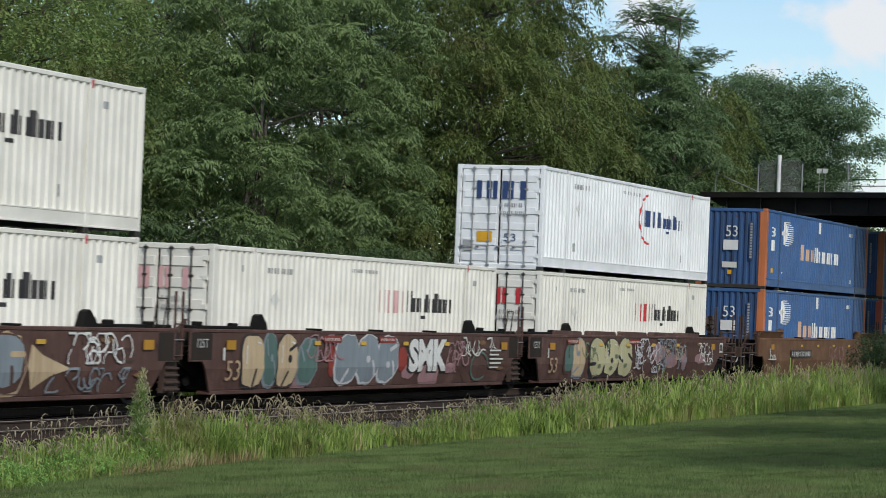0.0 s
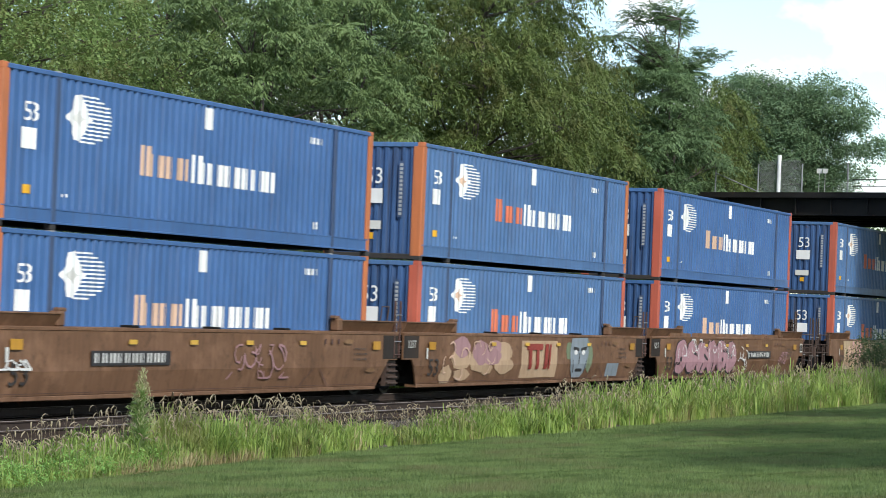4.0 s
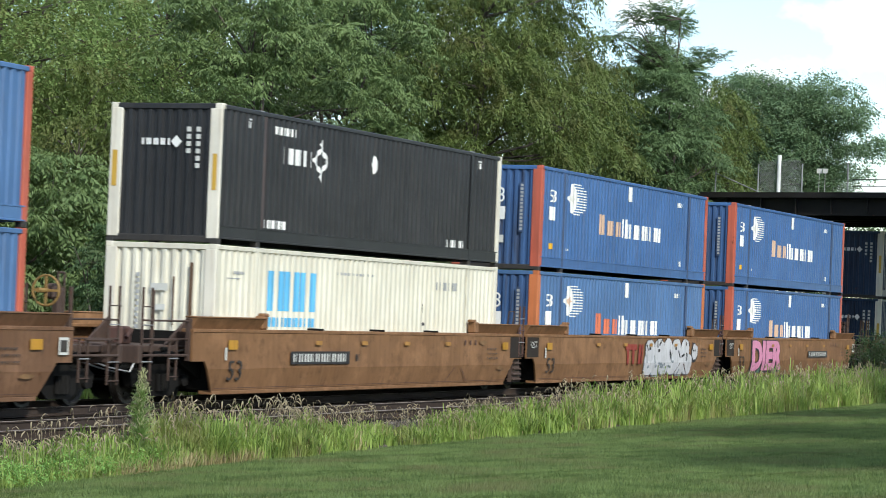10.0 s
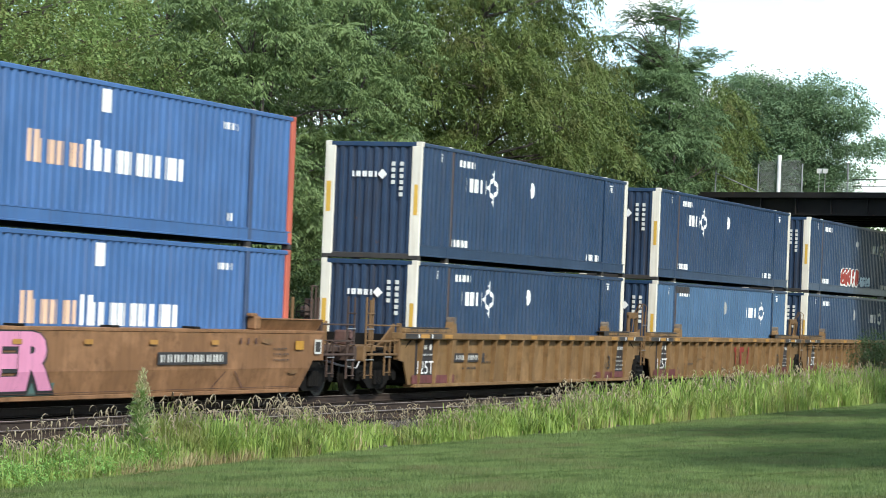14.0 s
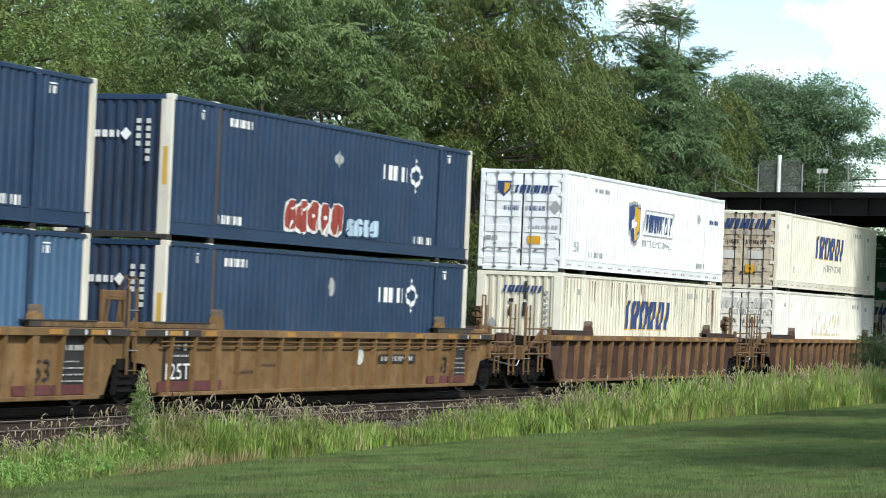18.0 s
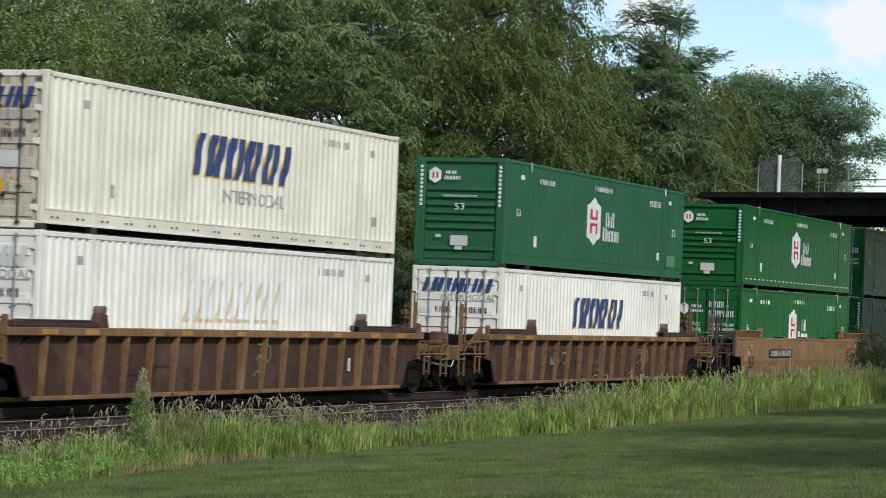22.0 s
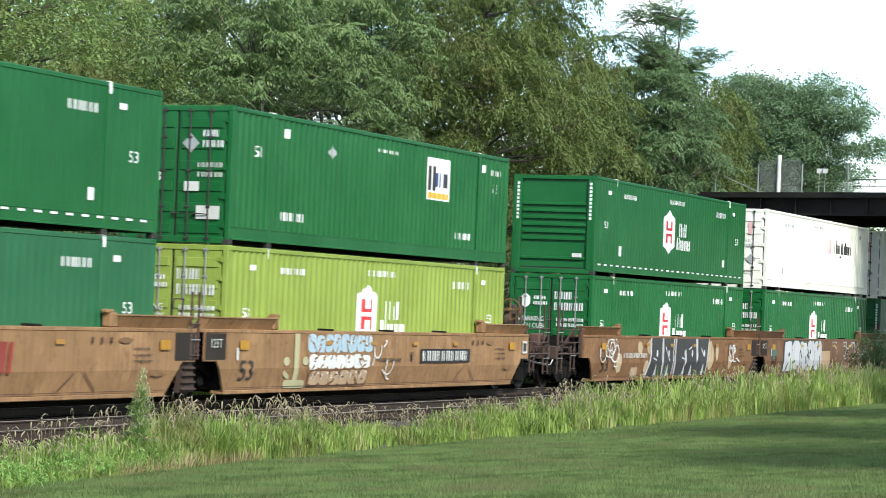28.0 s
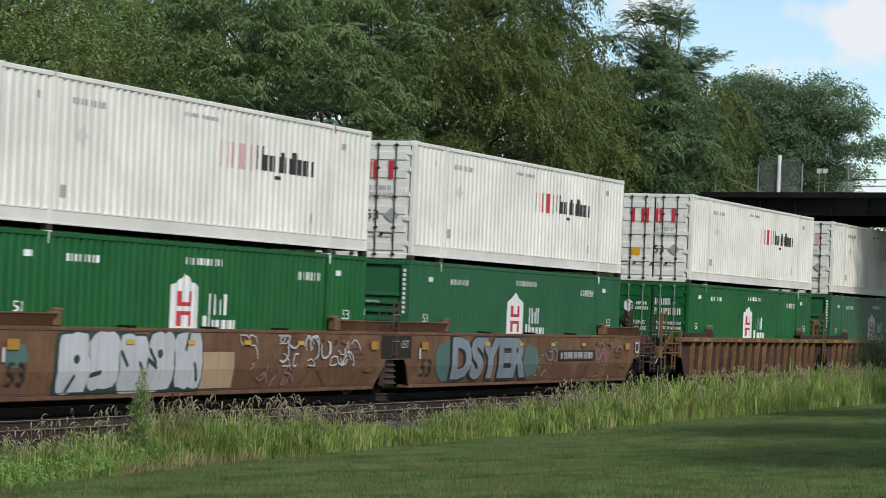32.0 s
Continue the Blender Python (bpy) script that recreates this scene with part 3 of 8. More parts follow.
def hub_marks(door, lettering="mark_white", dashes=True):
    e = [[(6.66, 1.1), (7.0, 1.0), (7.28, 0.85), (7.56, 1.0), (7.9, 1.1), (7.9, 2.0), (7.56, 2.1), (7.28, 2.26), (7.0, 2.1), (6.66, 2.0)]]
    core = [rect(6.95, 7.12, 1.2, 1.5), rect(6.95, 7.12, 1.6, 1.9), rect(7.44, 7.61, 1.2, 1.5), rect(7.44, 7.61, 1.6, 1.9),
            rect(7.02, 7.54, 1.42, 1.5), rect(7.02, 7.54, 1.6, 1.68)]
    side = [("emblem", e, lettering), ("emblem_core", core, "mark_red"),
            ("first_word_mark", signs(8.36, 9.12, 1.44, 1.76, [1.1, 1, 1], {0: 1.35, 2: 1.35}, 0, 2), lettering),
            ("second_word_mark", signs(8.12, 9.60, 1.02, 1.34, [1.2, 0.7, 1, 1, 1], {0: 1.25}, 0, 7), lettering),
            ("small_lettering", small_bars(7.3, 8.9, 2.44, 2.58, 8), lettering),
            ("small_lettering", small_bars(12.56, 13.7, 2.26, 2.44, 6), lettering),
            ("number", words("53", 14.9, 15.28, 1.42, 1.64), lettering), ("small_lettering", small_bars(2.6, 3.8, 2.36, 2.5, 6), lettering),
            ("number", words("53", 0.82, 1.16, 1.40, 1.60), lettering),
            ("small_lettering", [rect(2.24, 2.48, 0.62, 0.92), rect(13.4, 13.62, 0.62, 0.86), rect(1.1, 1.4, 2.4, 2.52), rect(14.45, 14.75, 2.4, 2.52)], lettering),
            ("post_label", [rect(1.86, 1.98, 2.66, 2.86), rect(14.03, 14.15, 2.66, 2.86)], "mark_white")]
    if dashes:
        side.append(("reflective_strip", [rect(0.3 + i * 0.56, 0.56 + i * 0.56, 0.30, 0.345) for i in range(28)], "mark_white"))
    if door:
        end = [("emblem", [ngon(0.52, 2.1, 0.17, 0.22, 6, math.pi / 2)], lettering), ("word_mark", bars(0.78, 1.14, 2.14, 2.24, 3, 0, 2) + bars(0.76, 1.2, 1.98, 2.08, 5, 0, 7), lettering),
               ("serial_lettering", small_bars(1.42, 2.0, 2.16, 2.38, 4) + small_bars(1.42, 2.34, 1.84, 2.06, 6), lettering),
               ("notice_lettering", words("WARNING", 0.3, 1.12, 1.50, 1.64) + words("HIGH CUBE", 0.3, 1.16, 1.30, 1.44), lettering),
               ("small_lettering", small_bars(1.5, 2.35, 1.52, 1.62, 9) + small_bars(1.5, 2.35, 1.36, 1.46, 9), lettering)]
    else:
        end = [("emblem", [ngon(0.55, 2.42, 0.2, 0.22, 6, math.pi / 2)], lettering), ("emblem_core", [rect(0.47, 0.52, 2.34, 2.5), rect(0.58, 0.63, 2.34, 2.5)], "mark_red"),
               ("word_mark", bars(0.86, 1.16, 2.45, 2.54, 3, 0, 2) + bars(0.82, 1.28, 2.3, 2.4, 5, 0, 7), lettering),
               ("number", words("53", 1.14, 1.42, 1.5, 1.68), lettering), ("small_lettering", small_bars(0.8, 1.8, 1.84, 1.9, 16), "mark_pale"),
               ("label_plate", [rect(1.05, 1.55, 0.55, 0.82), rect(0.62, 0.78, 0.76, 0.84), rect(1.18, 1.4, 0.44, 0.54)], "mark_pale"),
               ("serial_lettering", column_bars(0.13, 0.21, 1.6, 2.72, 10) + column_bars(2.38, 2.46, 1.6, 2.72, 10), lettering)]
    return side, end


def xpo_marks(faded):
    side = [("first_word_mark", signs(8.55, 10.12, 1.60, 2.14, [1, 1, 1.15], None, 0, 4, 0.22), "mark_pink" if faded else "mark_red"),
            ("second_word_mark", signs(10.22, 13.1, 1.64, 1.98, [0.9, 1, 1, 0.3, 0.9, 0.5, 0.3, 0.9, 0.9], {0: 1.5, 3: 1.3, 5: 1.4, 6: 1.3}, 0, 11) + [rect(11.2, 11.5, 1.48, 1.56)], "mark_black"),
            ("small_lettering", small_bars(2.6, 3.8, 2.36, 2.48, 6) + [rect(1.3, 1.45, 2.36, 2.5)], "mark_grey"),
            ("small_lettering", small_bars(7.0, 8.5, 2.5, 2.58, 9) + [rect(14.6, 14.75, 2.36, 2.5)], "mark_grey"),
            ("diamond_placard", [diamond(3.0, 1.8, 0.2, 0.24)], "mark_pale"),
            ("small_lettering", [rect(2.3, 2.42, 0.62, 0.85), rect(13.0, 13.12, 0.62, 0.85)], "mark_grey"),
            ("post_label", [rect(1.86, 1.98, 2.70, 2.86), rect(14.03, 14.15, 2.70, 2.86)], "mark_red")]
    end = [("word_mark", signs(0.52, 2.05, 1.96, 2.40, [1, 1, 1.2], None, 0, 4, 0.16), "mark_pink" if faded else "mark_red"),
           ("serial_lettering", small_bars(1.4, 2.0, 1.68, 1.8, 5) + small_bars(1.3, 2.1, 1.5, 1.62, 7), "mark_grey"),
           ("number", words("53", 1.32, 1.66, 0.95, 1.2), "mark_black"),
           ("diamond_placard", [diamond(2.0, 1.08, 0.2, 0.18)], "mark_grey"),
           ("label_square", [rect(0.55, 0.85, 0.86, 1.1)], "mark_yellow")]
    return side, end


def stg_marks():
    arc = [stroke((9.55 + 0.85 * math.cos(w), 1.85 + 0.75 * math.sin(w)), (9.55 + 0.85 * math.cos(w + 0.3), 1.85 + 0.75 * math.sin(w + 0.3)), 0.07, 0.01)
           for w in [1.7 + 0.28 * i for i in range(11)]]
    side = [("ring_emblem", arc, "mark_red"), ("first_word_mark", signs(8.85, 10.2, 1.62, 2.12, [1, 0.9, 1.1], None, 0, 9, 0.34), "mark_navy"),
            ("second_word_mark", signs(10.45, 13.2, 1.64, 1.96, [0.8, 1, 1, 0.3, 0.9, 0.5, 0.3, 0.9, 0.9], {0: 1.5, 3: 1.3, 5: 1.4, 6: 1.3}, 0, 11) + [rect(11.4, 11.7, 1.48, 1.56)], "mark_navy"),
            ("small_lettering", small_bars(2.5, 4.0, 2.4, 2.54, 6) + small_bars(7.0, 8.7, 2.5, 2.6, 9), "mark_grey"),
            ("diamond_placard", [diamond(3.0, 1.85, 0.16, 0.22)], "mark_pale"),
            ("small_lettering", [rect(2.6, 2.75, 0.62, 0.85), rect(13.0, 13.12, 0.62, 0.85)], "mark_grey"),
            ("post_label", [rect(1.86, 1.98, 2.70, 2.86), rect(14.03, 14.15, 2.70, 2.86)], "mark_red")]
    end = [("word_mark", signs(0.6, 2.1, 1.95, 2.45, [1, 0.95, 1.15], None, 0, 9, 0.33), "mark_navy"),
           ("serial_lettering", small_bars(1.3, 2.0, 1.72, 1.84, 5) + small_bars(1.3, 2.1, 1.5, 1.62, 7), "mark_grey"),
           ("number", words("53", 1.45, 1.8, 0.78, 1.0), "mark_navy"),
           ("label_plate", [rect(0.65, 1.1, 0.76, 1.05)], "mark_yellow"), ("label_plate", [rect(0.25, 0.55, 0.5, 0.8)], "mark_grey")]
    return side, end


def rail_dots():
    """Pairs of red reflectors along the lower rail."""
    return [("reflective_dot", [rect(0.3 + k * 0.92 + d, 0.38 + k * 0.92 + d, 0.22, 0.26) for k in range(17) for d in (0, 0.2)], "mark_brownred")]


def swift_old(tone, sub=True):
    d = 0.11 if tone == "faded" else 0.05
    side = [("word_shadow", signs(5.74 - d, 10.12 - d, 1.36 - 0.7 * d, 2.22 - 0.7 * d, [1.0, 1.45, 0.45, 0.95, 0.95], None, 0.3, 13, 0.36), "mark_gold" if tone != "faded" else "pale_gold"),
            ("word_mark", signs(5.74, 10.12, 1.36, 2.22, [1.0, 1.45, 0.45, 0.95, 0.95], None, 0.3, 13, 0.36), "mark_navy" if tone != "faded" else "mark_white"),
            ("small_lettering", small_bars(11.95, 13.4, 2.38, 2.54, 7), "mark_grey"),
            ("small_lettering", [rect(1.4, 1.55, 2.3, 2.46), rect(14.6, 14.75, 2.3, 2.46), rect(2.5, 2.62, 0.7, 0.95), rect(14.8, 15.0, 0.7, 0.92)], "mark_grey")]
    if tone == "stained":
        side += rail_dots()
    if sub:
        side.append(("subtitle_lettering", words("INTERMODAL", 7.1, 10.05, 0.86, 1.14), "mark_grey"))
    if tone == "rust":
        return side, [("word_mark", signs(0.8, 1.95, 2.3, 2.5, [1.0, 1.45, 0.45, 0.95, 0.95], None, 0.3, 13, 0.36), "mark_navy"),
                      ("label_plate", [rect(1.45, 1.53, 2.1, 2.62), rect(1.42, 1.54, 1.62, 2.02), rect(1.0, 1.14, 2.02, 2.12), rect(1.0, 1.08, 1.62, 1.9)], "mark_black"),
                      ("diamond_placard", [diamond(0.52, 1.42, 0.14, 0.16)], "mark_grey"), ("number", words("53", 1.12, 1.42, 0.84, 1.08), "mark_black"),
                      ("column_lettering", [rect(2.08, 2.18, 0.9 + 0.17 * k, 0.9 + 0.17 * k + 0.07 + 0.02 * (k % 3)) for k in range(9)], "mark_grey")]
    end = [("word_mark", signs(0.3, 2.25, 2.22, 2.58, [1.0, 1.45, 0.45, 0.95, 0.95], None, 0.3, 13, 0.36), "mark_navy" if tone != "faded" else "mark_pale"),
           ("subtitle_lettering", words("INTERMODAL", 0.85, 2.42, 2.0, 2.16), "mark_grey"),
           ("serial_lettering", small_bars(0.7, 1.2, 1.66, 1.82, 4) + small_bars(1.4, 2.2, 1.66, 1.82, 6), "mark_black"),
           ("label_plate", [rect(0.2, 0.6, 1.62, 1.78)], "mark_pale")]
    if tone == "stained":
        end += [("label_plate", [rect(0.42, 1.0, 1.12, 1.42), rect(1.5, 2.1, 1.12, 1.42)], "mark_pale"), ("label_plate", [rect(1.4, 1.75, 0.58, 0.9)], "mark_yellow")]
    return side, end


def swift_new():
    sh = [(5.75, 2.25), (6.4, 2.36), (7.05, 2.22), (7.0, 1.5), (6.75, 1.1), (6.4, 0.92), (6.02, 1.15), (5.8, 1.55)]
    inner = [(6.4 + (x - 6.4) * 0.84, 1.66 + (z - 1.66) * 0.86) for x, z in sh]
    side = [("shield", [sh], "mark_grey"), ("shield_face", [inner], "mark_navy"),
            ("shield_stripe", [[(6.45, 2.2), (6.92, 2.1), (6.88, 1.55), (6.66, 1.22), (6.42, 1.1), (6.5, 1.5)]], "mark_gold"),
            ("shield_streak", [[(6.0, 1.45), (6.3, 1.85), (6.5, 2.1), (6.42, 1.75), (6.62, 1.7), (6.35, 1.35), (6.3, 1.55)]], "mark_white"),
            ("word_outline", [rect(7.25, 10.3, 1.32, 2.14, 0.2)], "mark_grey"), ("word_face", [rect(7.32, 10.22, 1.37, 2.09, 0.2)], "mark_white"),
            ("word_mark", signs(7.45, 10.1, 1.45, 2.0, [1.0, 1.45, 0.45, 0.95, 0.95], None, 0.25, 13, 0.36), "mark_navy"),
            ("subtitle_lettering", words("INTERMODAL", 7.2, 10.2, 1.0, 1.2), "mark_grey"),
            ("diamond_placard", [diamond(13.18, 2.1, 0.2, 0.19)], "mark_grey"),
            ("small_lettering", small_bars(14.4, 15.5, 2.0, 2.14, 8), "mark_navy"),
            ("small_lettering", small_bars(2.6, 3.9, 2.4, 2.52, 6) + small_bars(2.2, 3.5, 0.5, 0.66, 6) + small_bars(13.0, 14.0, 0.5, 0.66, 5), "mark_grey"),
            ("number", words("51", 0.9, 1.25, 0.62, 0.9), "mark_grey")] + rail_dots()
    end = [("shield", [[(0.5, 2.55), (0.95, 2.55), (0.92, 2.3), (0.72, 2.1), (0.52, 2.3)]], "mark_navy"),
           ("shield_stripe", [[(0.74, 2.5), (0.91, 2.5), (0.88, 2.32), (0.73, 2.18)]], "mark_gold"),
           ("word_mark", signs(1.05, 2.15, 2.22, 2.44, [1.0, 1.45, 0.45, 0.95, 0.95], None, 0.25, 13, 0.36), "mark_navy"),
           ("serial_lettering", small_bars(0.75, 1.25, 1.72, 1.86, 4) + small_bars(1.4, 2.0, 1.72, 1.86, 6), "mark_navy"),
           ("diamond_placard", [diamond(2.28, 1.82, 0.2, 0.2)], "mark_grey"),
           ("label_plate", [rect(1.48, 1.88, 0.78, 1.0)], "mark_yellow"), ("label_plate", [rect(0.22, 0.38, 0.86, 1.0), rect(0.42, 0.58, 0.86, 1.0)], "mark_grey"),
           ("small_lettering", small_bars(1.5, 2.4, 1.2, 1.32, 9), "mark_grey")]
    return side, end


def emp_marks():
    side = [("label_board", [rect(10.57, 12.1, 1.52, 2.56)], "mark_white"),
            ("board_mark", bars(10.7, 11.15, 1.75, 2.35, 1, 0, 3) + [rect(11.75, 11.88, 1.85, 2.2)], "mark_black"),
            ("board_mark", bars(11.2, 11.7, 1.85, 2.2, 2, 0, 6), "mark_navy"), ("board_mark", [rect(10.7, 12.0, 1.56, 1.7)], "mark_gold"),
            ("diamond_placard", [diamond(5.0, 2.26, 0.2, 0.2)], "mark_grey"),
            ("small_lettering", small_bars(2.4, 3.6, 0.62, 0.8, 6) + small_bars(12.6, 13.6, 0.62, 0.78, 5), "mark_white"),
            ("small_lettering", small_bars(7.6, 8.8, 2.46, 2.54, 8) + small_bars(14.9, 15.7, 2.36, 2.5, 4), "mark_pale"),
            ("small_lettering", [rect(2.5, 2.75, 2.4, 2.6), rect(14.3, 14.5, 2.4, 2.6)], "mark_white"),
            ("number", words("53", 1.1, 1.45, 1.9, 2.14), "mark_white"), ("number", words("53", 15.0, 15.35, 1.9, 2.14), "mark_white")]
    end = [("diamond_placard", [diamond(1.62, 2.1, 0.2, 0.2)], "mark_grey"), ("serial_lettering", small_bars(1.9, 2.3, 2.24, 2.38, 4) + small_bars(1.9, 2.4, 2.02, 2.16, 6), "mark_white"),
           ("number", words("53", 0.6, 0.95, 1.3, 1.5), "mark_white"), ("label_plate", [rect(1.5, 1.85, 1.1, 1.3), rect(1.8, 2.35, 0.52, 0.8)], "mark_pale"),
           ("small_lettering", small_bars(1.8, 2.4, 1.6, 1.7, 6) + small_bars(1.8, 2.4, 1.4, 1.5, 6), "mark_pale")]
    return side, end


def csx_marks():
    side = [("word_mark", signs(2.55, 4.95, 1.56, 2.42, [1, 1, 1.15], None, 0.0, 20, 0.38), "mark_sky"),
            ("subtitle_mark", signs(2.6, 4.9, 1.22, 1.42, [1] * 10, None, 0, 23, 0.36), "mark_sky"),
            ("scuff", [blot(11.2, 1.75, 0.05, 0.14, 5), blot(11.25, 1.35, 0.05, 0.05, 6)], "mark_black"),
            ("small_lettering", small_bars(6.0, 8.2, 2.42, 2.48, 9), "mark_grey"), ("small_lettering", small_bars(12.0, 13.6, 2.2, 2.4, 4), "mark_grey"),
            ("rain_stain", [rect(0.9, 1.3, 2.3, 2.36), rect(0.6, 1.2, 2.2, 2.22)], "mark_grey")]
    end = [("faded_mark", [rect(1.1, 1.5, 1.9, 2.05), rect(1.2, 1.45, 1.5, 1.62)], "mark_pale"), ("serial_lettering", column_bars(0.75, 0.84, 1.1, 2.3, 10), "mark_grey"), ("rust_run", [rect(2.0, 2.08, 0.9, 2.5), rect(1.62, 1.66, 1.2, 2.2)], "rust_run")]
    return side, end


def drip_marks(seed):
    """Rust runs from the roof rail down a side wall."""
    rng = random.Random(seed)
    res = []
    for i in range(70):
        u, z = rng.uniform(0.3, LENGTH - 0.3), rng.uniform(0.5, 2.4)
        w = rng.uniform(0.012, 0.032)
        res.append([(u, 2.72), (u + w, 2.72), (u + w * 0.7, z), (u + w * 0.3, z)])
    return [("rust_run", res, "rust_run")]


# style: body, posts, end kind, marks, label, category tail
def style(kind):
    if kind.startswith("pacer"):
        s, e = pacer_marks("orange" in kind)
        post = "rust_post" if "rust" in kind else "orange_post"
        body = "blue_faded" if "orange" in kind else "blue"
        return body, body, post, "front", s, e, "blue corrugated steel container with orange-red corner posts and white markings"
    if kind in ("umax", "umax_right", "umax_faded"):
        s, e = umax_marks(kind != "umax")
        if kind == "umax_faded":
            s.append(("repaired_patch", [rect(2.05, 3.55, 2.55, 2.76)], "mark_black"))
        return ("slate" if kind == "umax_faded" else "navy"), "navy", "white_post", "front", s, e, "navy corrugated steel container with rust-stained white corner posts"
    if kind == "umax_black":
        s, e = umax_marks(False)
        return "black", "black", "white_post", "front", s, e, "black corrugated steel container with white corner posts"
    if kind == "umax_tagged":
        s, e = umax_marks(True, 8.05)
        s += bubble(5.35, 8.25, 0.42, 1.12, 5, 41, "mark_brownred", "spray_white", None, 3.0, 0.05) + bubble(8.5, 10.3, 0.42, 0.86, 4, 43, "spray_blue", "navy", None, 3.0, 0.03)
        return "navy", "navy", "white_post", "front", s, e, "navy corrugated steel container with red and white graffiti"
    if kind == "hub":
        s, e = hub_marks(False)
        return "green", "green", "green", "ribs", s, e, "green steel container with white hexagon emblem and ribbed end"
    if kind == "hub_bare":
        s, e = hub_marks(False)
        e = [m for m in e if m[0] == "serial_lettering"] + [("label_plate", [rect(1.9, 2.2, 0.5, 0.62)], "mark_pale")]
        return "green", "green", "green", "ribs", s, e, "green steel container with white hexagon emblem and plain ribbed end"
    if kind == "hub_plain":
        s, e = hub_marks(False, dashes=False)
        s.append(("paint_patch", [rect(14.4, 15.3, 0.45, 0.8)], "lime_patch"))
        return "green_dull", "green_dull", "green_dull", "ribs", s, e, "faded green steel container with white emblem and ribbed end"
    if kind == "hub_door":
        s, e = hub_marks(True)
        return "green", "green", "green", "door", s, e, "green steel container with white hexagon emblem and locking rods"
    if kind == "hub_door_low":
        s, e = hub_marks(True, dashes=False)
        return "green", "green", "green", "door", s, e, "green steel container with white emblem, standing low in the wagon"
    if kind == "lime":
        s, e = hub_marks(True, dashes=False)
        return "lime", "lime", "lime", "door", s, e, "lime green corrugated container with white hexagon emblem"
    if kind == "emp":
        s, e = emp_marks()
        return "green", "green", "green", "door", s, e, "green corrugated container with a square white board"
    if kind in ("xpo", "xpo_faded", "xpo_low"):
        s, e = xpo_marks(kind == "xpo_faded")
        return "white", "white", "white", "door", s, e, "off-white corrugated container with black word mark" + ("" if kind == "xpo_faded" else " and red letters")
    if kind == "stg":
        s, e = stg_marks()
        return "bright", "bright", "bright", "door", s, e, "white corrugated container with navy word mark and red ring"
    if kind == "swift_new":
        s, e = swift_new()
        return "bright", "bright", "bright", "door", s, e, "clean white container with navy and gold shield emblem"
    if kind == "swift_rust":
        s, e = swift_old("rust", False)
        return "rusty_cream", "cream", "cream", "front", drip_marks(5) + s, e, "cream corrugated container streaked with rust runs"
    if kind == "swift_stained":
        s, e = swift_old("stained")
        return "cream", "cream", "rusty_cream", "door_rusty", s, e, "cream corrugated container with heavily rust-stained doors"
    if kind == "swift_faded":
        s, e = swift_old("faded", False)
        return "white", "white", "white", "door", s, e, "white corrugated container with a faded pale word mark"
    if kind == "swift_blue":
        s, e = swift_old("plain", False)
        return "white", "white", "cream", "door", s, e, "white corrugated container with slanted navy word mark"
    s, e = csx_marks()
    return "old_cream", "old_cream", "white_post", "front", s, e, "old cream corrugated container with light blue marking"


MAT["pale_gold"] = paint("faded_gold_paint", (0.66, 0.57, 0.35), 0.5, 0.0, 0.3)
MAT["lime_patch"] = paint("pale_green_patch", (0.10, 0.26, 0.12), 0.5, 0.0, 0.2)
MAT["gasket"] = paint("black_rubber", (0.016, 0.016, 0.016), 0.7, 0.0, 0.2)


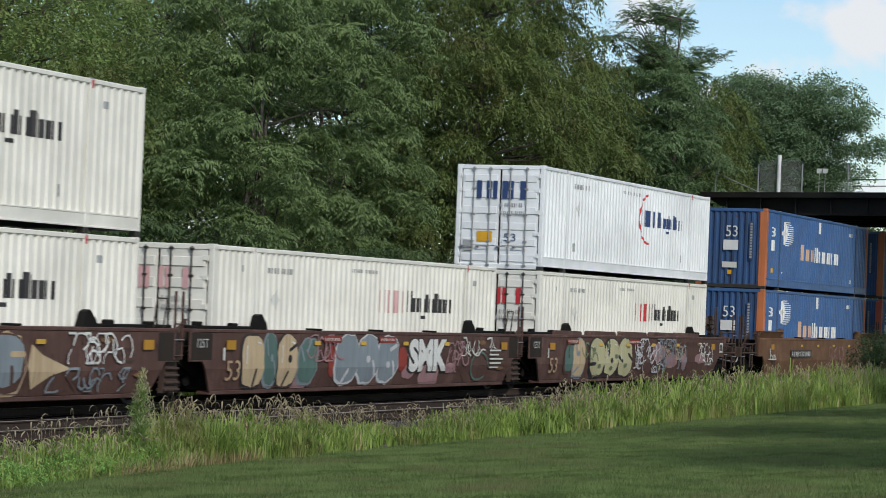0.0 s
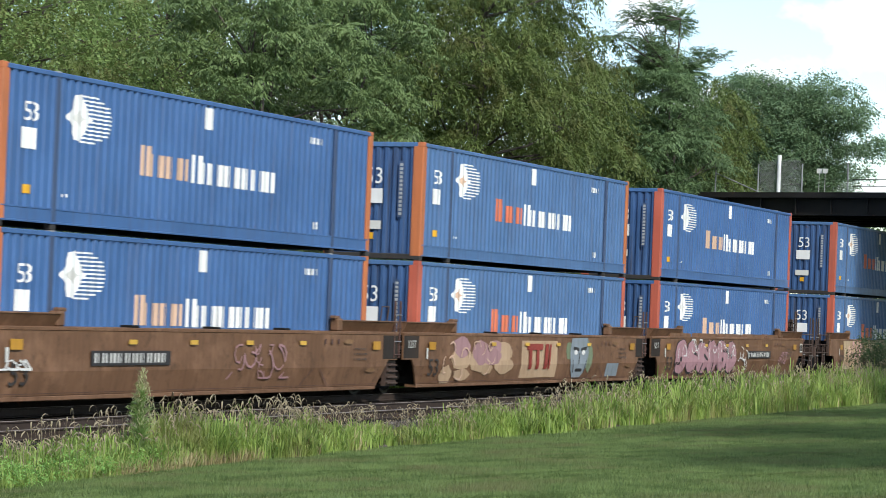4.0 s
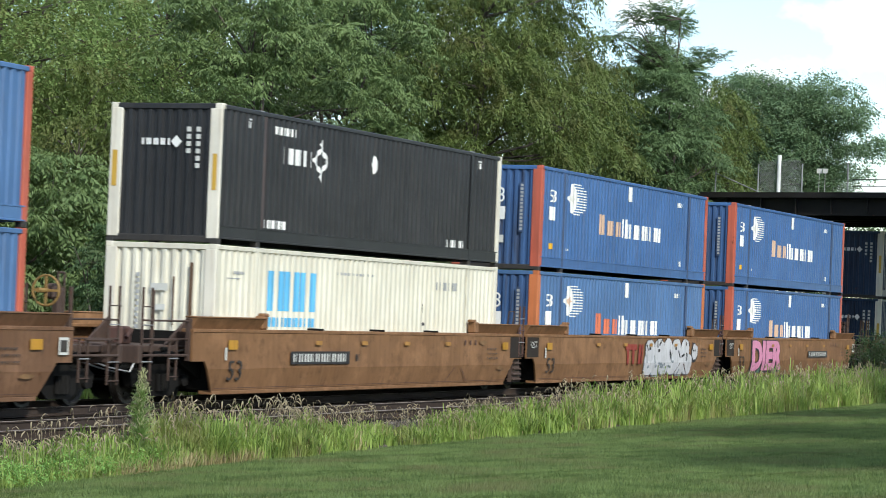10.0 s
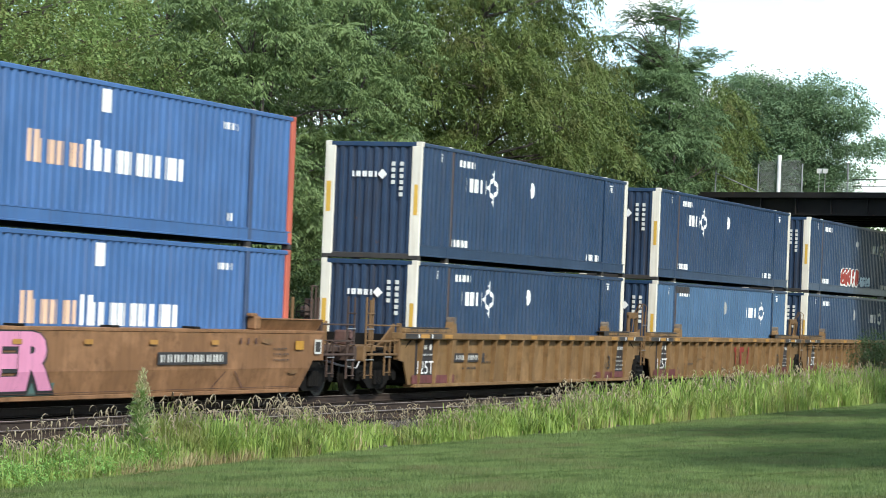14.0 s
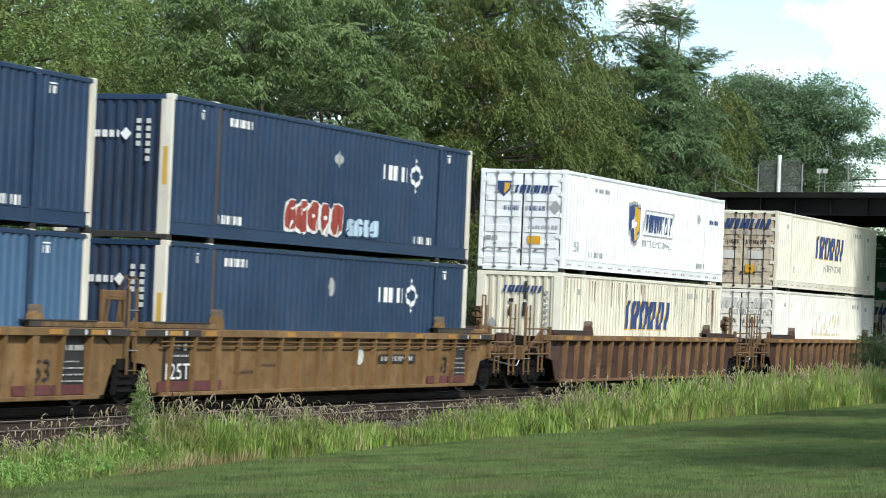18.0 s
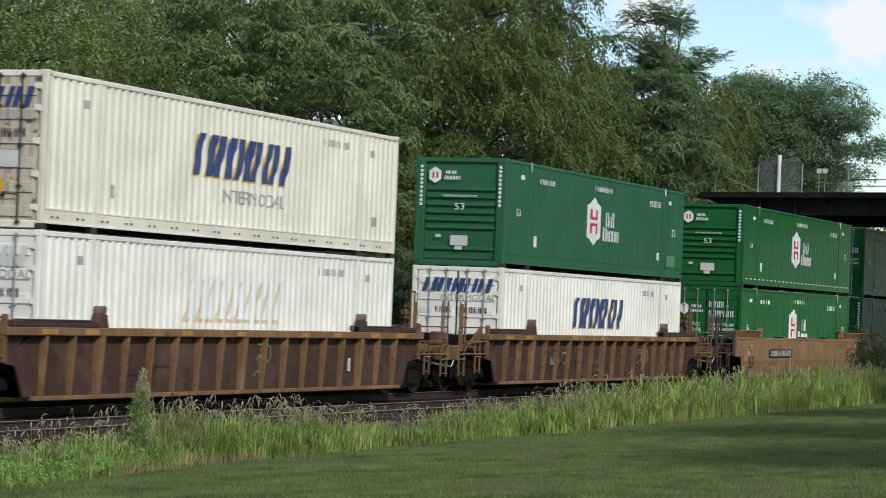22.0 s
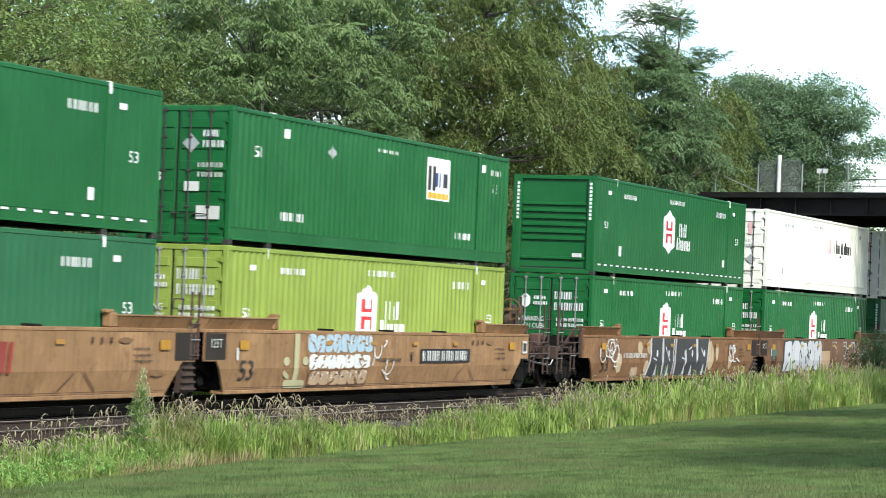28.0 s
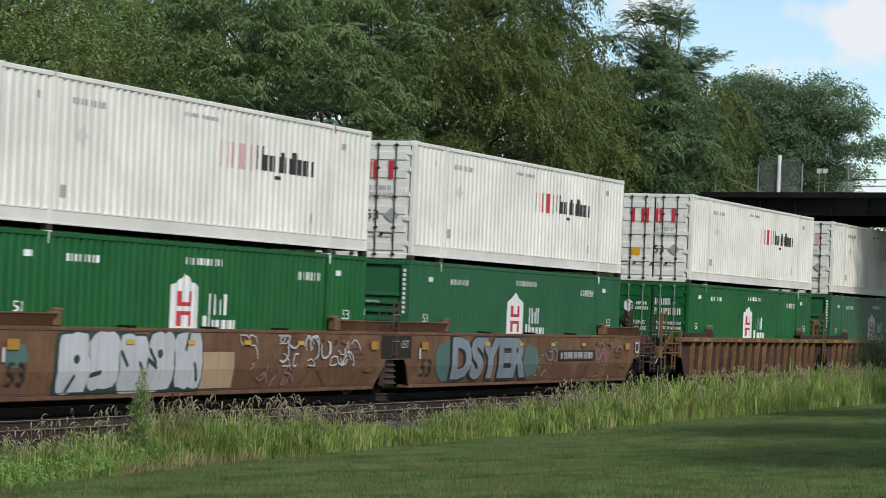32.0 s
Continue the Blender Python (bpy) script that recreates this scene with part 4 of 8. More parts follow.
def container(kind, place):
    body, rail, post, end_kind, side_marks, end_marks, label = style(kind)
    box = thing("shipping_container", label, "container", "containers on the train")
    hw = WIDTH / 2
    plain = "front" if end_kind == "front" else "other"
    depth = 0.18 if kind in SMOOTH else 1.0
    part("side_wall", ("side_near", depth), side_sheet(-1, depth), body, box)
    part("side_wall", "side_far", side_sheet(1), body, box)
    part("roof", "roof", roof_sheet, body, box)
    part("underframe", "underframe", underframe, "dark_steel", box)
    for sgn in (-1, 1):
        part("lower_rail", ("lower_rail", sgn), lambda: lower_rail() if sgn < 0 else Shape().box(0.1, LENGTH - 0.1, -0.03, 0.03, 0.115, 0.285, 0.014),
             rail, box, (0, sgn * (hw - 0.035), 0))
        part("upper_rail", "upper_rail", upper_rail, rail, box, (0, sgn * (hw - 0.030), 0))
        for x in (1.92, LENGTH - 2.06):
            part("lift_post", ("lift_post", sgn), lambda: lift_post() if sgn < 0 else Shape().box(-0.075, 0.075, -0.03, 0.02, 0.1, HEIGHT - 0.1, 0.01), "blue_post" if body.startswith("blue") else rail, box, (x, sgn * (hw - 0.018), 0))
            for z in (0, HEIGHT - 0.118):
                part("lift_casting", "casting", casting, "dark_steel" if z == 0 else ("white_post" if body in ("navy", "slate", "green") else "steel"), box, (x, sgn * (hw - 0.085), z))
        # corner posts: broad and bright on the coloured ones
        wide = 0.27 if end_kind == "front" else 0.13
        deep = 0.24 if kind.startswith("pacer") else 0.09
        ya, yb = (-hw, -hw + wide) if sgn < 0 else (hw - wide, hw)
        part("corner_post", ("corner_post", sgn, wide, deep), lambda: Shape().box(0.0, deep, ya, yb, 0.10, HEIGHT - 0.10, 0.018), post, box)
        far_deep = 0.20 if end_kind == "front" else 0.1
        part("corner_post", ("corner_post_far", sgn, far_deep), lambda: Shape().box(LENGTH - far_deep, LENGTH, min(sgn * hw, sgn * (hw - 0.14)), max(sgn * hw, sgn * (hw - 0.14)), 0.10, HEIGHT - 0.10, 0.018), post, box)
        for x in (0.089, LENGTH - 0.089):
            for z in (0, HEIGHT - 0.118):
                part("corner_casting", "casting", casting, post if z else "dark_steel", box, (x, sgn * (hw - 0.081), z))
    part("end_wall", "end_wall_far", lambda: Shape().box(LENGTH - 0.07, LENGTH - 0.03, -1.17, 1.17, 0.1, HEIGHT - 0.08, 0.005), body, box)
    part("end_rail", "end_header", lambda: Shape().box(0.01, 0.09, -1.16, 1.16, HEIGHT - 0.13, HEIGHT - 0.01, 0.015), rail, box)
    part("end_rail", "end_sill", lambda: Shape().box(0.01, 0.09, -1.16, 1.16, 0.02, 0.16, 0.015), rail if end_kind != "front" else "dark_steel", box)
    if end_kind == "front":
        part("end_wall", "end_wall_waves", wave_wall(9, -1.04, 1.04, 0.15, HEIGHT - 0.12, 0.05), {"blue": "blue_end", "blue_faded": "blue_end", "navy": "navy_end", "slate": "navy_end"}.get(body, body), box, (0.03, 0, 0))
        face = 0.0
    elif end_kind == "ribs":
        wall = part("end_wall", "end_wall_ribs", ribbed_wall, body, box, (0.055, 0, 0))
        for z in [0.42] + [0.98 + k * 0.205 for k in range(6)]:
            part("wall_rib", "wall_rib", lambda: Shape().box(-0.035, 0.04, -0.98, 0.98, 0, 0.095, 0.02), body, wall, (0, 0, z))
        for y in (-1.10, 1.10):
            part("end_frame", "end_frame", lambda: Shape().box(0.0, 0.09, -0.07, 0.07, 0.15, HEIGHT - 0.12, 0.012), rail, box, (0, y, 0))
        face = 0.012
    else:
        tone = "rusty_door" if end_kind == "door_rusty" else body
        part("door_backing", "door_backing", lambda: Shape().box(0.07, 0.09, -1.17, 1.17, 0.15, HEIGHT - 0.12, 0.003), "gasket", box)
        for y0 in (-1.13, 0.03):
            leaf_ = part("door", "door_leaf", door_leaf, tone, box, (0, y0, 0))
            for k in range(6):
                part("door_panel", "door_panel", lambda: Shape().box(0.004, 0.034, 0.06, 1.04, 0, 0.20, 0.022), tone, leaf_, (0, 0, 0.22 + k * 0.44))
        rod_tone = "steel" if body in ("green", "lime", "bright", "white") else "dark_steel"
        if kind == "emp" or "stained" in kind or kind in ("xpo", "xpo_faded"):
            rod_tone = "dark_steel"
        for y in (-0.78, -0.30, 0.30, 0.78):
            bar = part("lock_rod", "lock_rod", rod, rod_tone, box, (-0.012, y, 0))
            part("door_handle", "door_handle", handle, rod_tone, bar, (-0.01, 0, 0.62))
        for y in (-1.15, 1.15):
            for z in (0.4, 1.0, 1.6, 2.2, 2.6):
                part("hinge", "hinge", hinge, rail, box, (0.0, y, z))
        face = 0.012
    off = 0.005
    for i, (name, polys, mat) in enumerate(spread(side_marks)):
        joined(part(name, ("mark", kind, i), lambda: lay_side(polys, off + 0.0014 * i, depth), mat, box), polys)
    for i, (name, polys, mat) in enumerate(spread(end_marks)):
        joined(part(name, ("end_mark", kind, i), lambda: lay_end(polys, off + 0.0014 * i), mat, box, (0.0, 0, 0)), polys)
    RIDES.append((box, place))
    return box


SINGLE = ("label_plate", "small_plate", "label_square", "post_label", "paint_patch", "jacking_plate", "scuff")


def spread(marks):
    """Plates and patches one by one; lettering stays joined."""
    res = []
    for name, polys, mat in marks:
        res += [(name, [p], mat) for p in polys] if name in SINGLE else [(name, polys, mat)]
    return res


def joined(ob, polys):
    if len(polys) > 1:
        ob["kind"] = "stuff"
    return ob


RIDES = []                                      # things that ride on the train: object and its place at the start


# ---- the well wagons ----
def smooth_side(sgn):
    """A plain side with a crease, its lower part leaning in."""
    def make():
        s = Shape()
        top = [(-1.35, 0.86), (-0.80, 0.86), (-0.66, 0.70), (16.8, 0.70), (16.95, 0.86), (17.5, 0.86), (17.5, 1.46), (-1.35, 1.46)]
        low = [(-0.66, 0.70), (-0.30, 0.24), (16.45, 0.24), (16.8, 0.70)]
        a, b = sgn * 1.545, sgn * 1.50
        c, d = sgn * 1.46, sgn * 1.415
        n = len(top)
        s.add([(x, a, z) for x, z in top] + [(x, b, z) for x, z in top], [tuple(range(n)), tuple(range(n, 2 * n))] + [(i, (i + 1) % n, n + (i + 1) % n, n + i) for i in range(n)])
        ys = [a, c, c, a]
        yi = [b, d, d, b]
        s.add([(x, y - sgn * 0.003, z) for (x, z), y in zip(low, ys)] + [(x, y, z) for (x, z), y in zip(low, yi)],
              [(0, 1, 2, 3), (7, 6, 5, 4)] + [(i, (i + 1) % 4, 4 + (i + 1) % 4, 4 + i) for i in range(4)])
        return s
    return make


def ribbed_side(sgn):
    def make():
        a, b = min(sgn * 1.35, sgn * 1.39), max(sgn * 1.35, sgn * 1.39)
        outline = [(-0.55, 0.24), (16.7, 0.24), (17.0, 0.80), (17.55, 0.86), (17.55, 1.36), (-1.40, 1.36), (-1.40, 0.86), (-0.85, 0.80)]
        return Shape().prism(outline, a, b)
    return make


def rib(sgn, half):
    def make():
        s = Shape()
        a, b = sgn * 1.55, sgn * 1.385
        o = [(a, 1.36), (b, 1.36), (b, 0.25), (sgn * 1.47, 0.25)]
        return s.add([(x, y, z) for x in (-half, half) for y, z in o], [(0, 1, 2, 3), (7, 6, 5, 4)] + [(i, (i + 1) % 4, 4 + (i + 1) % 4, 4 + i) for i in range(4)])
    return make


def shelf(sgn):
    """The raised lip at the end of the well's side: a plate over a face that leans in."""
    s = Shape()
    o = [(sgn * 1.42, 1.50), (sgn * 1.56, 1.735), (sgn * 1.30, 1.735), (sgn * 1.30, 1.50)]
    s.add([(x, y, z) for x in (-1.2, 1.88) for y, z in o], [(0, 1, 2, 3), (7, 6, 5, 4)] + [(i, (i + 1) % 4, 4 + (i + 1) % 4, 4 + i) for i in range(4)])
    a, b = sorted((sgn * 1.28, sgn * 1.575))
    s.box(-1.22, 1.92, a, b, 1.737, 1.765, 0.006)
    return s.box(1.86, 2.12, a + 0.06, b - 0.02, 1.515, 1.80, 0.03).box(1.93, 2.2, a + 0.08, b - 0.06, 1.78, 1.86, 0.03)


def side_frame():
    s = Shape().prism([(-1.25, 0.62), (-1.0, 0.72), (-0.5, 0.70), (-0.3, 0.80), (0.3, 0.80), (0.5, 0.70), (1.0, 0.72), (1.25, 0.62), (1.18, 0.36), (0.7, 0.34), (0.42, 0.16), (-0.42, 0.16), (-0.7, 0.34), (-1.18, 0.36)], -0.09, 0.09)
    for x in (-0.88, 0.88):
        s.tube((x, -0.17, 0.46), (x, 0.12, 0.46), 0.12, 10)
    for x in (-0.16, 0, 0.16):
        s.tube((x, -0.13, 0.26), (x, -0.13, 0.60), 0.065, 8)
    return s


def wheel():
    return Shape().lathe([(0.10, -0.09), (0.16, -0.07), (0.36, -0.045), (0.40, -0.07), (0.455, -0.075), (0.46, -0.02), (0.462, 0.03), (0.49, 0.045), (0.488, 0.07), (0.36, 0.06), (0.16, 0.06), (0.10, 0.08)], n=22).box(-0.30, -0.24, -0.075, -0.04, -0.09, 0.09, 0.005)


def axle():
    return Shape().tube((0, -1.05, 0), (0, 1.05, 0), 0.08, 10)


WHEELSETS = []


def truck(wagon, x, tone):
    # bogie colour holds both grease and the shade beneath the wagon
    bogie = part("bogie", "bogie_bolster", lambda: Shape().box(-0.22, 0.22, -1.05, 1.05, 0.42, 0.78, 0.03), "grime_shade", wagon, (x, 0, 0))
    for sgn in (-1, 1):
        fr = part("side_frame", "side_frame", side_frame, "grime_shade", bogie, (0, sgn * 0.98, 0))
        if sgn > 0:
            fr.rotation_euler = (0, 0, math.pi)
    for dx in (-0.88, 0.88):
        pair = part("wheelset", "wheelset", lambda: wheelset_shape(), "wheel", bogie, (dx, 0, 0.462))
        WHEELSETS.append((pair, dx))
    return bogie


def wheelset_shape():
    s = Shape()
    w = wheel()
    s.add([(x, y - 0.74, z) for x, y, z in w.v], w.f)
    s.add([(x, 0.74 - y, z) for x, y, z in w.v], w.f)
    a = axle()
    return s.add(a.v, a.f)


def ladder(wagon, x, y, z0, z1, tone, wide=0.42):
    lad = part("ladder", ("ladder_stile", wide, z0, z1), lambda: Shape().box(-wide / 2, -wide / 2 + 0.05, -0.02, 0.02, z0, z1, 0.006).box(wide / 2 - 0.05, wide / 2, -0.02, 0.02, z0, z1, 0.006), tone, wagon, (x, y, 0))
    n = max(2, int((z1 - z0) / 0.33))
    for i in range(n):
        part("rung", ("rung", wide), lambda: Shape().tube((-wide / 2, 0, 0), (wide / 2, 0, 0), 0.014, 6), "steel" if i % 2 else tone, lad, (0, -0.03, z0 + 0.08 + i * (z1 - z0 - 0.1) / n))
    return lad


def spoked_wheel():
    return Shape().bent([(0.28 * math.cos(k * math.pi / 9), 0, 0.28 * math.sin(k * math.pi / 9)) for k in range(19)], 0.022).tube((0, -0.03, 0), (0, 0.3, 0), 0.045, 8).box(-0.27, 0.27, -0.012, 0.012, -0.022, 0.022, 0.004).box(-0.022, 0.022, -0.014, 0.014, -0.27, 0.27, 0.004)


def end_gear(wagon, at, way, coupled, tone, ribbed, tank=False, bright=False):
    """Platform, ladders and pipes at one end of a unit; way is -1 for the end at the lower x."""
    reach = 3.35 if coupled else 1.50
    xa, xb = sorted((at + way * 0.15, at + way * reach))
    part("end_deck", ("end_deck", round(reach, 2)), lambda: Shape().box(0, xb - xa, -1.1, 1.1, 1.02, 1.16, 0.02).box(0.0, xb - xa, -0.5, 0.5, 0.75, 1.02, 0.03), tone, wagon, (xa, 0, 0))
    part("bulkhead", "bulkhead", lambda: Shape().box(-0.06, 0.06, -1.38, 1.38, 0.26, 1.44, 0.01), "grime_shade", wagon, (at + way * 0.22, 0, 0))
    part("shear_plate", ("shear_plate", way), lambda: Shape().prism([(0, 0.98), (way * 0.9, 0.98), (way * 0.9, 0.80), (0, 0.45)], -1.2, 1.2), "grime_shade", wagon, (at + way * 0.28, 0, 0))
    for y in (-0.9, 0.9):
        part("end_brace", ("end_brace", way), lambda: Shape().prism([(0, 1.14), (way * 1.0, 1.14), (0, 1.7)], -0.03, 0.03), tone, wagon, (at + way * 0.4, y, 0))
    if coupled:
        part("end_sill", "wagon_end_sill", lambda: Shape().box(-0.08, 0.08, -1.45, 1.45, 0.82, 1.18, 0.02), tone, wagon, (at + way * 3.3, 0, 0))
        part("coupler", ("coupler", way), lambda: Shape().box(-0.3, 0.3, -0.09, 0.09, 0.72, 0.94, 0.03).box(0.1 if way > 0 else -0.34, 0.34 if way > 0 else -0.1, -0.16, 0.16, 0.70, 0.97, 0.05), "grime_shade", wagon, (at + way * 3.45, 0, 0))
        part("air_hose", "air_hose", lambda: Shape().bent([(0, 0, 0.85), (0.05 * way, -0.02, 0.6), (0.18 * way, 0.0, 0.45), (0.34 * way, 0.02, 0.42)], 0.022), "gasket", wagon, (at + way * 3.35, -0.35, 0))
        for y in (-1.42, 1.42):
            ladder(wagon, at + way * 3.05, y, 0.42, 2.3, tone)
            ladder(wagon, at + way * 1.95, y, 0.48, 1.3, tone, 0.36)
            part("grab_iron", ("grab_iron", 1), lambda: Shape().bent([(-0.5, 0, 1.05), (-0.5, -0.06, 1.28), (0.5, -0.06, 1.28), (0.5, 0, 1.05)], 0.016), tone, wagon, (at + way * 2.4, y, 0))
            part("stanchion", "stanchion", lambda: Shape().box(-0.035, 0.035, -0.03, 0.03, 1.1, 2.25, 0.008), tone, wagon, (at + way * 2.1, y * 0.72, 0))
        # rails along the platform, brake gear under it and the lever that parts the couplers
        for y in (-1.44, 1.44):
            for z, r in ((1.66, 0.022), (1.30, 0.018), (0.98, 0.03)):
                part("side_rail", ("side_rail", way, z), lambda: Shape().tube((way * 1.25, 0, z), (way * 3.2, 0, z), r, 6), tone, wagon, (at, y, 0))
            part("corner_post", ("platform_post", way), lambda: Shape().box(-0.05, 0.05, -0.05, 0.05, 0.86, 1.72, 0.01), tone, wagon, (at + way * 1.34, y, 0))
        part("brake_cylinder", ("brake_cylinder", way), lambda: Shape().tube((0, 0, 0.94), (way * 0.55, 0, 0.94), 0.17, 12).tube((way * 0.55, 0, 0.94), (way * 0.95, 0, 0.94), 0.03, 6).box(min(0, way * 0.3), max(0, way * 0.3), -0.2, 0.2, 1.02, 1.14, 0.02), "grime_shade", wagon, (at + way * 1.6, -0.98, 0))
        part("valve_box", ("valve_box", way), lambda: Shape().box(-0.22, 0.22, -0.16, 0.16, 1.16, 1.52, 0.04).tube((-0.1, -0.2, 1.3), (0.1, -0.2, 1.46), 0.05, 8).tube((0.22 * way, 0, 1.25), (0.7 * way, -0.1, 1.2), 0.03, 6), "wagon_dark", wagon, (at + way * 2.55, -0.55, 0))
        part("uncoupling_lever", ("uncoupling_lever", way), lambda: Shape().bent([(0, -1.35, 0.86), (way * 0.1, -1.3, 0.66), (way * 0.14, -0.9, 0.72), (way * 0.16, -0.2, 0.9)], 0.016), "steel", wagon, (at + way * 3.34, 0, 0))
        if way > 0:
            bw = part("brake_stand", ("brake_stand", bright), lambda: Shape().box(-0.09, 0.09, -0.08, 0.08, 1.1, 2.22, 0.02).box(-0.30, 0.05, -0.07, 0.1, 1.8 if not bright else 2.0, 2.06 if not bright else 2.30, 0.05).tube((-0.3, -0.3, 1.1), (-0.3, -0.3, 2.5), 0.022, 6).tube((-0.52, -0.3, 1.1), (-0.52, -0.3, 2.5), 0.022, 6).tube((-0.3, -0.3, 2.5), (-0.52, -0.3, 2.5), 0.022, 6), tone, wagon, (at + 1.75, -0.95, 0))
            wheel_ = part("brake_wheel", "brake_wheel", spoked_wheel, "grime_shade" if not bright else "gear_ochre" if tank else "brake_ochre", bw, (-0.64, -0.12, 2.16) if bright else (-0.50, -0.12, 1.92))
            wheel_.rotation_euler = (0, 0, math.pi / 2)
            if not bright:
                wheel_.scale = (0.68, 0.68, 0.68)
            if tank:
                part("air_tank", "air_tank", lambda: Shape().tube((0, -0.85, 1.95), (0, 0.7, 1.95), 0.24, 16).tube((0, -0.85, 1.95), (0, -0.94, 1.95), 0.24, 16, 0.13).box(-0.15, 0.15, -0.5, -0.4, 1.14, 1.8, 0.01).box(-0.15, 0.15, 0.3, 0.4, 1.14, 1.8, 0.01), "gear_brown", wagon, (at + 1.2, -0.1, 0))
    else:
        part("articulation_beam", "articulation_beam", lambda: Shape().box(-0.3, 0.3, -0.35, 0.35, 0.66, 1.02, 0.04), "grime_shade", wagon, (at + way * 1.35, 0, 0))
        if way > 0:
            for y in (-1.40, 1.40):
                ladder(wagon, at + 1.28, y * 1.1, 0.62 if ribbed else 0.90, 2.25, tone if ribbed else "wagon_dark", 0.36)
                if ribbed:
                    part("bracket_frame", "bracket_frame", lambda: Shape().box(-0.45, -0.30, -0.04, 0.04, 1.10, 2.16, 0.015).box(0.30, 0.45, -0.04, 0.04, 1.10, 2.16, 0.015).box(-0.45, 0.45, -0.05, 0.05, 2.02, 2.22, 0.02), tone, wagon, (at + 1.0, y * 0.9, 0))
                    part("grab_iron", "ladder_loop", lambda: Shape().bent([(-0.18, 0, 2.2), (-0.18, 0.0, 2.42), (-0.16, 0.1, 2.5), (-0.12, 0.28, 2.2)], 0.016).bent([(0.18, 0, 2.2), (0.18, 0.0, 2.42), (0.16, 0.1, 2.5), (0.12, 0.28, 2.2)], 0.016), tone, wagon, (at + 1.28, y * 1.1, 0))
                part("step_box", "step_box", lambda: Shape().prism([(-0.34, 0.24), (0.34, 0.24), (0.22, 0.92), (-0.22, 0.92)], -0.05, 0.05).box(-0.3, 0.3, -0.11, 0.11, 0.28, 0.33, 0.01).box(-0.28, 0.28, -0.11, 0.11, 0.42, 0.47, 0.01).box(-0.26, 0.26, -0.11, 0.11, 0.56, 0.61, 0.01).box(-0.24, 0.24, -0.11, 0.11, 0.70, 0.75, 0.01), "grime_shade" if ribbed else "gear_brown", wagon, (at + 1.2, y, 0))
                part("grab_iron", ("grab_iron", 2), lambda: Shape().bent([(-0.2, 0, 1.5), (-0.2, -0.07, 2.1), (0.2, -0.07, 2.1), (0.2, 0, 1.5)], 0.016), tone, wagon, (at + 0.7, y, 0))
    part("train_pipe", ("train_pipe", way, coupled), lambda: Shape().bent([(0, -1.3, 1.32), (way * 0.5, -1.38, 1.30), (way * 0.85, -1.36, 1.12), (way * reach * 0.75, -1.2, 0.95)], 0.03), "grime_shade", wagon, (at, 0, 0))


def side_y(v):
    return 1.545 if v >= 0.70 else 1.46 + (v - 0.24) * (0.085 / 0.46)


LAYER = {"paint_panel": 0, "paint_patch": 1, "graffiti_backing": 1, "paint_drip": 2, "graffiti_outline": 2, "graffiti_face": 3, "graffiti": 3, "graffiti_notch": 4, "graffiti_highlight": 5,
         "graffiti_eyes": 4, "data_panel": 0, "end_panel": 0, "number_lettering": 6, "weight_lettering": 6, "data_lettering": 6, "reflector": 7, "red_plate": 6, "plate_lettering": 7, "stencil_mark": 4}


def lay_wagon(polys, off, ribbed):
    s = Shape()
    for k, q in enumerate(polys):
        p0 = cut(cut(q, 1, 0.26, False), 1, 1.45, True)
        if len(p0) < 3:
            continue
        lift = off + 0.0004 * (k % 6)
        for p in slices([p0], 1, [0.70]):
            high = sum(v for _, v in p) / len(p) > 0.70
            s.add([(u, -(1.39 if ribbed else (1.545 if high else side_y(min(v, 0.6999)))) - lift, v) for u, v in p], [tuple(range(len(p)))])
    return s


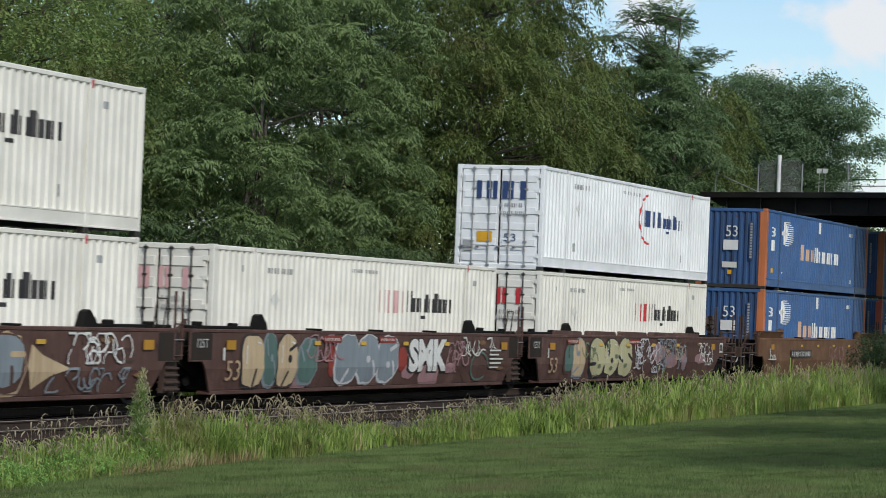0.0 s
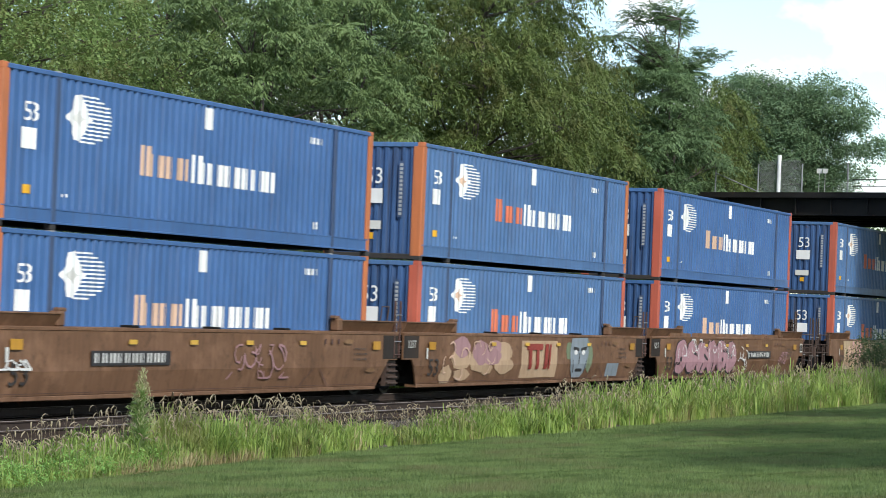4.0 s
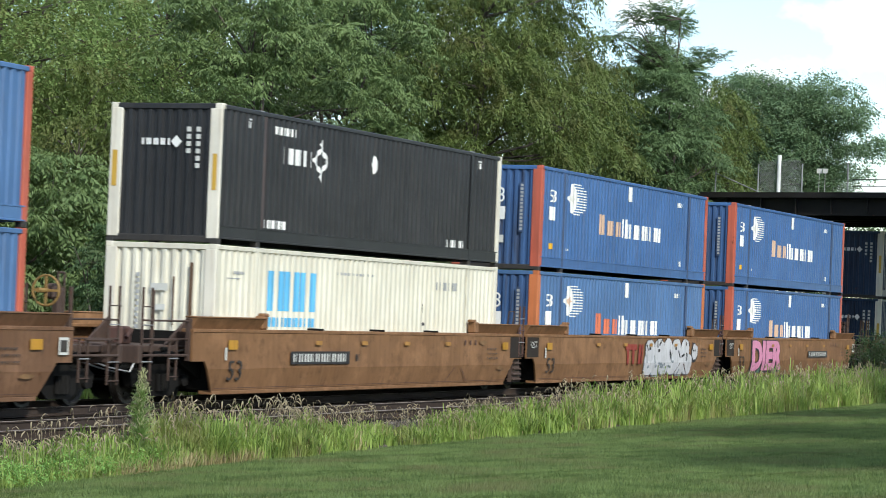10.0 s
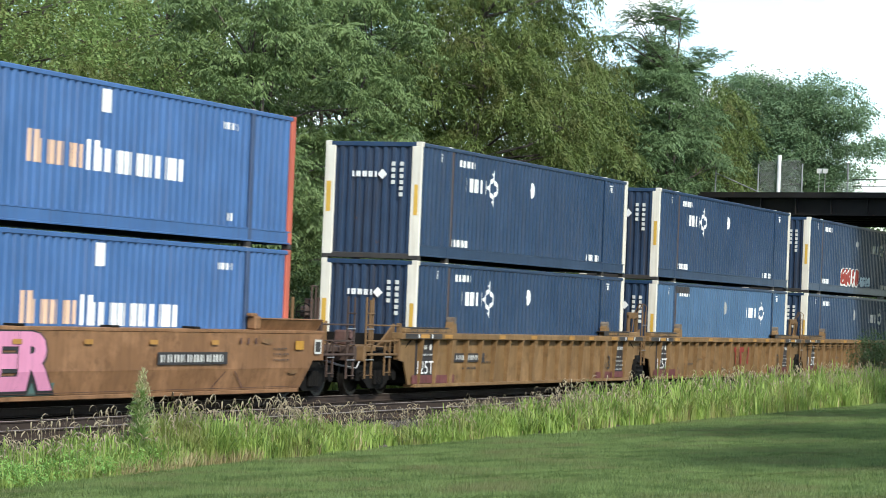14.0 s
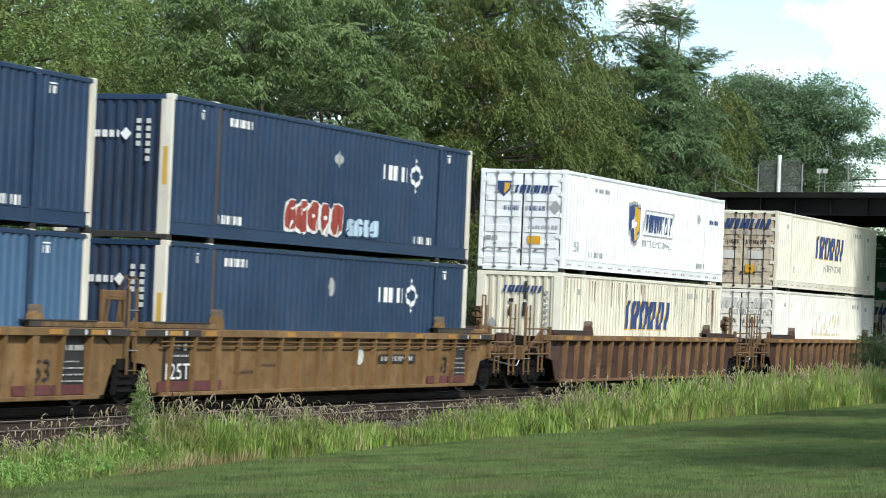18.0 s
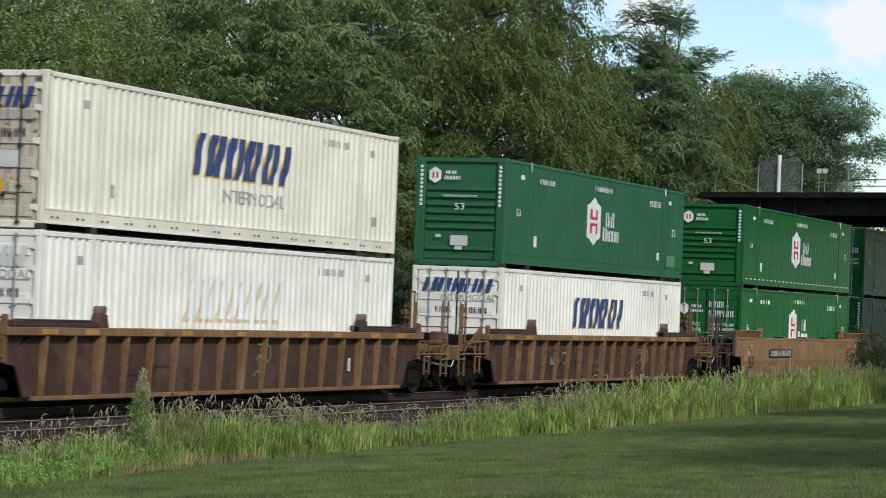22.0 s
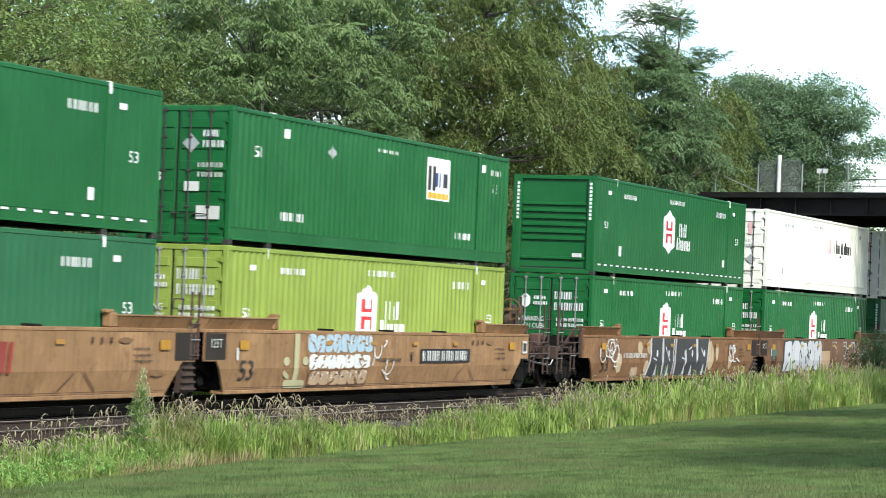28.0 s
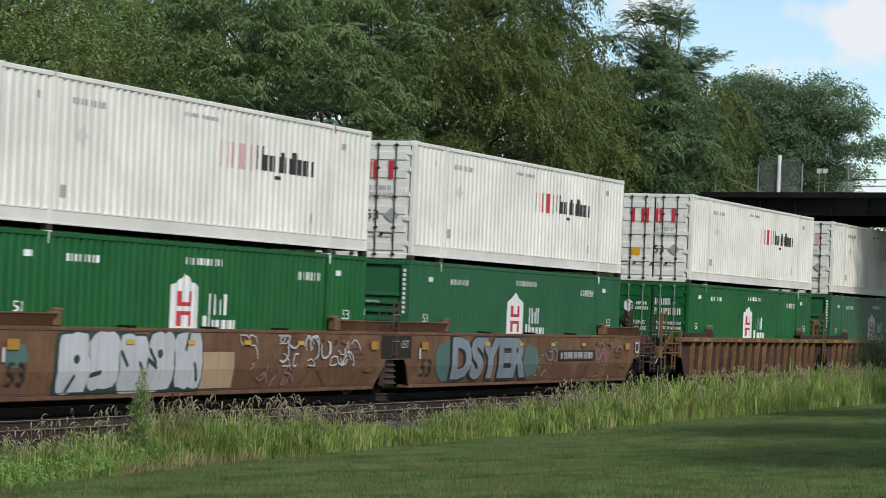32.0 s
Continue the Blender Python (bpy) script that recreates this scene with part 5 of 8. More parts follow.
def wagon_unit(letter, place, paint_key, ribbed, left, right, marks, label, top_key=None):
    wagon = thing("well_wagon", label, "railway wagon", "well wagons of the train")
    top_key = top_key or paint_key
    for sgn in (-1, 1):
        a, b = sorted((sgn * 1.28, sgn * 1.56))
        if ribbed:
            part("well_side", ("ribbed_side", sgn), ribbed_side(sgn), paint_key, wagon)
            for i in range(17):
                xr = -0.02 + i * 0.998
                wide = i in (2, 8, 14)
                part("rib", ("rib", sgn, wide), rib(sgn, 0.10 if wide else 0.03), top_key, wagon, (xr, 0, 0))
            part("top_chord", ("top_chord", sgn, 1), lambda: Shape().box(-1.40, 17.55, a, b, 1.345, 1.50, 0.014), top_key, wagon)
            for x in (2.05, 14.1):
                part("guide", ("guide", sgn), lambda: Shape().prism([(-0.20, 1.50), (0.20, 1.50), (0.13, 1.74), (-0.08, 1.80), (-0.15, 1.72)], a + 0.06, b - 0.04), paint_key, wagon, (x, 0, 0))
                part("guide_roller", ("guide_roller", sgn), lambda: Shape().tube((0, a + 0.05, 1.83), (0, b - 0.02, 1.83), 0.085, 10).box(-0.10, 0.10, a + 0.07, b - 0.05, 1.74, 1.82, 0.02), "guide_grey", wagon, (x, 0, 0))
            for x in (0.35, 15.6):
                part("raised_shelf", ("raised_shelf", sgn), lambda: Shape().box(-1.5, 1.5, a + 0.02, b - 0.03, 1.50, 1.62, 0.02), paint_key, wagon, (x, 0, 0))
            yf = sgn * 1.56
            y0, y1 = sorted((yf - sgn * 0.01, yf + sgn * 0.004))
            y2, y3 = sorted((yf - sgn * 0.01, yf + sgn * 0.007))
            for x, turn in ((0.0, 1), (LENGTH, -1)):
                cover = part("shelf_cover", ("shelf_cover", sgn), lambda: Shape().box(-1.2, 1.2, min(a, b) + 0.01, max(a, b) - 0.02, 1.615, 1.64, 0.006).box(-1.2, 1.15, y0 - sgn * 0.024, y1 - sgn * 0.024, 1.51, 1.617, 0.002), "shelf_dark", wagon, (x + turn * 0.35 - (0.9 if turn < 0 else 0), 0, 0))
                if paint_key == "wagon_mustard":
                    e0, e1 = sorted((x + turn * -1.2, x + turn * 1.1))
                    part("paint_band", ("chord_band", sgn), lambda: Shape().box(0, e1 - e0, y0, y1, 1.36, 1.485, 0.001), "shelf_dark", wagon, (e0, 0, 0))
                for du, w, tone in ((-0.25, 0.55, "mark_yellow"), (1.3, 0.5, "mark_yellow"), (-0.4, 0.07, "mark_white"), (0.45, 0.07, "mark_white")):
                    if paint_key == "wagon_mustard" or tone == "mark_yellow":
                        part("reflector", ("chord_reflector", sgn, w), lambda: Shape().box(0, w, y2, y3, 1.375, 1.47, 0.001), "mark_faded_yellow" if tone == "mark_yellow" else tone, wagon, (x + turn * du - (w if turn < 0 else 0), 0, 0))
            for x in (5.1, 7.5, 10.6, 12.3):
                part("reflector", ("chord_reflector", sgn, 0.42), lambda: Shape().box(0, 0.42, y2, y3, 1.375, 1.47, 0.001), "mark_faded_yellow", wagon, (x, 0, 0))
        else:
            part("well_side", ("smooth_side", sgn), smooth_side(sgn), paint_key, wagon)
            part("top_chord", ("top_chord", sgn, 0), lambda: Shape().box(-1.35, 17.5, a, b, 1.44, 1.515, 0.012), paint_key, wagon)
            if paint_key == "wagon_dark":
                for x in (2.0, 14.1):
                    part("guide", ("smooth_guide", sgn), lambda: Shape().prism([(-0.30, 1.51), (0.28, 1.51), (0.22, 1.66), (-0.02, 1.84), (-0.16, 1.80), (-0.24, 1.62)], a + 0.10, b - 0.02), "grime_shade", wagon, (x, 0, 0))
                for x0, x1 in ((-1.3, 1.7), (14.4, 17.4)):
                    part("end_lip", ("end_lip", sgn), lambda: Shape().box(0, 3.0, a + 0.15, b - 0.02, 1.51, 1.58, 0.015).box(0.4, 0.7, a + 0.15, b - 0.01, 1.56, 1.66, 0.02).box(2.0, 2.3, a + 0.15, b - 0.01, 1.56, 1.64, 0.02), "grime_shade", wagon, (x0, 0, 0))
            else:
                part("end_shelf", ("end_shelf", sgn, 0), lambda: shelf(sgn), paint_key, wagon)
                sh = part("end_shelf", ("end_shelf", sgn, 1), lambda: shelf(-sgn), paint_key, wagon, (LENGTH, 0, 0))
                sh.rotation_euler = (0, 0, math.pi)
            if letter in "CF":
                for x in (1.9, 5.0, 8.0, 11.0, 13.6):
                    part("lid", ("lid", sgn), lambda: Shape().prism([(-1.15, 1.51), (1.12, 1.51), (1.12, 1.585), (1.04, 1.62), (-1.02, 1.635), (-1.12, 1.60)], a + 0.06, b + 0.004), paint_key, wagon, (x, 0, 0))
            else:
                for x in (4.7, 8.1, 11.4):
                    part("hand_lip", ("hand_lip", sgn), lambda: Shape().box(-0.14, 0.14, min(a, b - 0.2), b, 1.515, 1.56, 0.008), "grime_shade", wagon, (x, 0, 0))
        lo = sorted((sgn * 1.15, sgn * 1.47))
        part("bottom_sill", ("bottom_sill", sgn), lambda: Shape().box(-0.28, 16.43, lo[0], lo[1], 0.17, 0.255, 0.012), paint_key if not ribbed else top_key, wagon)
    if letter == "N":
        for z in (1.16, 1.25):
            part("brake_pipe", "brake_pipe", lambda: Shape().tube((-0.4, -1.475, 0), (16.6, -1.475, 0), 0.02, 6), "gear_ochre", wagon, (0, 0, z))
    for i in range(6):
        part("cross_beam", "cross_beam", lambda: Shape().box(-0.15, 0.15, -1.2, 1.2, 0.17, 0.30, 0.02), "grime_shade", wagon, (0.8 + i * 2.9, 0, 0))
    part("well_floor", "well_floor", lambda: Shape().box(0.0, LENGTH, -0.45, 0.45, 0.30, 0.34, 0.005), "grime_shade", wagon)
    gear = "gear_ochre" if ribbed else "gear_brown"
    end_gear(wagon, 0.0, -1, left == "c", gear, ribbed)
    end_gear(wagon, LENGTH, 1, right == "c", gear, ribbed, letter in "CT", letter in "GT")
    if left == "c":
        truck(wagon, -1.75, paint_key)
    else:
        truck(wagon, -1.625, paint_key)
    if right == "c":
        truck(wagon, LENGTH + 1.75, paint_key)
    common = [("reflector", [rect(u, u + 0.32, 1.20, 1.29)], "mark_faded_yellow" if paint_key in ("wagon_light", "wagon_orange") else "mark_gold") for u in (4.4, 6.9, 9.4, 12.0)] + [("reflector", [rect(u, u + 0.42, 1.10, 1.29)], "mark_amber") for u in (0.15, 15.95)]
    if ribbed:
        common = [("number", words("53", 14.1, 14.66, 0.52, 0.92), "mark_black"), ("weight_lettering", words("125T", -0.10, 0.92, 0.50, 0.82), "mark_white"),
                  ("data_panel", [rect(-0.18, 1.0, 0.3, 1.34), rect(14.95, 16.1, 0.3, 1.34)], "mark_black"), ("data_lettering", small_bars(-0.05, 0.85, 0.95, 0.99, 6) + small_bars(-0.05, 0.5, 1.1, 1.2, 3) + [ngon(0.7, 1.15, 0.08, 0.08, 10)] + small_bars(15.1, 15.9, 0.5, 0.53, 7) + small_bars(15.1, 15.9, 0.62, 0.65, 7) + small_bars(15.1, 15.9, 0.74, 0.77, 7) + small_bars(15.1, 15.7, 0.86, 0.89, 5) + small_bars(15.1, 15.9, 1.08, 1.18, 4), "mark_pale"),
                  ("jacking_plate", [rect(-0.4, 0.9, 0.27, 0.47), rect(0.95, 2.35, 0.27, 0.47), rect(13.4, 14.7, 0.27, 0.45), rect(14.75, 16.0, 0.27, 0.45)], "jack_maroon"),
                  ("small_lettering", small_bars(2.9, 3.8, 0.6, 0.66, 6) + small_bars(4.2, 4.9, 0.75, 0.8, 5), "mark_black")]
        order = [2, 0, 1, 3, 4, 5] if paint_key == "wagon_mustard" else [5]
        common = [common[i] for i in order]
    else:
        common += [("number", words("53", 0.2, 0.84, 0.46, 0.88), "spray_tan" if paint_key == "wagon_dark" else "shelf_dark"), ("small_plate", [rect(0.02, 0.12, 0.88, 1.14)], "mark_pale"),
                   ("small_lettering", small_bars(14.9, 15.7, 0.86, 0.9, 7) + small_bars(14.9, 15.7, 0.98, 1.02, 7) + small_bars(14.9, 15.6, 1.1, 1.14, 7), "mark_black"),
                   
                   ("rust_patch", [blot(14.6, 1.28, .3, .06, 7), blot(15.9, .62, .3, .05, 9)], "wagon_ochre"), ("bracket", [rect(13.3 + .35 * k, 13.38 + .35 * k, 1.22, 1.34) for k in range(3)], "wagon_dark"),
                   ("weld_line", [rect(-.25, 16.4, .30, .312), stroke((12.2, .32), (12.7, .66), .03), stroke((13.6, .32), (13.1, .66), .03)], "wagon_dark")]
    if not ribbed:
        if left == "a":
            common += [("end_panel", [rect(-1.33, -0.42, 0.89, 1.43)], "panel_black"), ("weight_lettering", words("125T", -1.14, -0.66, 1.14, 1.32), "mark_pale")]
        common += [("end_panel", [rect(16.62, 17.48, 0.88, 1.43)], "panel_black")] if right == "a" else [("small_plate", [rect(16.95, 17.3, 1.0, 1.32)], "mark_pale"), ("small_plate", [rect(17.0, 17.25, 1.05, 1.27)], "shelf_dark")]
    for i, (name, polys, mat) in enumerate(spread(common) + spread(marks)):
        if polys:
            own = letter if i >= len(spread(common)) else ("r" if ribbed else "s", left, right, paint_key == "wagon_dark")
            joined(part(name, ("wagon_mark", own, i, name), lambda: lay_wagon(polys, 0.004 + 0.006 * LAYER.get(name, 5) + 0.00009 * (i % 48), ribbed), mat, wagon), polys)
    RIDES.append((wagon, place))
    return wagon


def red_plates(*places):
    """Small red plates with a line of pale lettering."""
    res = []
    for u in places:
        res += [("red_plate", [rect(u, u + 0.95, 1.26, 1.40)], "mark_brownred"), ("plate_lettering", small_bars(u + 0.06, u + 0.9, 1.30, 1.36, 7), "mark_pale")]
    return res


def number_board(u0, u1, v0, v1, framed=True, dark="mark_black", light="mark_pale"):
    res = [("number_board", [rect(u0, u1, v0, v1)], dark)] if framed else []
    return res + [("number_lettering", small_bars(u0 + 0.12, u1 - 0.1, v0 + 0.05, v1 - 0.05, 10), light)]


def owner_mark(u0, u1, v0, v1):
    """The owner's mark as plain red bars."""
    w = (u1 - u0)
    return [("owner_mark", [rect(u0, u0 + 0.64 * w, v1 - 0.17, v1), rect(u0 + 0.08 * w, u0 + 0.20 * w, v0, v1 - 0.172), rect(u0 + 0.38 * w, u0 + 0.50 * w, v0, v1 - 0.172),
                            rect(u0 + 0.70 * w, u0 + 0.84 * w, v0, v1, 0.16), rect(u0 + 0.88 * w, u0 + 0.95 * w, v0, v1, 0.16)], "mark_brownred")]


def bubble(u0, u1, v0, v1, count, seed, fill, edge, shine=None, square=3.0, rim=0.06):
    """Swollen spray-painted shapes side by side, each with a rim, a notch or two and gleams."""
    rng, res = random.Random(seed), []
    step, h = (u1 - u0) / count, v1 - v0
    for i in range(count):
        cu, cv = u0 + (i + 0.5) * step, (v0 + v1) / 2 + rng.uniform(-0.03, 0.03) * h
        ru, rv, lean = step * rng.uniform(0.47, 0.56), h * rng.uniform(0.45, 0.5), rng.uniform(-0.12, 0.16)
        shape = []
        for k in range(22):
            w = 2 * math.pi * k / 22
            r = (abs(math.cos(w)) ** square + abs(math.sin(w)) ** square) ** (-1 / square) * rng.uniform(0.93, 1.05)
            shape.append((cu + ru * r * math.cos(w) + lean * rv * r * math.sin(w), cv + rv * r * math.sin(w)))
        grow = [(cu + (x - cu) * (1 + rim / ru) - rim * 0.4, cv + (z - cv) * (1 + rim / rv) - rim * 0.4) for x, z in shape]
        cuts = []
        for w in [rng.uniform(0, 6.28) for _ in range(rng.choice((1, 2)))]:
            cuts.append(rounded((cu + 0.98 * ru * math.cos(w), cv + 0.98 * rv * math.sin(w)), (cu + 0.45 * ru * math.cos(w + 0.5), cv + 0.45 * rv * math.sin(w + 0.5)), max(0.05, 0.16 * ru), 0))
        if rng.random() < 0.6:
            cuts.append(ngon(cu + rng.uniform(-0.2, 0.2) * ru, cv + rng.uniform(-0.3, 0.3) * rv, 0.2 * ru, 0.16 * rv, 10))
        res += [("graffiti_outline", [grow], edge), ("graffiti", [shape], fill), ("graffiti_notch", cuts, edge)]
        if shine:
            res.append(("graffiti_highlight", [stroke((cu - 0.62 * ru, cv - 0.1 * rv), (cu - 0.6 * ru + lean * rv, cv + 0.6 * rv), 0.04), stroke((cu + 0.3 * ru, cv + 0.72 * rv), (cu + 0.62 * ru, cv + 0.66 * rv), 0.035)], shine))
    return res


def blocks(u0, u1, v0, v1, count, seed, fill, edge):
    """Tall angular spray-painted shapes, parted by pale rims and wedges."""
    rng, res = random.Random(seed), []
    step, h = (u1 - u0) / count, v1 - v0
    for i in range(count):
        a, b = u0 + i * step + 0.04, u0 + (i + 1) * step - 0.06
        j = [rng.uniform(-0.30, 0.30) * step for _ in range(6)]
        mid = v0 + h * rng.uniform(0.3, 0.7)
        shape = [(a - 0.10 * step + j[0], v0), (b + 0.06 * step + j[1] * 0.5, v0 + 0.04 * h), (b - 0.05 * step + j[2] * 0.4, mid), (b + j[3] * 0.6, v1), (a + j[4] * 0.6, v1), (a + 0.06 * step, mid + 0.08 * h)]
        cu, cv = sum(p[0] for p in shape) / 6, (v0 + v1) / 2
        grow = [(x + (0.09 if x > cu else -0.11), z + (0.0 if z > cv else -0.01)) for x, z in shape]
        w = cu + j[5]
        cuts = [[(w - 0.10 * step, v0), (w + 0.12 * step, v0), (w + 0.02, v0 + 0.34 * h)], ngon(w + 0.05 * step, v0 + 0.60 * h, 0.07 * step, 0.10 * h, 8),
                stroke((w - 0.24 * step, v0 + rng.uniform(0.4, 0.8) * h), (w + rng.uniform(0.0, 0.25) * step, v0 + rng.uniform(0.3, 0.8) * h), 0.05)]
        res += [("graffiti_outline", [grow], edge), ("graffiti", [shape], fill), ("graffiti_notch", cuts, edge)]
    return res


def tag(u0, u1, v0, v1, count, seed, fill, edge, shine=None, fat=0.3):
    """Spray-painted signs side by side: fat ones swollen, thin ones scrawled."""
    if fat >= 0.24:
        return bubble(u0, u1, v0, v1, count, seed, fill, edge, shine)
    return scribble(u0, u1, v0, v1, count * 3, seed, fill if not fill.startswith("wagon") else edge)


def swash(u0, u1, v0, v1, seed, mat, n=5):
    rng = random.Random(seed)
    return [("paint_patch", [blot(rng.uniform(u0, u1), rng.uniform(v0, v1), rng.uniform(0.3, 0.9), rng.uniform(0.15, 0.4), seed + i) for i in range(n)], mat)]


def scribble(u0, u1, v0, v1, count, seed, mat):
    """Thin looping spray strokes, one over another."""
    rng, res = random.Random(seed), []
    for i in range(count):
        u, v = rng.uniform(u0, u1), rng.uniform(v0 + 0.1, v1 - 0.1)
        ang, w = rng.uniform(0, 6.28), rng.uniform(0.025, 0.05)
        turn = rng.choice((-1, 1)) * rng.uniform(0.5, 1.0)
        for k in range(rng.randrange(3, 7)):
            q = (u + 0.16 * math.cos(ang), min(v1, max(v0, v + 0.16 * math.sin(ang))))
            res.append(stroke((u, v), q, w, 0.012))
            (u, v), ang = q, ang + turn * rng.uniform(0.5, 1.2)
    return [("graffiti_highlight", res, mat)]


# letter: place of the container's near end at the start; wagon; lower and upper container
ROUGH_BROWN = "dark brown rusty well wagon covered in faded graffiti"
FLOOR = 0.358


def unit(letter, q, colour, ribbed, left, right, low, high, label, marks):
    """One wagon with its lower and upper container, its near end at q when the clip starts."""
    wagon_unit(letter, (q, MID, 0.0), colour, ribbed, left, right, marks, label, {"wagon_mustard": "wagon_mustard", "wagon_maroon": "wagon_ochre"}.get(colour))
    container(low, (q, MID, FLOOR))
    if high:
        container(high, (q, MID, FLOOR + HEIGHT))


unit("A", 27.96, "wagon_dark", 0, "c", "a", "xpo", "xpo", ROUGH_BROWN,
     swash(2, 9, .4, 1.3, 3, "spray_cream", 5) + bubble(3.2, 8.6, .28, 1.40, 4, 4, "spray_cream", "spray_black", "spray_white") + bubble(9.0, 11.7, .28, 1.44, 2, 5, "wagon_dark", "spray_cream") + bubble(9.15, 11.6, .36, 1.36, 2, 6, "spray_grey", "wagon_dark")
     + [("paint_patch", [[(11.9, 1.2), (12.3, 1.0), (13.3, .75), (12.6, .62), (12.0, .38), (11.8, .8)]], "spray_cream")] + scribble(13.2, 15.4, .85, 1.4, 16, 174, "spray_white") + scribble(12.6, 15.6, .32, .75, 12, 175, "spray_grey") + scribble(.4, 8, .35, 1.4, 18, 176, "spray_tan"))
unit("B", 47.28, "wagon_dark", 0, "a", "a", "xpo_faded", None, ROUGH_BROWN,
     bubble(.95, 1.95, .3, 1.42, 1, 61, "spray_cream", "spray_black", "spray_white") + bubble(1.95, 2.6, .30, 1.42, 1, 62, "spray_teal", "spray_grey") + bubble(2.62, 3.62, .30, 1.43, 1, 63, "spray_cream", "spray_black", "spray_white")
     + bubble(3.7, 4.6, .32, 1.36, 1, 64, "spray_teal", "spray_grey") + scribble(4.2, 5.6, .85, 1.42, 12, 65, "spray_mauve") + [("paint_patch", [blot(5.45, .85, .28, .4, 66), blot(9.45, .9, .32, .34, 67)], "mark_brownred")]
     + bubble(5.65, 9.15, .30, 1.42, 3, 68, "spray_grey", "spray_silver", None, 2.6, .05) + [("graffiti_outline", words("SMK", 9.72, 12.36, .52, 1.38, .08), "spray_black"), ("graffiti", words("SMK", 9.82, 12.28, .56, 1.36, .055), "spray_white")]
     + scribble(12.1, 13.3, .55, 1.3, 14, 69, "spray_mauve") + [("graffiti_outline", [stroke((14.5 + .6 * math.cos(w), .68 + .36 * math.sin(w)), (14.5 + .6 * math.cos(w + .45), .68 + .36 * math.sin(w + .45)), .06, .02) for w in [.45 * k for k in range(12)]], "spray_teal")]
     + [("small_lettering", [rect(15.15, 15.15 + .16 * (4 + k % 3), .62 + .11 * k, .66 + .11 * k) for k in range(5)], "mark_pale")] + scribble(13.4, 15.8, .95, 1.4, 10, 70, "mark_pale") + swash(1, 15, .4, 1.3, 90, "spray_mauve", 4) + red_plates(4.9, 8.0))
unit("C", 66.84, "wagon_dark", 0, "a", "c", "xpo", "stg", ROUGH_BROWN,
     bubble(1.5, 2.2, .45, 1.3, 1, 71, "spray_teal", "wagon_dark") + bubble(2.2, 3.2, .34, 1.42, 1, 72, "spray_cream", "spray_grey") + scribble(3.2, 3.9, .6, 1.3, 5, 73, "spray_green") + bubble(3.66, 7.55, .28, 1.45, 3, 74, "spray_pale", "spray_black", "spray_white", 2.8, .09)
     + [("graffiti_highlight", [blot(u, v, .17, .08, 75 + k) for k, (u, v) in enumerate(((3.95, 1.1), (4.5, .62), (5.3, 1.2), (5.6, .55), (6.9, .62), (7.1, 1.2), (6.0, .9)))], "spray_green")]
     + red_plates(1.6, 7.2) + scribble(7.7, 10.6, .4, 1.42, 34, 76, "spray_silver") + scribble(10.2, 13.3, .5, 1.42, 40, 77, "spray_grey") + scribble(10.4, 13.0, .8, 1.2, 14, 78, "spray_tan") + scribble(14.5, 16.2, .6, 1.3, 14, 79, "spray_white") + swash(8, 15, .4, 1.3, 173, "spray_mauve", 4))
unit("D", 90.30, "wagon_brown", 0, "c", "a", "pacer_rust", "pacer_rust", "rust-brown well wagon with a white number board",
     number_board(3.0, 6.1, .80, 1.08) + tag(8.8, 11.4, .5, 1.2, 5, 21, "spray_mauve", "wagon_brown", None, .2) + tag(0.0, .6, .75, 1.05, 2, 22, "spray_white", "wagon_dark", None, .16))
unit("E", 109.50, "wagon_brown", 0, "a", "a", "pacer_orange", "pacer_orange_rust", "rust-brown well wagon with grey and tan graffiti",
     [("paint_panel", [rect(6.74, 9.57, .34, 1.34)], "spray_tan")] + owner_mark(7.1, 9.0, .58, 1.26)
     + [("graffiti_backing", [blot(10.55, 1.05, .3, .3, 30), blot(12.25, .9, .35, .5, 31), blot(11.5, 1.3, .8, .16, 32)], "spray_green"), ("graffiti_face", [[(10.75, 1.42), (12.1, 1.44), (12.2, 1.0), (11.95, .5), (11.6, .3), (11.0, .3), (10.72, .55), (10.6, 1.0)]], "spray_grey"),
        ("graffiti_notch", [rounded((10.9, 1.14), (11.3, 1.10), .10, 0), rounded((11.55, 1.10), (11.95, 1.14), .10, 0), rounded((11.15, .52), (11.65, .52), .09, 0), stroke((11.4, 1.0), (11.35, .7), .06), stroke((10.85, .8), (10.95, .45), .05), stroke((12.0, .8), (11.85, .45), .05)], "spray_black"),
        ("graffiti_eyes", [ngon(11.08, 1.02, .15, .07, 8), ngon(11.72, 1.02, .15, .07, 8)], "spray_white")]
     + swash(1, 6, .4, 1.2, 34, "spray_tan", 7) + swash(1, 6, .5, 1.2, 35, "spray_mauve", 4) + scribble(.6, 4.4, .35, 1.3, 10, 178, "mark_peach") + [("paint_patch", [rect(13.9, 15.0, .32, .7)], "spray_grey")])
unit("F", 129.0, "wagon_brown", 0, "a", "c", "pacer", "pacer", "rust-brown well wagon with mauve graffiti",
     bubble(1.25, 8.2, .3, 1.42, 6, 35, "spray_rose", "spray_black", "spray_white", 2.4, .05) + scribble(1.2, 8.2, .35, 1.42, 22, 180, "spray_mauve") + scribble(1.2, 8.3, .9, 1.42, 12, 187, "spray_white") + scribble(8.85, 9.5, .4, 1.4, 8, 186, "spray_white") + number_board(9.7, 12.75, .80, 1.05) + tag(14.0, 14.8, .6, 1.0, 3, 36, "spray_mauve", "wagon_brown", None, .16))
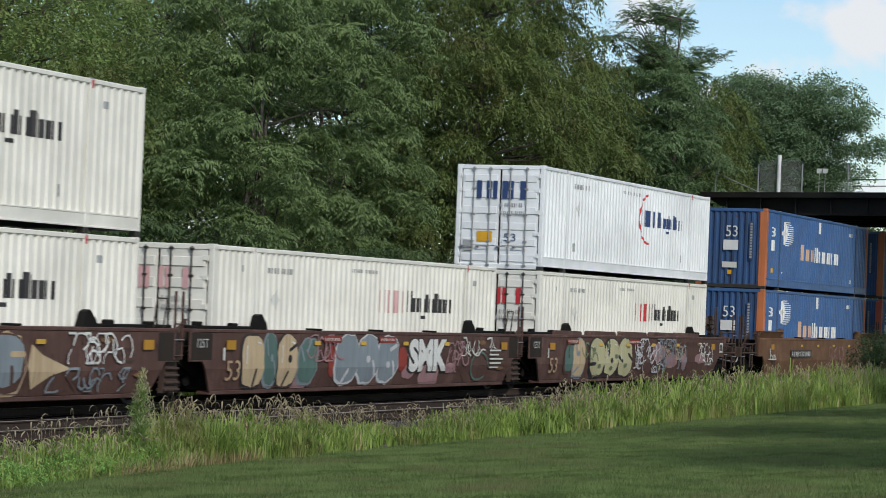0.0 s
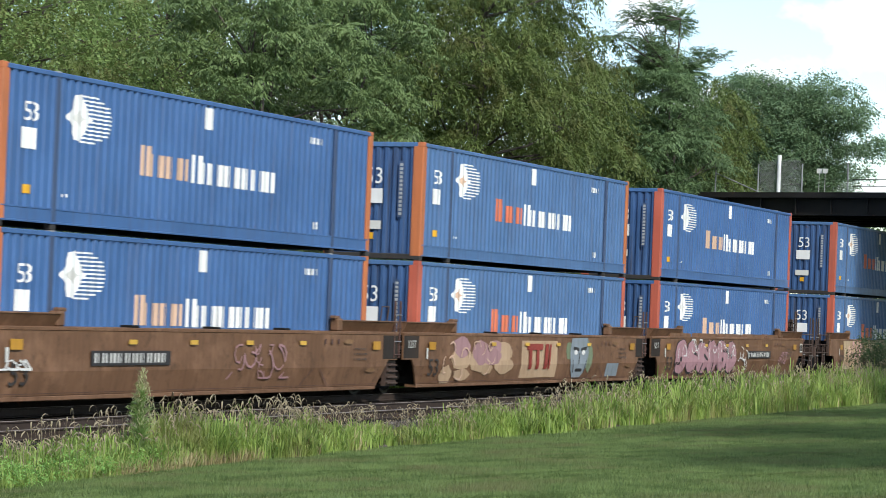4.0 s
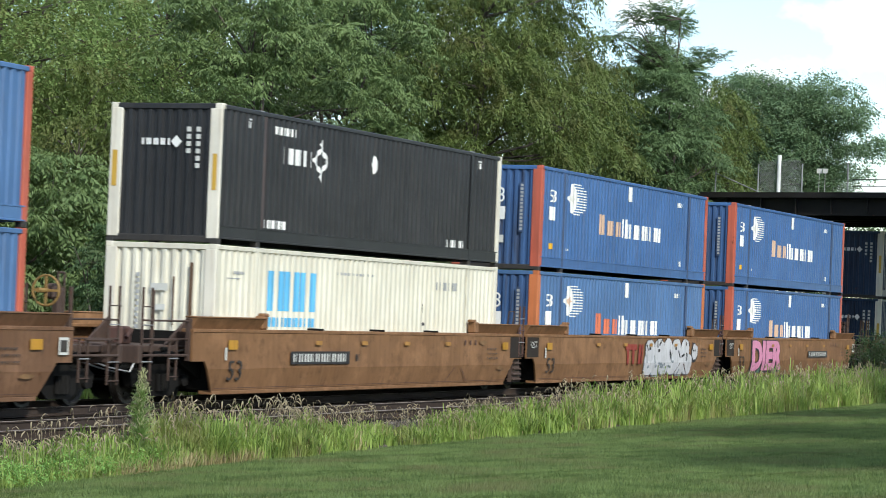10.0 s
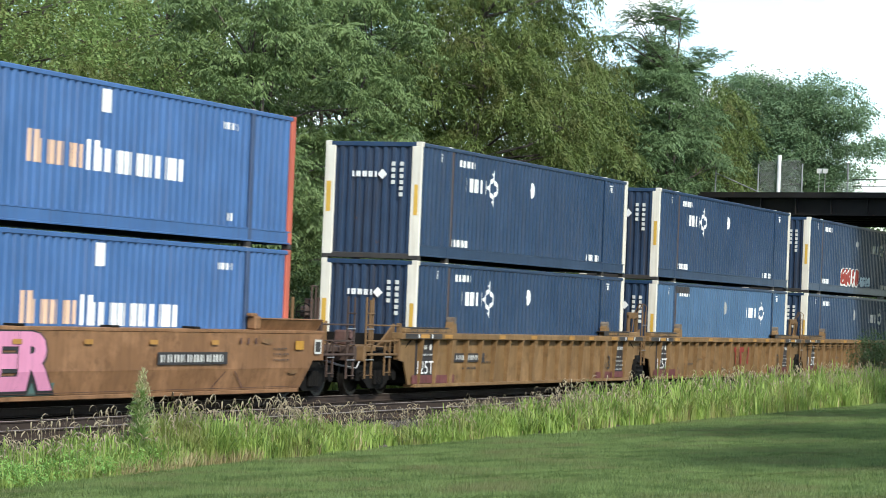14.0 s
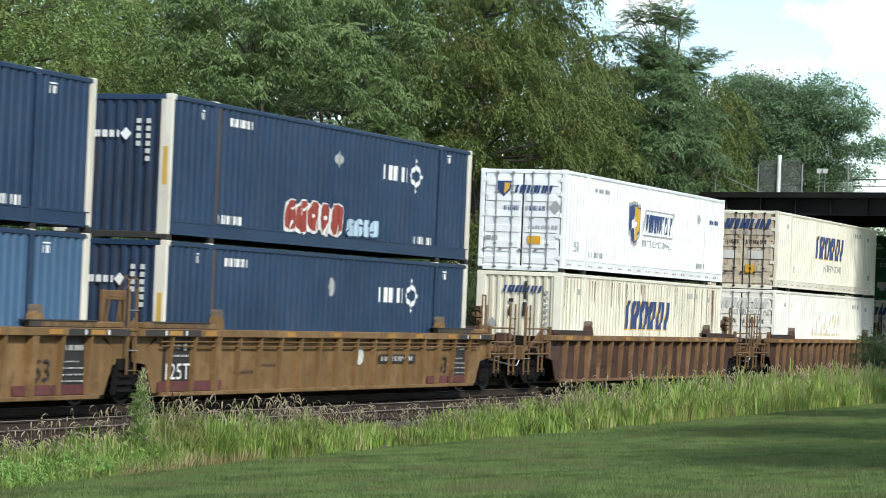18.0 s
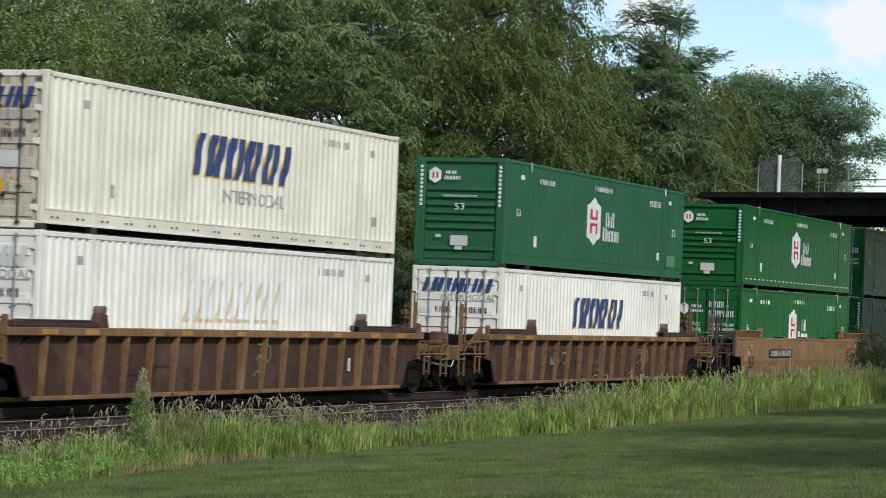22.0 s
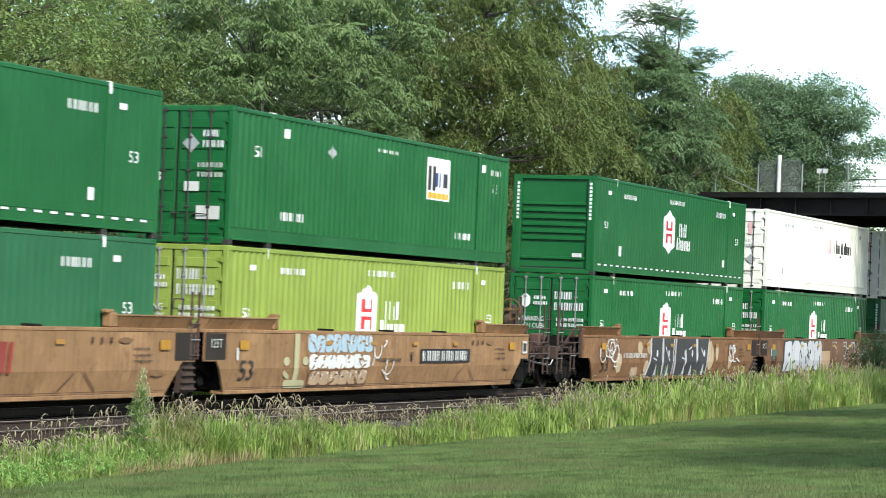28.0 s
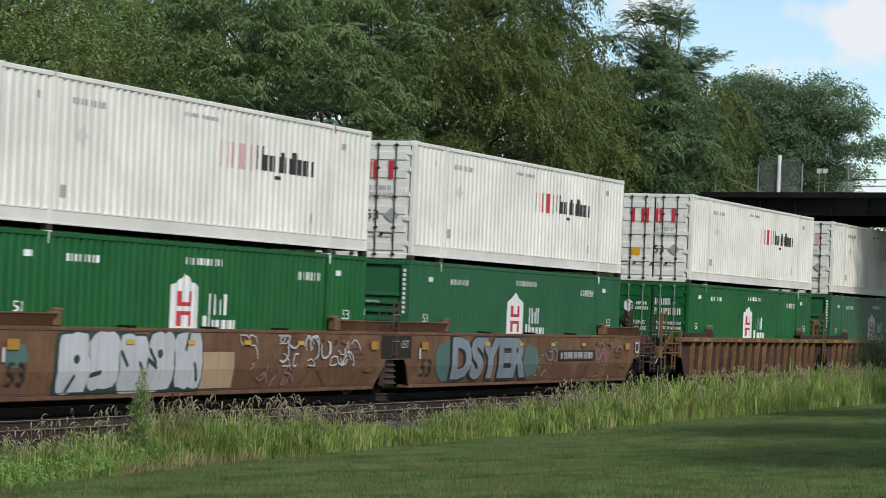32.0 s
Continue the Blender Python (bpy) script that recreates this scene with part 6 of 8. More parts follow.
unit("G", 152.2, "wagon_brown", 0, "c", "c", "pacer_orange", "pacer_orange", "brown well wagon with a long panel of peeling cream paint",
     [("paint_panel", [[(.95, .27), (14.1, .27), (14.35, .5), (14.2, .75), (14.5, .95), (14.4, 1.2), (14.75, 1.36), (14.3, 1.44), (.8, 1.44), (.95, 1.1), (1.05, .8), (.9, .5)]], "spray_cream")] + swash(1.4, 13, .4, 1.3, 371, "mark_peach", 5) + swash(1, 14, .4, 1.3, 372, "spray_tan", 7)
     + [("graffiti", [rounded((u, .42 + .1 * (k % 3)), (u + .25 * math.sin(k * 2.1), .95 + .14 * (k % 4)), .12, 0) for k, u in enumerate([1.6 + .52 * j for j in range(24)])], "spray_tan"), ("graffiti", [rounded((u, .8), (u + .2, 1.36), .22, 0) for u in (2.3, 3.0, 3.6, 13.6)], "mark_pink")]
     + scribble(6.5, 13.8, .35, .75, 9, 375, "wagon_brown") )
unit("I", 175.75, "wagon_orange", 0, "c", "a", "csx", "umax_black", "orange-brown well wagon with a black number board",
     number_board(3.15, 6.25, .78, 1.06) + [("small_lettering", small_bars(6.6, 6.9, .84, 1.0, 1), "mark_black")])
unit("J", 195.0, "wagon_orange", 0, "a", "a", "pacer_orange_rust", "pacer", "orange-brown well wagon with silver bubble graffiti",
     owner_mark(7.1, 8.8, .66, 1.26) + bubble(9.03, 14.0, .28, 1.0, 6, 44, "spray_silver", "spray_grey", None, 3.4, .03) + bubble(9.1, 13.7, .72, 1.45, 5, 45, "spray_silver", "spray_black", "spray_white", 2.4, .045) + bubble(14.05, 14.65, .75, 1.3, 1, 46, "spray_silver", "spray_black", None, 2.2, .07))
unit("K", 214.5, "wagon_orange", 0, "a", "c", "pacer", "pacer", "orange-brown well wagon with pink bubble graffiti",
     [("paint_patch", [rect(1.7, 6.0, .27, .5)], "spray_teal"), ("graffiti_outline", words("DIER", 1.72, 6.08, .28, 1.45, .09), "spray_black"),
      ("graffiti", words("DIER", 1.86, 5.94, .36, 1.42, .055), "spray_pink")] + number_board(9.75, 12.75, .80, 1.05))
unit("L", 237.8, "wagon_mustard", 1, "c", "a", "umax", "umax", "mustard-brown ribbed well wagon", number_board(2.3, 4.4, .78, 1.0))
unit("M", 257.2, "wagon_mustard", 1, "a", "a", "umax_faded", "umax", "mustard-brown ribbed well wagon with red bars", owner_mark(8.7, 10.6, .60, 1.18))
unit("N", 276.35, "wagon_mustard", 1, "a", "c", "umax_right", "umax_tagged", "mustard-brown ribbed well wagon", number_board(10.4, 12.6, .78, .98) + [("stencil_mark", [ngon(9.3, .95, .22, .22, 8)], "mark_pale")])
unit("O", 299.75, "wagon_maroon", 1, "c", "c", "swift_rust", "swift_new", "maroon ribbed well wagon with rusty ochre ribs", [("small_plate", [rect(14.2, 14.35, .6, .9)], "mark_pale")])
unit("P", 323.0, "wagon_maroon", 1, "c", "c", "swift_faded", "swift_stained", "maroon ribbed well wagon with rusty ochre ribs", tag(8.6, 9.4, .4, 1.2, 2, 51, "spray_green", "wagon_maroon", None, .2) + [("small_plate", [rect(13.4, 13.55, .6, .9)], "mark_pale")])
unit("Q", 346.45, "wagon_maroon", 1, "c", "c", "swift_blue", "hub_plain", "maroon ribbed well wagon with rusty ochre ribs", tag(7.4, 8.3, .35, 1.2, 2, 52, "spray_green", "wagon_maroon", None, .2) + tag(3.5, 4.6, .7, 1.0, 3, 53, "spray_grey", "wagon_maroon", None, .14) + tag(11.4, 12.2, .7, 1.1, 2, 54, "spray_mauve", "wagon_maroon", None, .16))
unit("R", 369.9, "wagon_light", 0, "c", "a", "hub_door_low", "hub", "tan-brown well wagon with a framed number board", number_board(2.97, 6.15, .82, 1.12))
unit("S", 388.5, "wagon_light", 0, "a", "a", "hub_plain", "hub_door", "tan-brown well wagon with a dark red mark", owner_mark(8.6, 10.6, .68, 1.24) + [("small_lettering", small_bars(3.4, 5.6, .92, .96, 14), "mark_black")])
unit("T", 407.75, "wagon_light", 0, "a", "c", "lime", "emp", "tan-brown well wagon with pale blue graffiti",
     [("graffiti", [rounded((2.95, .4), (2.95, 1.42), .24, 0), rounded((2.5, .36), (3.4, .34), .18, 0), ngon(2.45, .85, .16, .1, 10), ngon(3.4, .85, .16, .1, 10), rounded((2.35, .6), (2.6, .5), .1, 0)], "spray_pale")] + bubble(3.5, 7.0, 1.02, 1.44, 8, 62, "spray_blue", "wagon_light", "spray_white", 4.0, .06) + bubble(3.6, 6.9, .66, 1.0, 7, 63, "spray_white", "wagon_light", None, 4.0, .06) + bubble(3.7, 6.8, .30, .64, 6, 64, "spray_tan", "wagon_brown", "spray_white", 4.0, .06) + scribble(7.0, 8.4, .35, 1.3, 5, 182, "spray_white") + [("small_lettering", small_bars(7.3, 8.7, .82, .9, 9) + small_bars(9.3, 9.55, .82, 1.04, 1), "mark_black")] + number_board(9.9, 13.15, .78, 1.12))
unit("U", 431.15, "wagon_orange", 0, "c", "a", "hub_door_low", "hub_bare", "brown well wagon with large black and white graffiti",
     [("graffiti_backing", [blot(4.9, 1.2, .35, .25, 71), blot(4.6, .5, .3, .3, 76), blot(11.5, .9, .5, .55, 72), blot(1.9, .7, .3, .35, 77), blot(12.3, 1.0, .2, .3, 78), blot(13.9, .7, .25, .3, 79), blot(3.9, 1.15, .25, .25, 80)], "spray_cream"), ("paint_patch", [rect(3.13, 3.75, .28, .56)], "spray_cream")] + blocks(4.95, 11.2, .27, 1.45, 5, 73, "spray_soot", "spray_silver") + number_board(2.1, 4.7, .80, 1.05, False) + scribble(.4, 1.5, .6, 1.4, 14, 74, "spray_white") + scribble(13.6, 14.7, .7, 1.25, 9, 75, "spray_white"))
unit("V", 450.3, "wagon_brown", 0, "a", "a", "hub_door_low", "xpo_faded", "rusty brown well wagon with tall white block graffiti",
     [("paint_panel", [rect(7.3, 9.05, .30, 1.05)], "spray_tan")] + bubble(1.95, 7.55, .27, 1.43, 5, 81, "spray_silver", "spray_deep", None, 7.0, .08) + scribble(9.1, 15.3, .75, 1.40, 26, 183, "spray_silver") + scribble(9.4, 12.0, .35, .8, 8, 184, "spray_mauve") + [("paint_patch", [blot(.5, 1.0, .5, .25, 83)], "spray_teal")])
unit("W", 469.15, "wagon_brown", 0, "a", "c", "hub_plain", "xpo", "rusty brown well wagon with grey bubble graffiti",
     [("paint_patch", [blot(1.9, .8, .9, .6, 84), blot(7.9, .8, .7, .5, 85)], "spray_teal")] + [("graffiti_outline", words("DSYER", 2.05, 7.75, .26, 1.45, .09), "spray_black"), ("graffiti", words("DSYER", 2.2, 7.6, .34, 1.42, .055), "spray_grey")] + scribble(8.4, 10, .4, 1.3, 8, 185, "spray_grey") + number_board(10.1, 13.2, .80, 1.08) + tag(13.6, 15.2, .6, 1.3, 3, 87, "spray_mauve", "wagon_brown", None, .14))
unit("X", 492.5, "wagon_maroon", 1, "c", "a", "hub_door_low", "xpo", "brown ribbed well wagon with ochre top rail", [])
unit("Y", 511.9, "wagon_maroon", 1, "a", "c", "hub_plain", "xpo_faded", "brown ribbed well wagon with ochre top rail", [])


# ---- ground ----
def lie(y):
    """Height of the ground across the track."""
    y = np.asarray(y, float)
    return np.interp(y, [-400, 0, 18.0, 19.0, 28.6, 31.0, 60, 400], [0.75, 0.55, -0.46, -0.52, -0.52, -0.30, 0.4, 2.0])


def ground_material():
    m, n, l, p = nodes_of("lawn_and_verge")
    v = n.new("ShaderNodeTexCoord").outputs["Object"]
    sep = n.new("ShaderNodeSeparateXYZ")
    l.new(v, sep.inputs["Vector"])
    fine, mid, big = noise_node(n, l, v, 30, 6, 0.75), noise_node(n, l, v, 2.2, 5), noise_node(n, l, v, 0.35, 4)
    c = mix_node(n, l, ramp_node(n, l, fine, 0.3, 0.7), (0.036, 0.066, 0.016), (0.095, 0.135, 0.040))
    c = mix_node(n, l, ramp_node(n, l, mid, 0.46, 0.7), c, (0.085, 0.100, 0.042))
    # mown strips, run along the track
    wob = n.new("ShaderNodeMath")
    wob.operation = "MULTIPLY_ADD"
    l.new(big, wob.inputs[0])
    wob.inputs[1].default_value = 2.4
    l.new(sep.outputs["Y"], wob.inputs[2])
    st = n.new("ShaderNodeMath")
    st.operation = "SINE"
    k = n.new("ShaderNodeMath")
    k.operation = "MULTIPLY"
    l.new(wob.outputs[0], k.inputs[0])
    k.inputs[1].default_value = 4.6
    l.new(k.outputs[0], st.inputs[0])
    fac = ramp_node(n, l, st.outputs[0], 0.1, 3.6)
    c = mix_node(n, l, fac, c, (0.110, 0.145, 0.055))
    edge = n.new("ShaderNodeMath")
    edge.operation = "MULTIPLY_ADD"
    l.new(mid, edge.inputs[0])
    edge.inputs[1].default_value = 0.9
    l.new(sep.outputs["Y"], edge.inputs[2])
    soil = mix_node(n, l, ramp_node(n, l, fine, 0.35, 0.65), (0.050, 0.042, 0.026), (0.085, 0.090, 0.040))
    c = mix_node(n, l, ramp_node(n, l, edge.outputs[0], 19.3, 19.8), c, soil)
    l.new(c, p.inputs["Base Color"])
    p.inputs["Roughness"].default_value = 0.95
    p.inputs["Specular IOR Level"].default_value = 0.0
    bump_node(n, l, fine, 0.7, 0.04, p)
    return m


def ground_sheet():
    xs = np.concatenate([np.linspace(-900, 0, 19), np.arange(4, 140, 1.0), np.linspace(150, 1800, 30)])
    ys = np.concatenate([np.linspace(-900, -10, 16), np.arange(-8, 34, 0.5), np.linspace(36, 1500, 30)])
    gx, gy = np.meshgrid(xs, ys, indexing="ij")
    z = lie(gy) + 0.02 * np.sin(gx * 0.7 + gy) * np.cos(gy * 0.9 - gx * 0.23)
    v = np.stack([gx, gy, z], -1).reshape(-1, 3)
    nx, ny = len(xs), len(ys)
    i = (np.arange(nx - 1)[:, None] * ny + np.arange(ny - 1)[None, :]).ravel()
    loops = np.stack([i, i + ny, i + ny + 1, i + 1], 1).ravel()
    return big_mesh("ground", v, np.full(len(i), 4), loops, ground_material())


tagged(new("ground", ground_sheet()), "mown green lawn sloping down to a weedy railway verge", "ground", kind="structure")


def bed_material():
    """Crushed stone, near-black between and under the rails, paler on the outer shoulder."""
    m, n, l, p = nodes_of("two_tone_ballast")
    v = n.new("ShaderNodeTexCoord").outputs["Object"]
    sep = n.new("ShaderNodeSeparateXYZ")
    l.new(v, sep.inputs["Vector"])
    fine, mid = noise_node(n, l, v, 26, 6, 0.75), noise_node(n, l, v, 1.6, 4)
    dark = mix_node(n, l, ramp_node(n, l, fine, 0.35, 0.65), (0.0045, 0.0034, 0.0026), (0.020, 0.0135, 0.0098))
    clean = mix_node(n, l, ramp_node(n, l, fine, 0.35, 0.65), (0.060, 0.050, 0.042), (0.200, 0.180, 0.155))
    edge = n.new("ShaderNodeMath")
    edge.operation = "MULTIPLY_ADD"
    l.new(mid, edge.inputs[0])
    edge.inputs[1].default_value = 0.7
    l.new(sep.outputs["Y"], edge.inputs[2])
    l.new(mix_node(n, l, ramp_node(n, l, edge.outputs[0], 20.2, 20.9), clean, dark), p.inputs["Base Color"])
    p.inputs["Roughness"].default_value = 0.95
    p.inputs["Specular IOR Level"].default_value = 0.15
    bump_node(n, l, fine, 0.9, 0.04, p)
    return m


def bed():
    rng = np.random.default_rng(4)
    xs, ys = np.arange(10, 190, 0.5), np.array([18.9, 19.25, 19.6, 19.9, 20.3, 21, 21.6, 22.3, 23, 23.6, 24.4, 25, 25.6, 26.3, 27, 27.6, 28.1, 28.6, 29.2])
    top = np.interp(ys, [18.9, 19.9, 28.1, 29.2], [-0.60, -0.205, -0.205, -0.60])
    gx, gy = np.meshgrid(xs, ys, indexing="ij")
    z = np.broadcast_to(top, gx.shape) + rng.uniform(-0.025, 0.02, gx.shape)
    v = np.stack([gx + rng.uniform(-.1, .1, gx.shape), gy, z], -1).reshape(-1, 3)
    nx, ny = len(xs), len(ys)
    i = (np.arange(nx - 1)[:, None] * ny + np.arange(ny - 1)[None, :]).ravel()
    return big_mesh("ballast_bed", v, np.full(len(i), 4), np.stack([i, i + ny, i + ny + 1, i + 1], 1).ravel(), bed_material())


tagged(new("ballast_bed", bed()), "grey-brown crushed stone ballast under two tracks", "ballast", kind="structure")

# loose stones on the shoulder
rng = np.random.default_rng(11)
n_st = 7000
sx, sy = rng.uniform(26, 70, n_st), rng.uniform(19.0, 20.5, n_st)
sz = np.interp(sy, [18.9, 19.9, 28.1], [-0.60, -0.205, -0.205]) + 0.01
sc = rng.uniform(0.018, 0.045, n_st)
fr = np.zeros((n_st, 3, 4))
ang = rng.uniform(0, 6.28, n_st)
fr[:, 0, 0], fr[:, 0, 1], fr[:, 1, 0], fr[:, 1, 1], fr[:, 2, 2] = np.cos(ang) * sc * 1.3, -np.sin(ang) * sc, np.sin(ang) * sc * 1.3, np.cos(ang) * sc, sc * 0.8
fr[:, :, 3] = np.stack([sx, sy, sz], 1)
octa = np.array([(1, 0.1, 0), (-0.9, 0, 0.1), (0, 1, -0.1), (0.1, -1, 0), (0, 0, 1), (0, 0, -1)], float)
tri = [(0, 2, 4), (2, 1, 4), (1, 3, 4), (3, 0, 4), (2, 0, 5), (1, 2, 5), (3, 1, 5), (0, 3, 5)]
tagged(new("ballast_stones", scatter("ballast_stones", octa, tri, fr, MAT["ballast"])), "loose grey-brown stones of the track ballast", "stones", kind="stuff")


def rail_profile():
    o = [(-0.07, -0.165), (0.07, -0.165), (0.07, -0.15), (0.012, -0.135), (0.012, -0.035), (0.034, -0.025), (0.034, -0.004), (-0.034, -0.004), (-0.034, -0.025), (-0.012, -0.035), (-0.012, -0.135), (-0.07, -0.15)]
    s = Shape()
    k = len(o)
    s.add([(x, y, z) for x in (0, 180) for y, z in o], [tuple(range(k)), tuple(range(k, 2 * k))] + [(i, (i + 1) % k, k + (i + 1) % k, k + i) for i in range(k)])
    return s


for mid, words_ in ((NEAR_MID, "empty near railway track, rusty rails on dark timber sleepers"), (MID, "railway track under the train, rails on dark timber sleepers")):
    track = tagged(thing("railway_track", words_, "railway track", at=(10, mid, 0)), kind="structure")
    for y in (-0.7525, 0.7525):
        r = part("rail", "rail", rail_profile, "rail_rust", track, (0, y, 0))
        part("rail_head", "rail_head", lambda: Shape().box(0, 180, -0.033, 0.033, -0.005, 0.0, 0.002), "rail_head", r)
    for i in range(200):
        part("sleeper", "sleeper", lambda: Shape().box(-0.115, 0.115, -1.3, 1.3, -0.33, -0.168, 0.012), "sleeper", track, (10 + i * 0.54, 0, 0))


# ---- the road bridge over the tracks ----
def bridge():
    b = tagged(thing("road_bridge", "black steel girder road bridge with concrete abutments", "bridge"), kind="structure")
    # the near face runs askew: x falls as y falls
    slant = 0.34
    x_at = lambda y: 110.6 - slant * (32.5 - y)

    def girder(dx, z0, z1, name):
        s = Shape()
        ya, yb = 12.0, 32.6
        for a, c, w in ((z0, z0 + 0.05, 0.42), (z1 - 0.05, z1, 0.42), (z0, z1, 0.03)):
            s.add([(x_at(y) + dx + k * w / 2, y, z) for y in (ya, yb) for k in (-1, 1) for z in (a, c)],
                  [(0, 1, 3, 2), (4, 6, 7, 5), (0, 4, 5, 1), (2, 3, 7, 6), (1, 5, 7, 3), (0, 2, 6, 4)])
        for i in range(12):
            y = ya + 0.8 + i * 1.7
            s.box(x_at(y) + dx - 0.2, x_at(y) + dx - 0.01, y - 0.02, y + 0.02, z0 + 0.05, z1 - 0.05, 0.004)
        return s
    for i in range(6):
        part("girder", ("girder", i), lambda: girder(i * 2.3, 6.72, 7.50, "girder"), "girder", b)
    deck = Shape()
    deck.add([(x_at(y) + dx, y, z) for y in (-30.0, 75.0) for dx in (-0.35, 12.2) for z in (7.47, 7.70)], [(0, 1, 3, 2), (4, 6, 7, 5), (0, 4, 5, 1), (2, 3, 7, 6), (1, 5, 7, 3), (0, 2, 6, 4)])
    piece("deck", deck.mesh("deck", MAT["girder"]), b)
    for y0, y1 in ((32.4, 36.0), (8.0, 12.2)):
        s = Shape()
        s.add([(x_at(y) + dx, y, z) for y in (y0, y1) for dx in (0.4, 11.8) for z in (-1.5, 7.0)], [(0, 1, 3, 2), (4, 6, 7, 5), (0, 4, 5, 1), (2, 3, 7, 6), (1, 5, 7, 3), (0, 2, 6, 4)])
        piece("abutment", s.mesh("abutment", MAT["concrete"]), b)
    # fence along the edge
    for y in (32.15, 30.02, 27.88, 25.7, 23.5, 21.5):
        part("fence_post", "fence_post", lambda: Shape().tube((0, 0, 7.68), (0, 0, 8.95), 0.035, 8).box(-0.09, 0.09, -0.09, 0.09, 7.68, 7.73, 0.01), "steel", b, (x_at(y), y, 0))
    rails = Shape()
    for ya, yb, z in ((25.5, 12, 8.25), (25.5, 12, 7.98)):
        rails.tube((x_at(ya), ya, z), (x_at(yb), yb, z), 0.022, 6)
    piece("hand_rail", rails.mesh("hand_rail", MAT["dark_steel"]), b)
    part("diagonal_brace", "diagonal_brace", lambda: Shape().tube((x_at(32.1), 32.1, 8.55), (x_at(30.05), 30.05, 7.76), 0.03, 6), "steel", b)
    part("white_pipe", "white_pipe", lambda: Shape().tube((x_at(29.0), 29.0, 7.68), (x_at(29.0), 29.0, 9.33), 0.09, 12), "mark_white", b)
    wires = Shape()
    y0, y1, z0, z1 = 27.95, 29.95, 7.72, 9.1
    for i in range(34):
        for sg in (1, -1):
            a = y0 - 1.4 + i * 0.1
            p, q = (a, z0), (a + 1.38, z1)
            if sg < 0:
                p, q = (a + 1.38, z0), (a, z1)
            t0 = max(0, min(1, ((y0 if q[0] > p[0] else y1) - p[0]) / (q[0] - p[0])))
            t1 = max(0, min(1, ((y1 if q[0] > p[0] else y0) - p[0]) / (q[0] - p[0])))
            if t1 - t0 > 0.02:
                ends = [(p[0] + t * (q[0] - p[0]), p[1] + t * (q[1] - p[1])) for t in (t0, t1)]
                wires.tube((x_at(ends[0][0]), ends[0][0], ends[0][1]), (x_at(ends[1][0]), ends[1][0], ends[1][1]), 0.006, 3)
    piece("wire_mesh", wires.mesh("wire_mesh", MAT["steel"]), b, label="chain-link fence panel")
    for y in (26.78, 27.06):
        part("road_sign", "road_sign", lambda: Shape().box(-0.01, 0.01, -0.11, 0.11, -0.10, 0.10, 0.004).tube((0.02, 0, -0.1), (0.02, 0, -0.95), 0.012, 5), "mark_pale", b, (x_at(y), y, 8.63))
    return b


bridge()


# ---- leaves, trees and grass ----
def leaf(v, f, p, d, n, ln, w):
    """One four-cornered leaf from p along d."""
    k = len(v)
    q, e = p + d * ln * 0.45, p + d * ln
    v += [tuple(p), tuple(q + n * w), tuple(e), tuple(q - n * w)]
    f.append((k, k + 1, k + 2, k + 3))


def whorl(seed):
    """A twig's tip: compound leaves that arch out all round and let their leaflets hang."""
    v, f, r = [], [], random.Random(seed)
    count = r.randrange(6, 9)
    for i in range(count):
        w = 2 * math.pi * (i + r.uniform(-0.3, 0.3)) / count
        out, across = Vector((math.cos(w), math.sin(w), 0)), Vector((-math.sin(w), math.cos(w), 0))
        reach, rise, sag = r.uniform(0.42, 0.68), r.uniform(0.05, 0.35), r.uniform(0.30, 0.62)
        for k in range(7):
            s = 0.22 + 0.13 * k
            p = out * reach * s + Vector((0, 0, rise * s - sag * s * s))
            for sg in (-1, 1):
                if r.random() < 0.1:
                    continue
                d = (out * r.uniform(0.2, 0.6) + across * sg * r.uniform(0.45, 0.95) + Vector((0, 0, r.uniform(-1.1, -0.35)))).normalized()
                n = d.cross(Vector((r.uniform(-.4, .4), r.uniform(-.4, .4), 1))).normalized()
                leaf(v, f, p, d, n, r.uniform(0.15, 0.24) * (1 - 0.4 * abs(s - 0.5)), r.uniform(0.024, 0.036))
    return np.array(v), f


def feathery(seed):
    """A hanging twig of small narrow leaves, in two or three strands."""
    v, f, r = [], [], random.Random(seed)
    for strand in range(3):
        side, sag, bow = r.uniform(-0.30, 0.30), r.uniform(0.45, 0.95), r.uniform(-0.2, 0.2)
        for i in range(9):
            s = (i + r.uniform(0, 0.9)) / 9
            p = Vector((s * r.uniform(0.85, 1.0), side * s + bow * s * s, -sag * s * s + r.uniform(-.05, .05)))
            d = Vector((r.uniform(0.0, 0.8), r.uniform(-0.9, 0.9), r.uniform(-1.1, 0.1))).normalized()
            n = d.cross(Vector((r.uniform(-.7, .7), r.uniform(-.7, .7), 1))).normalized()
            leaf(v, f, p, d, n, r.uniform(0.14, 0.24), r.uniform(0.028, 0.045))
    return np.array(v), f


def broad(seed):
    """A spray of broad leaves."""
    v, f, r = [], [], random.Random(seed)
    for i in range(14):
        p = Vector((r.uniform(0, 0.9), r.uniform(-0.38, 0.38), r.uniform(-0.25, 0.15)))
        d = Vector((r.uniform(-0.2, 1), r.uniform(-1, 1), r.uniform(-0.9, 0.15))).normalized()
        n = d.cross(Vector((r.uniform(-.5, .5), r.uniform(-.5, .5), 1))).normalized()
        leaf(v, f, p, d, n, r.uniform(0.14, 0.24), r.uniform(0.042, 0.068))
    return np.array(v), f


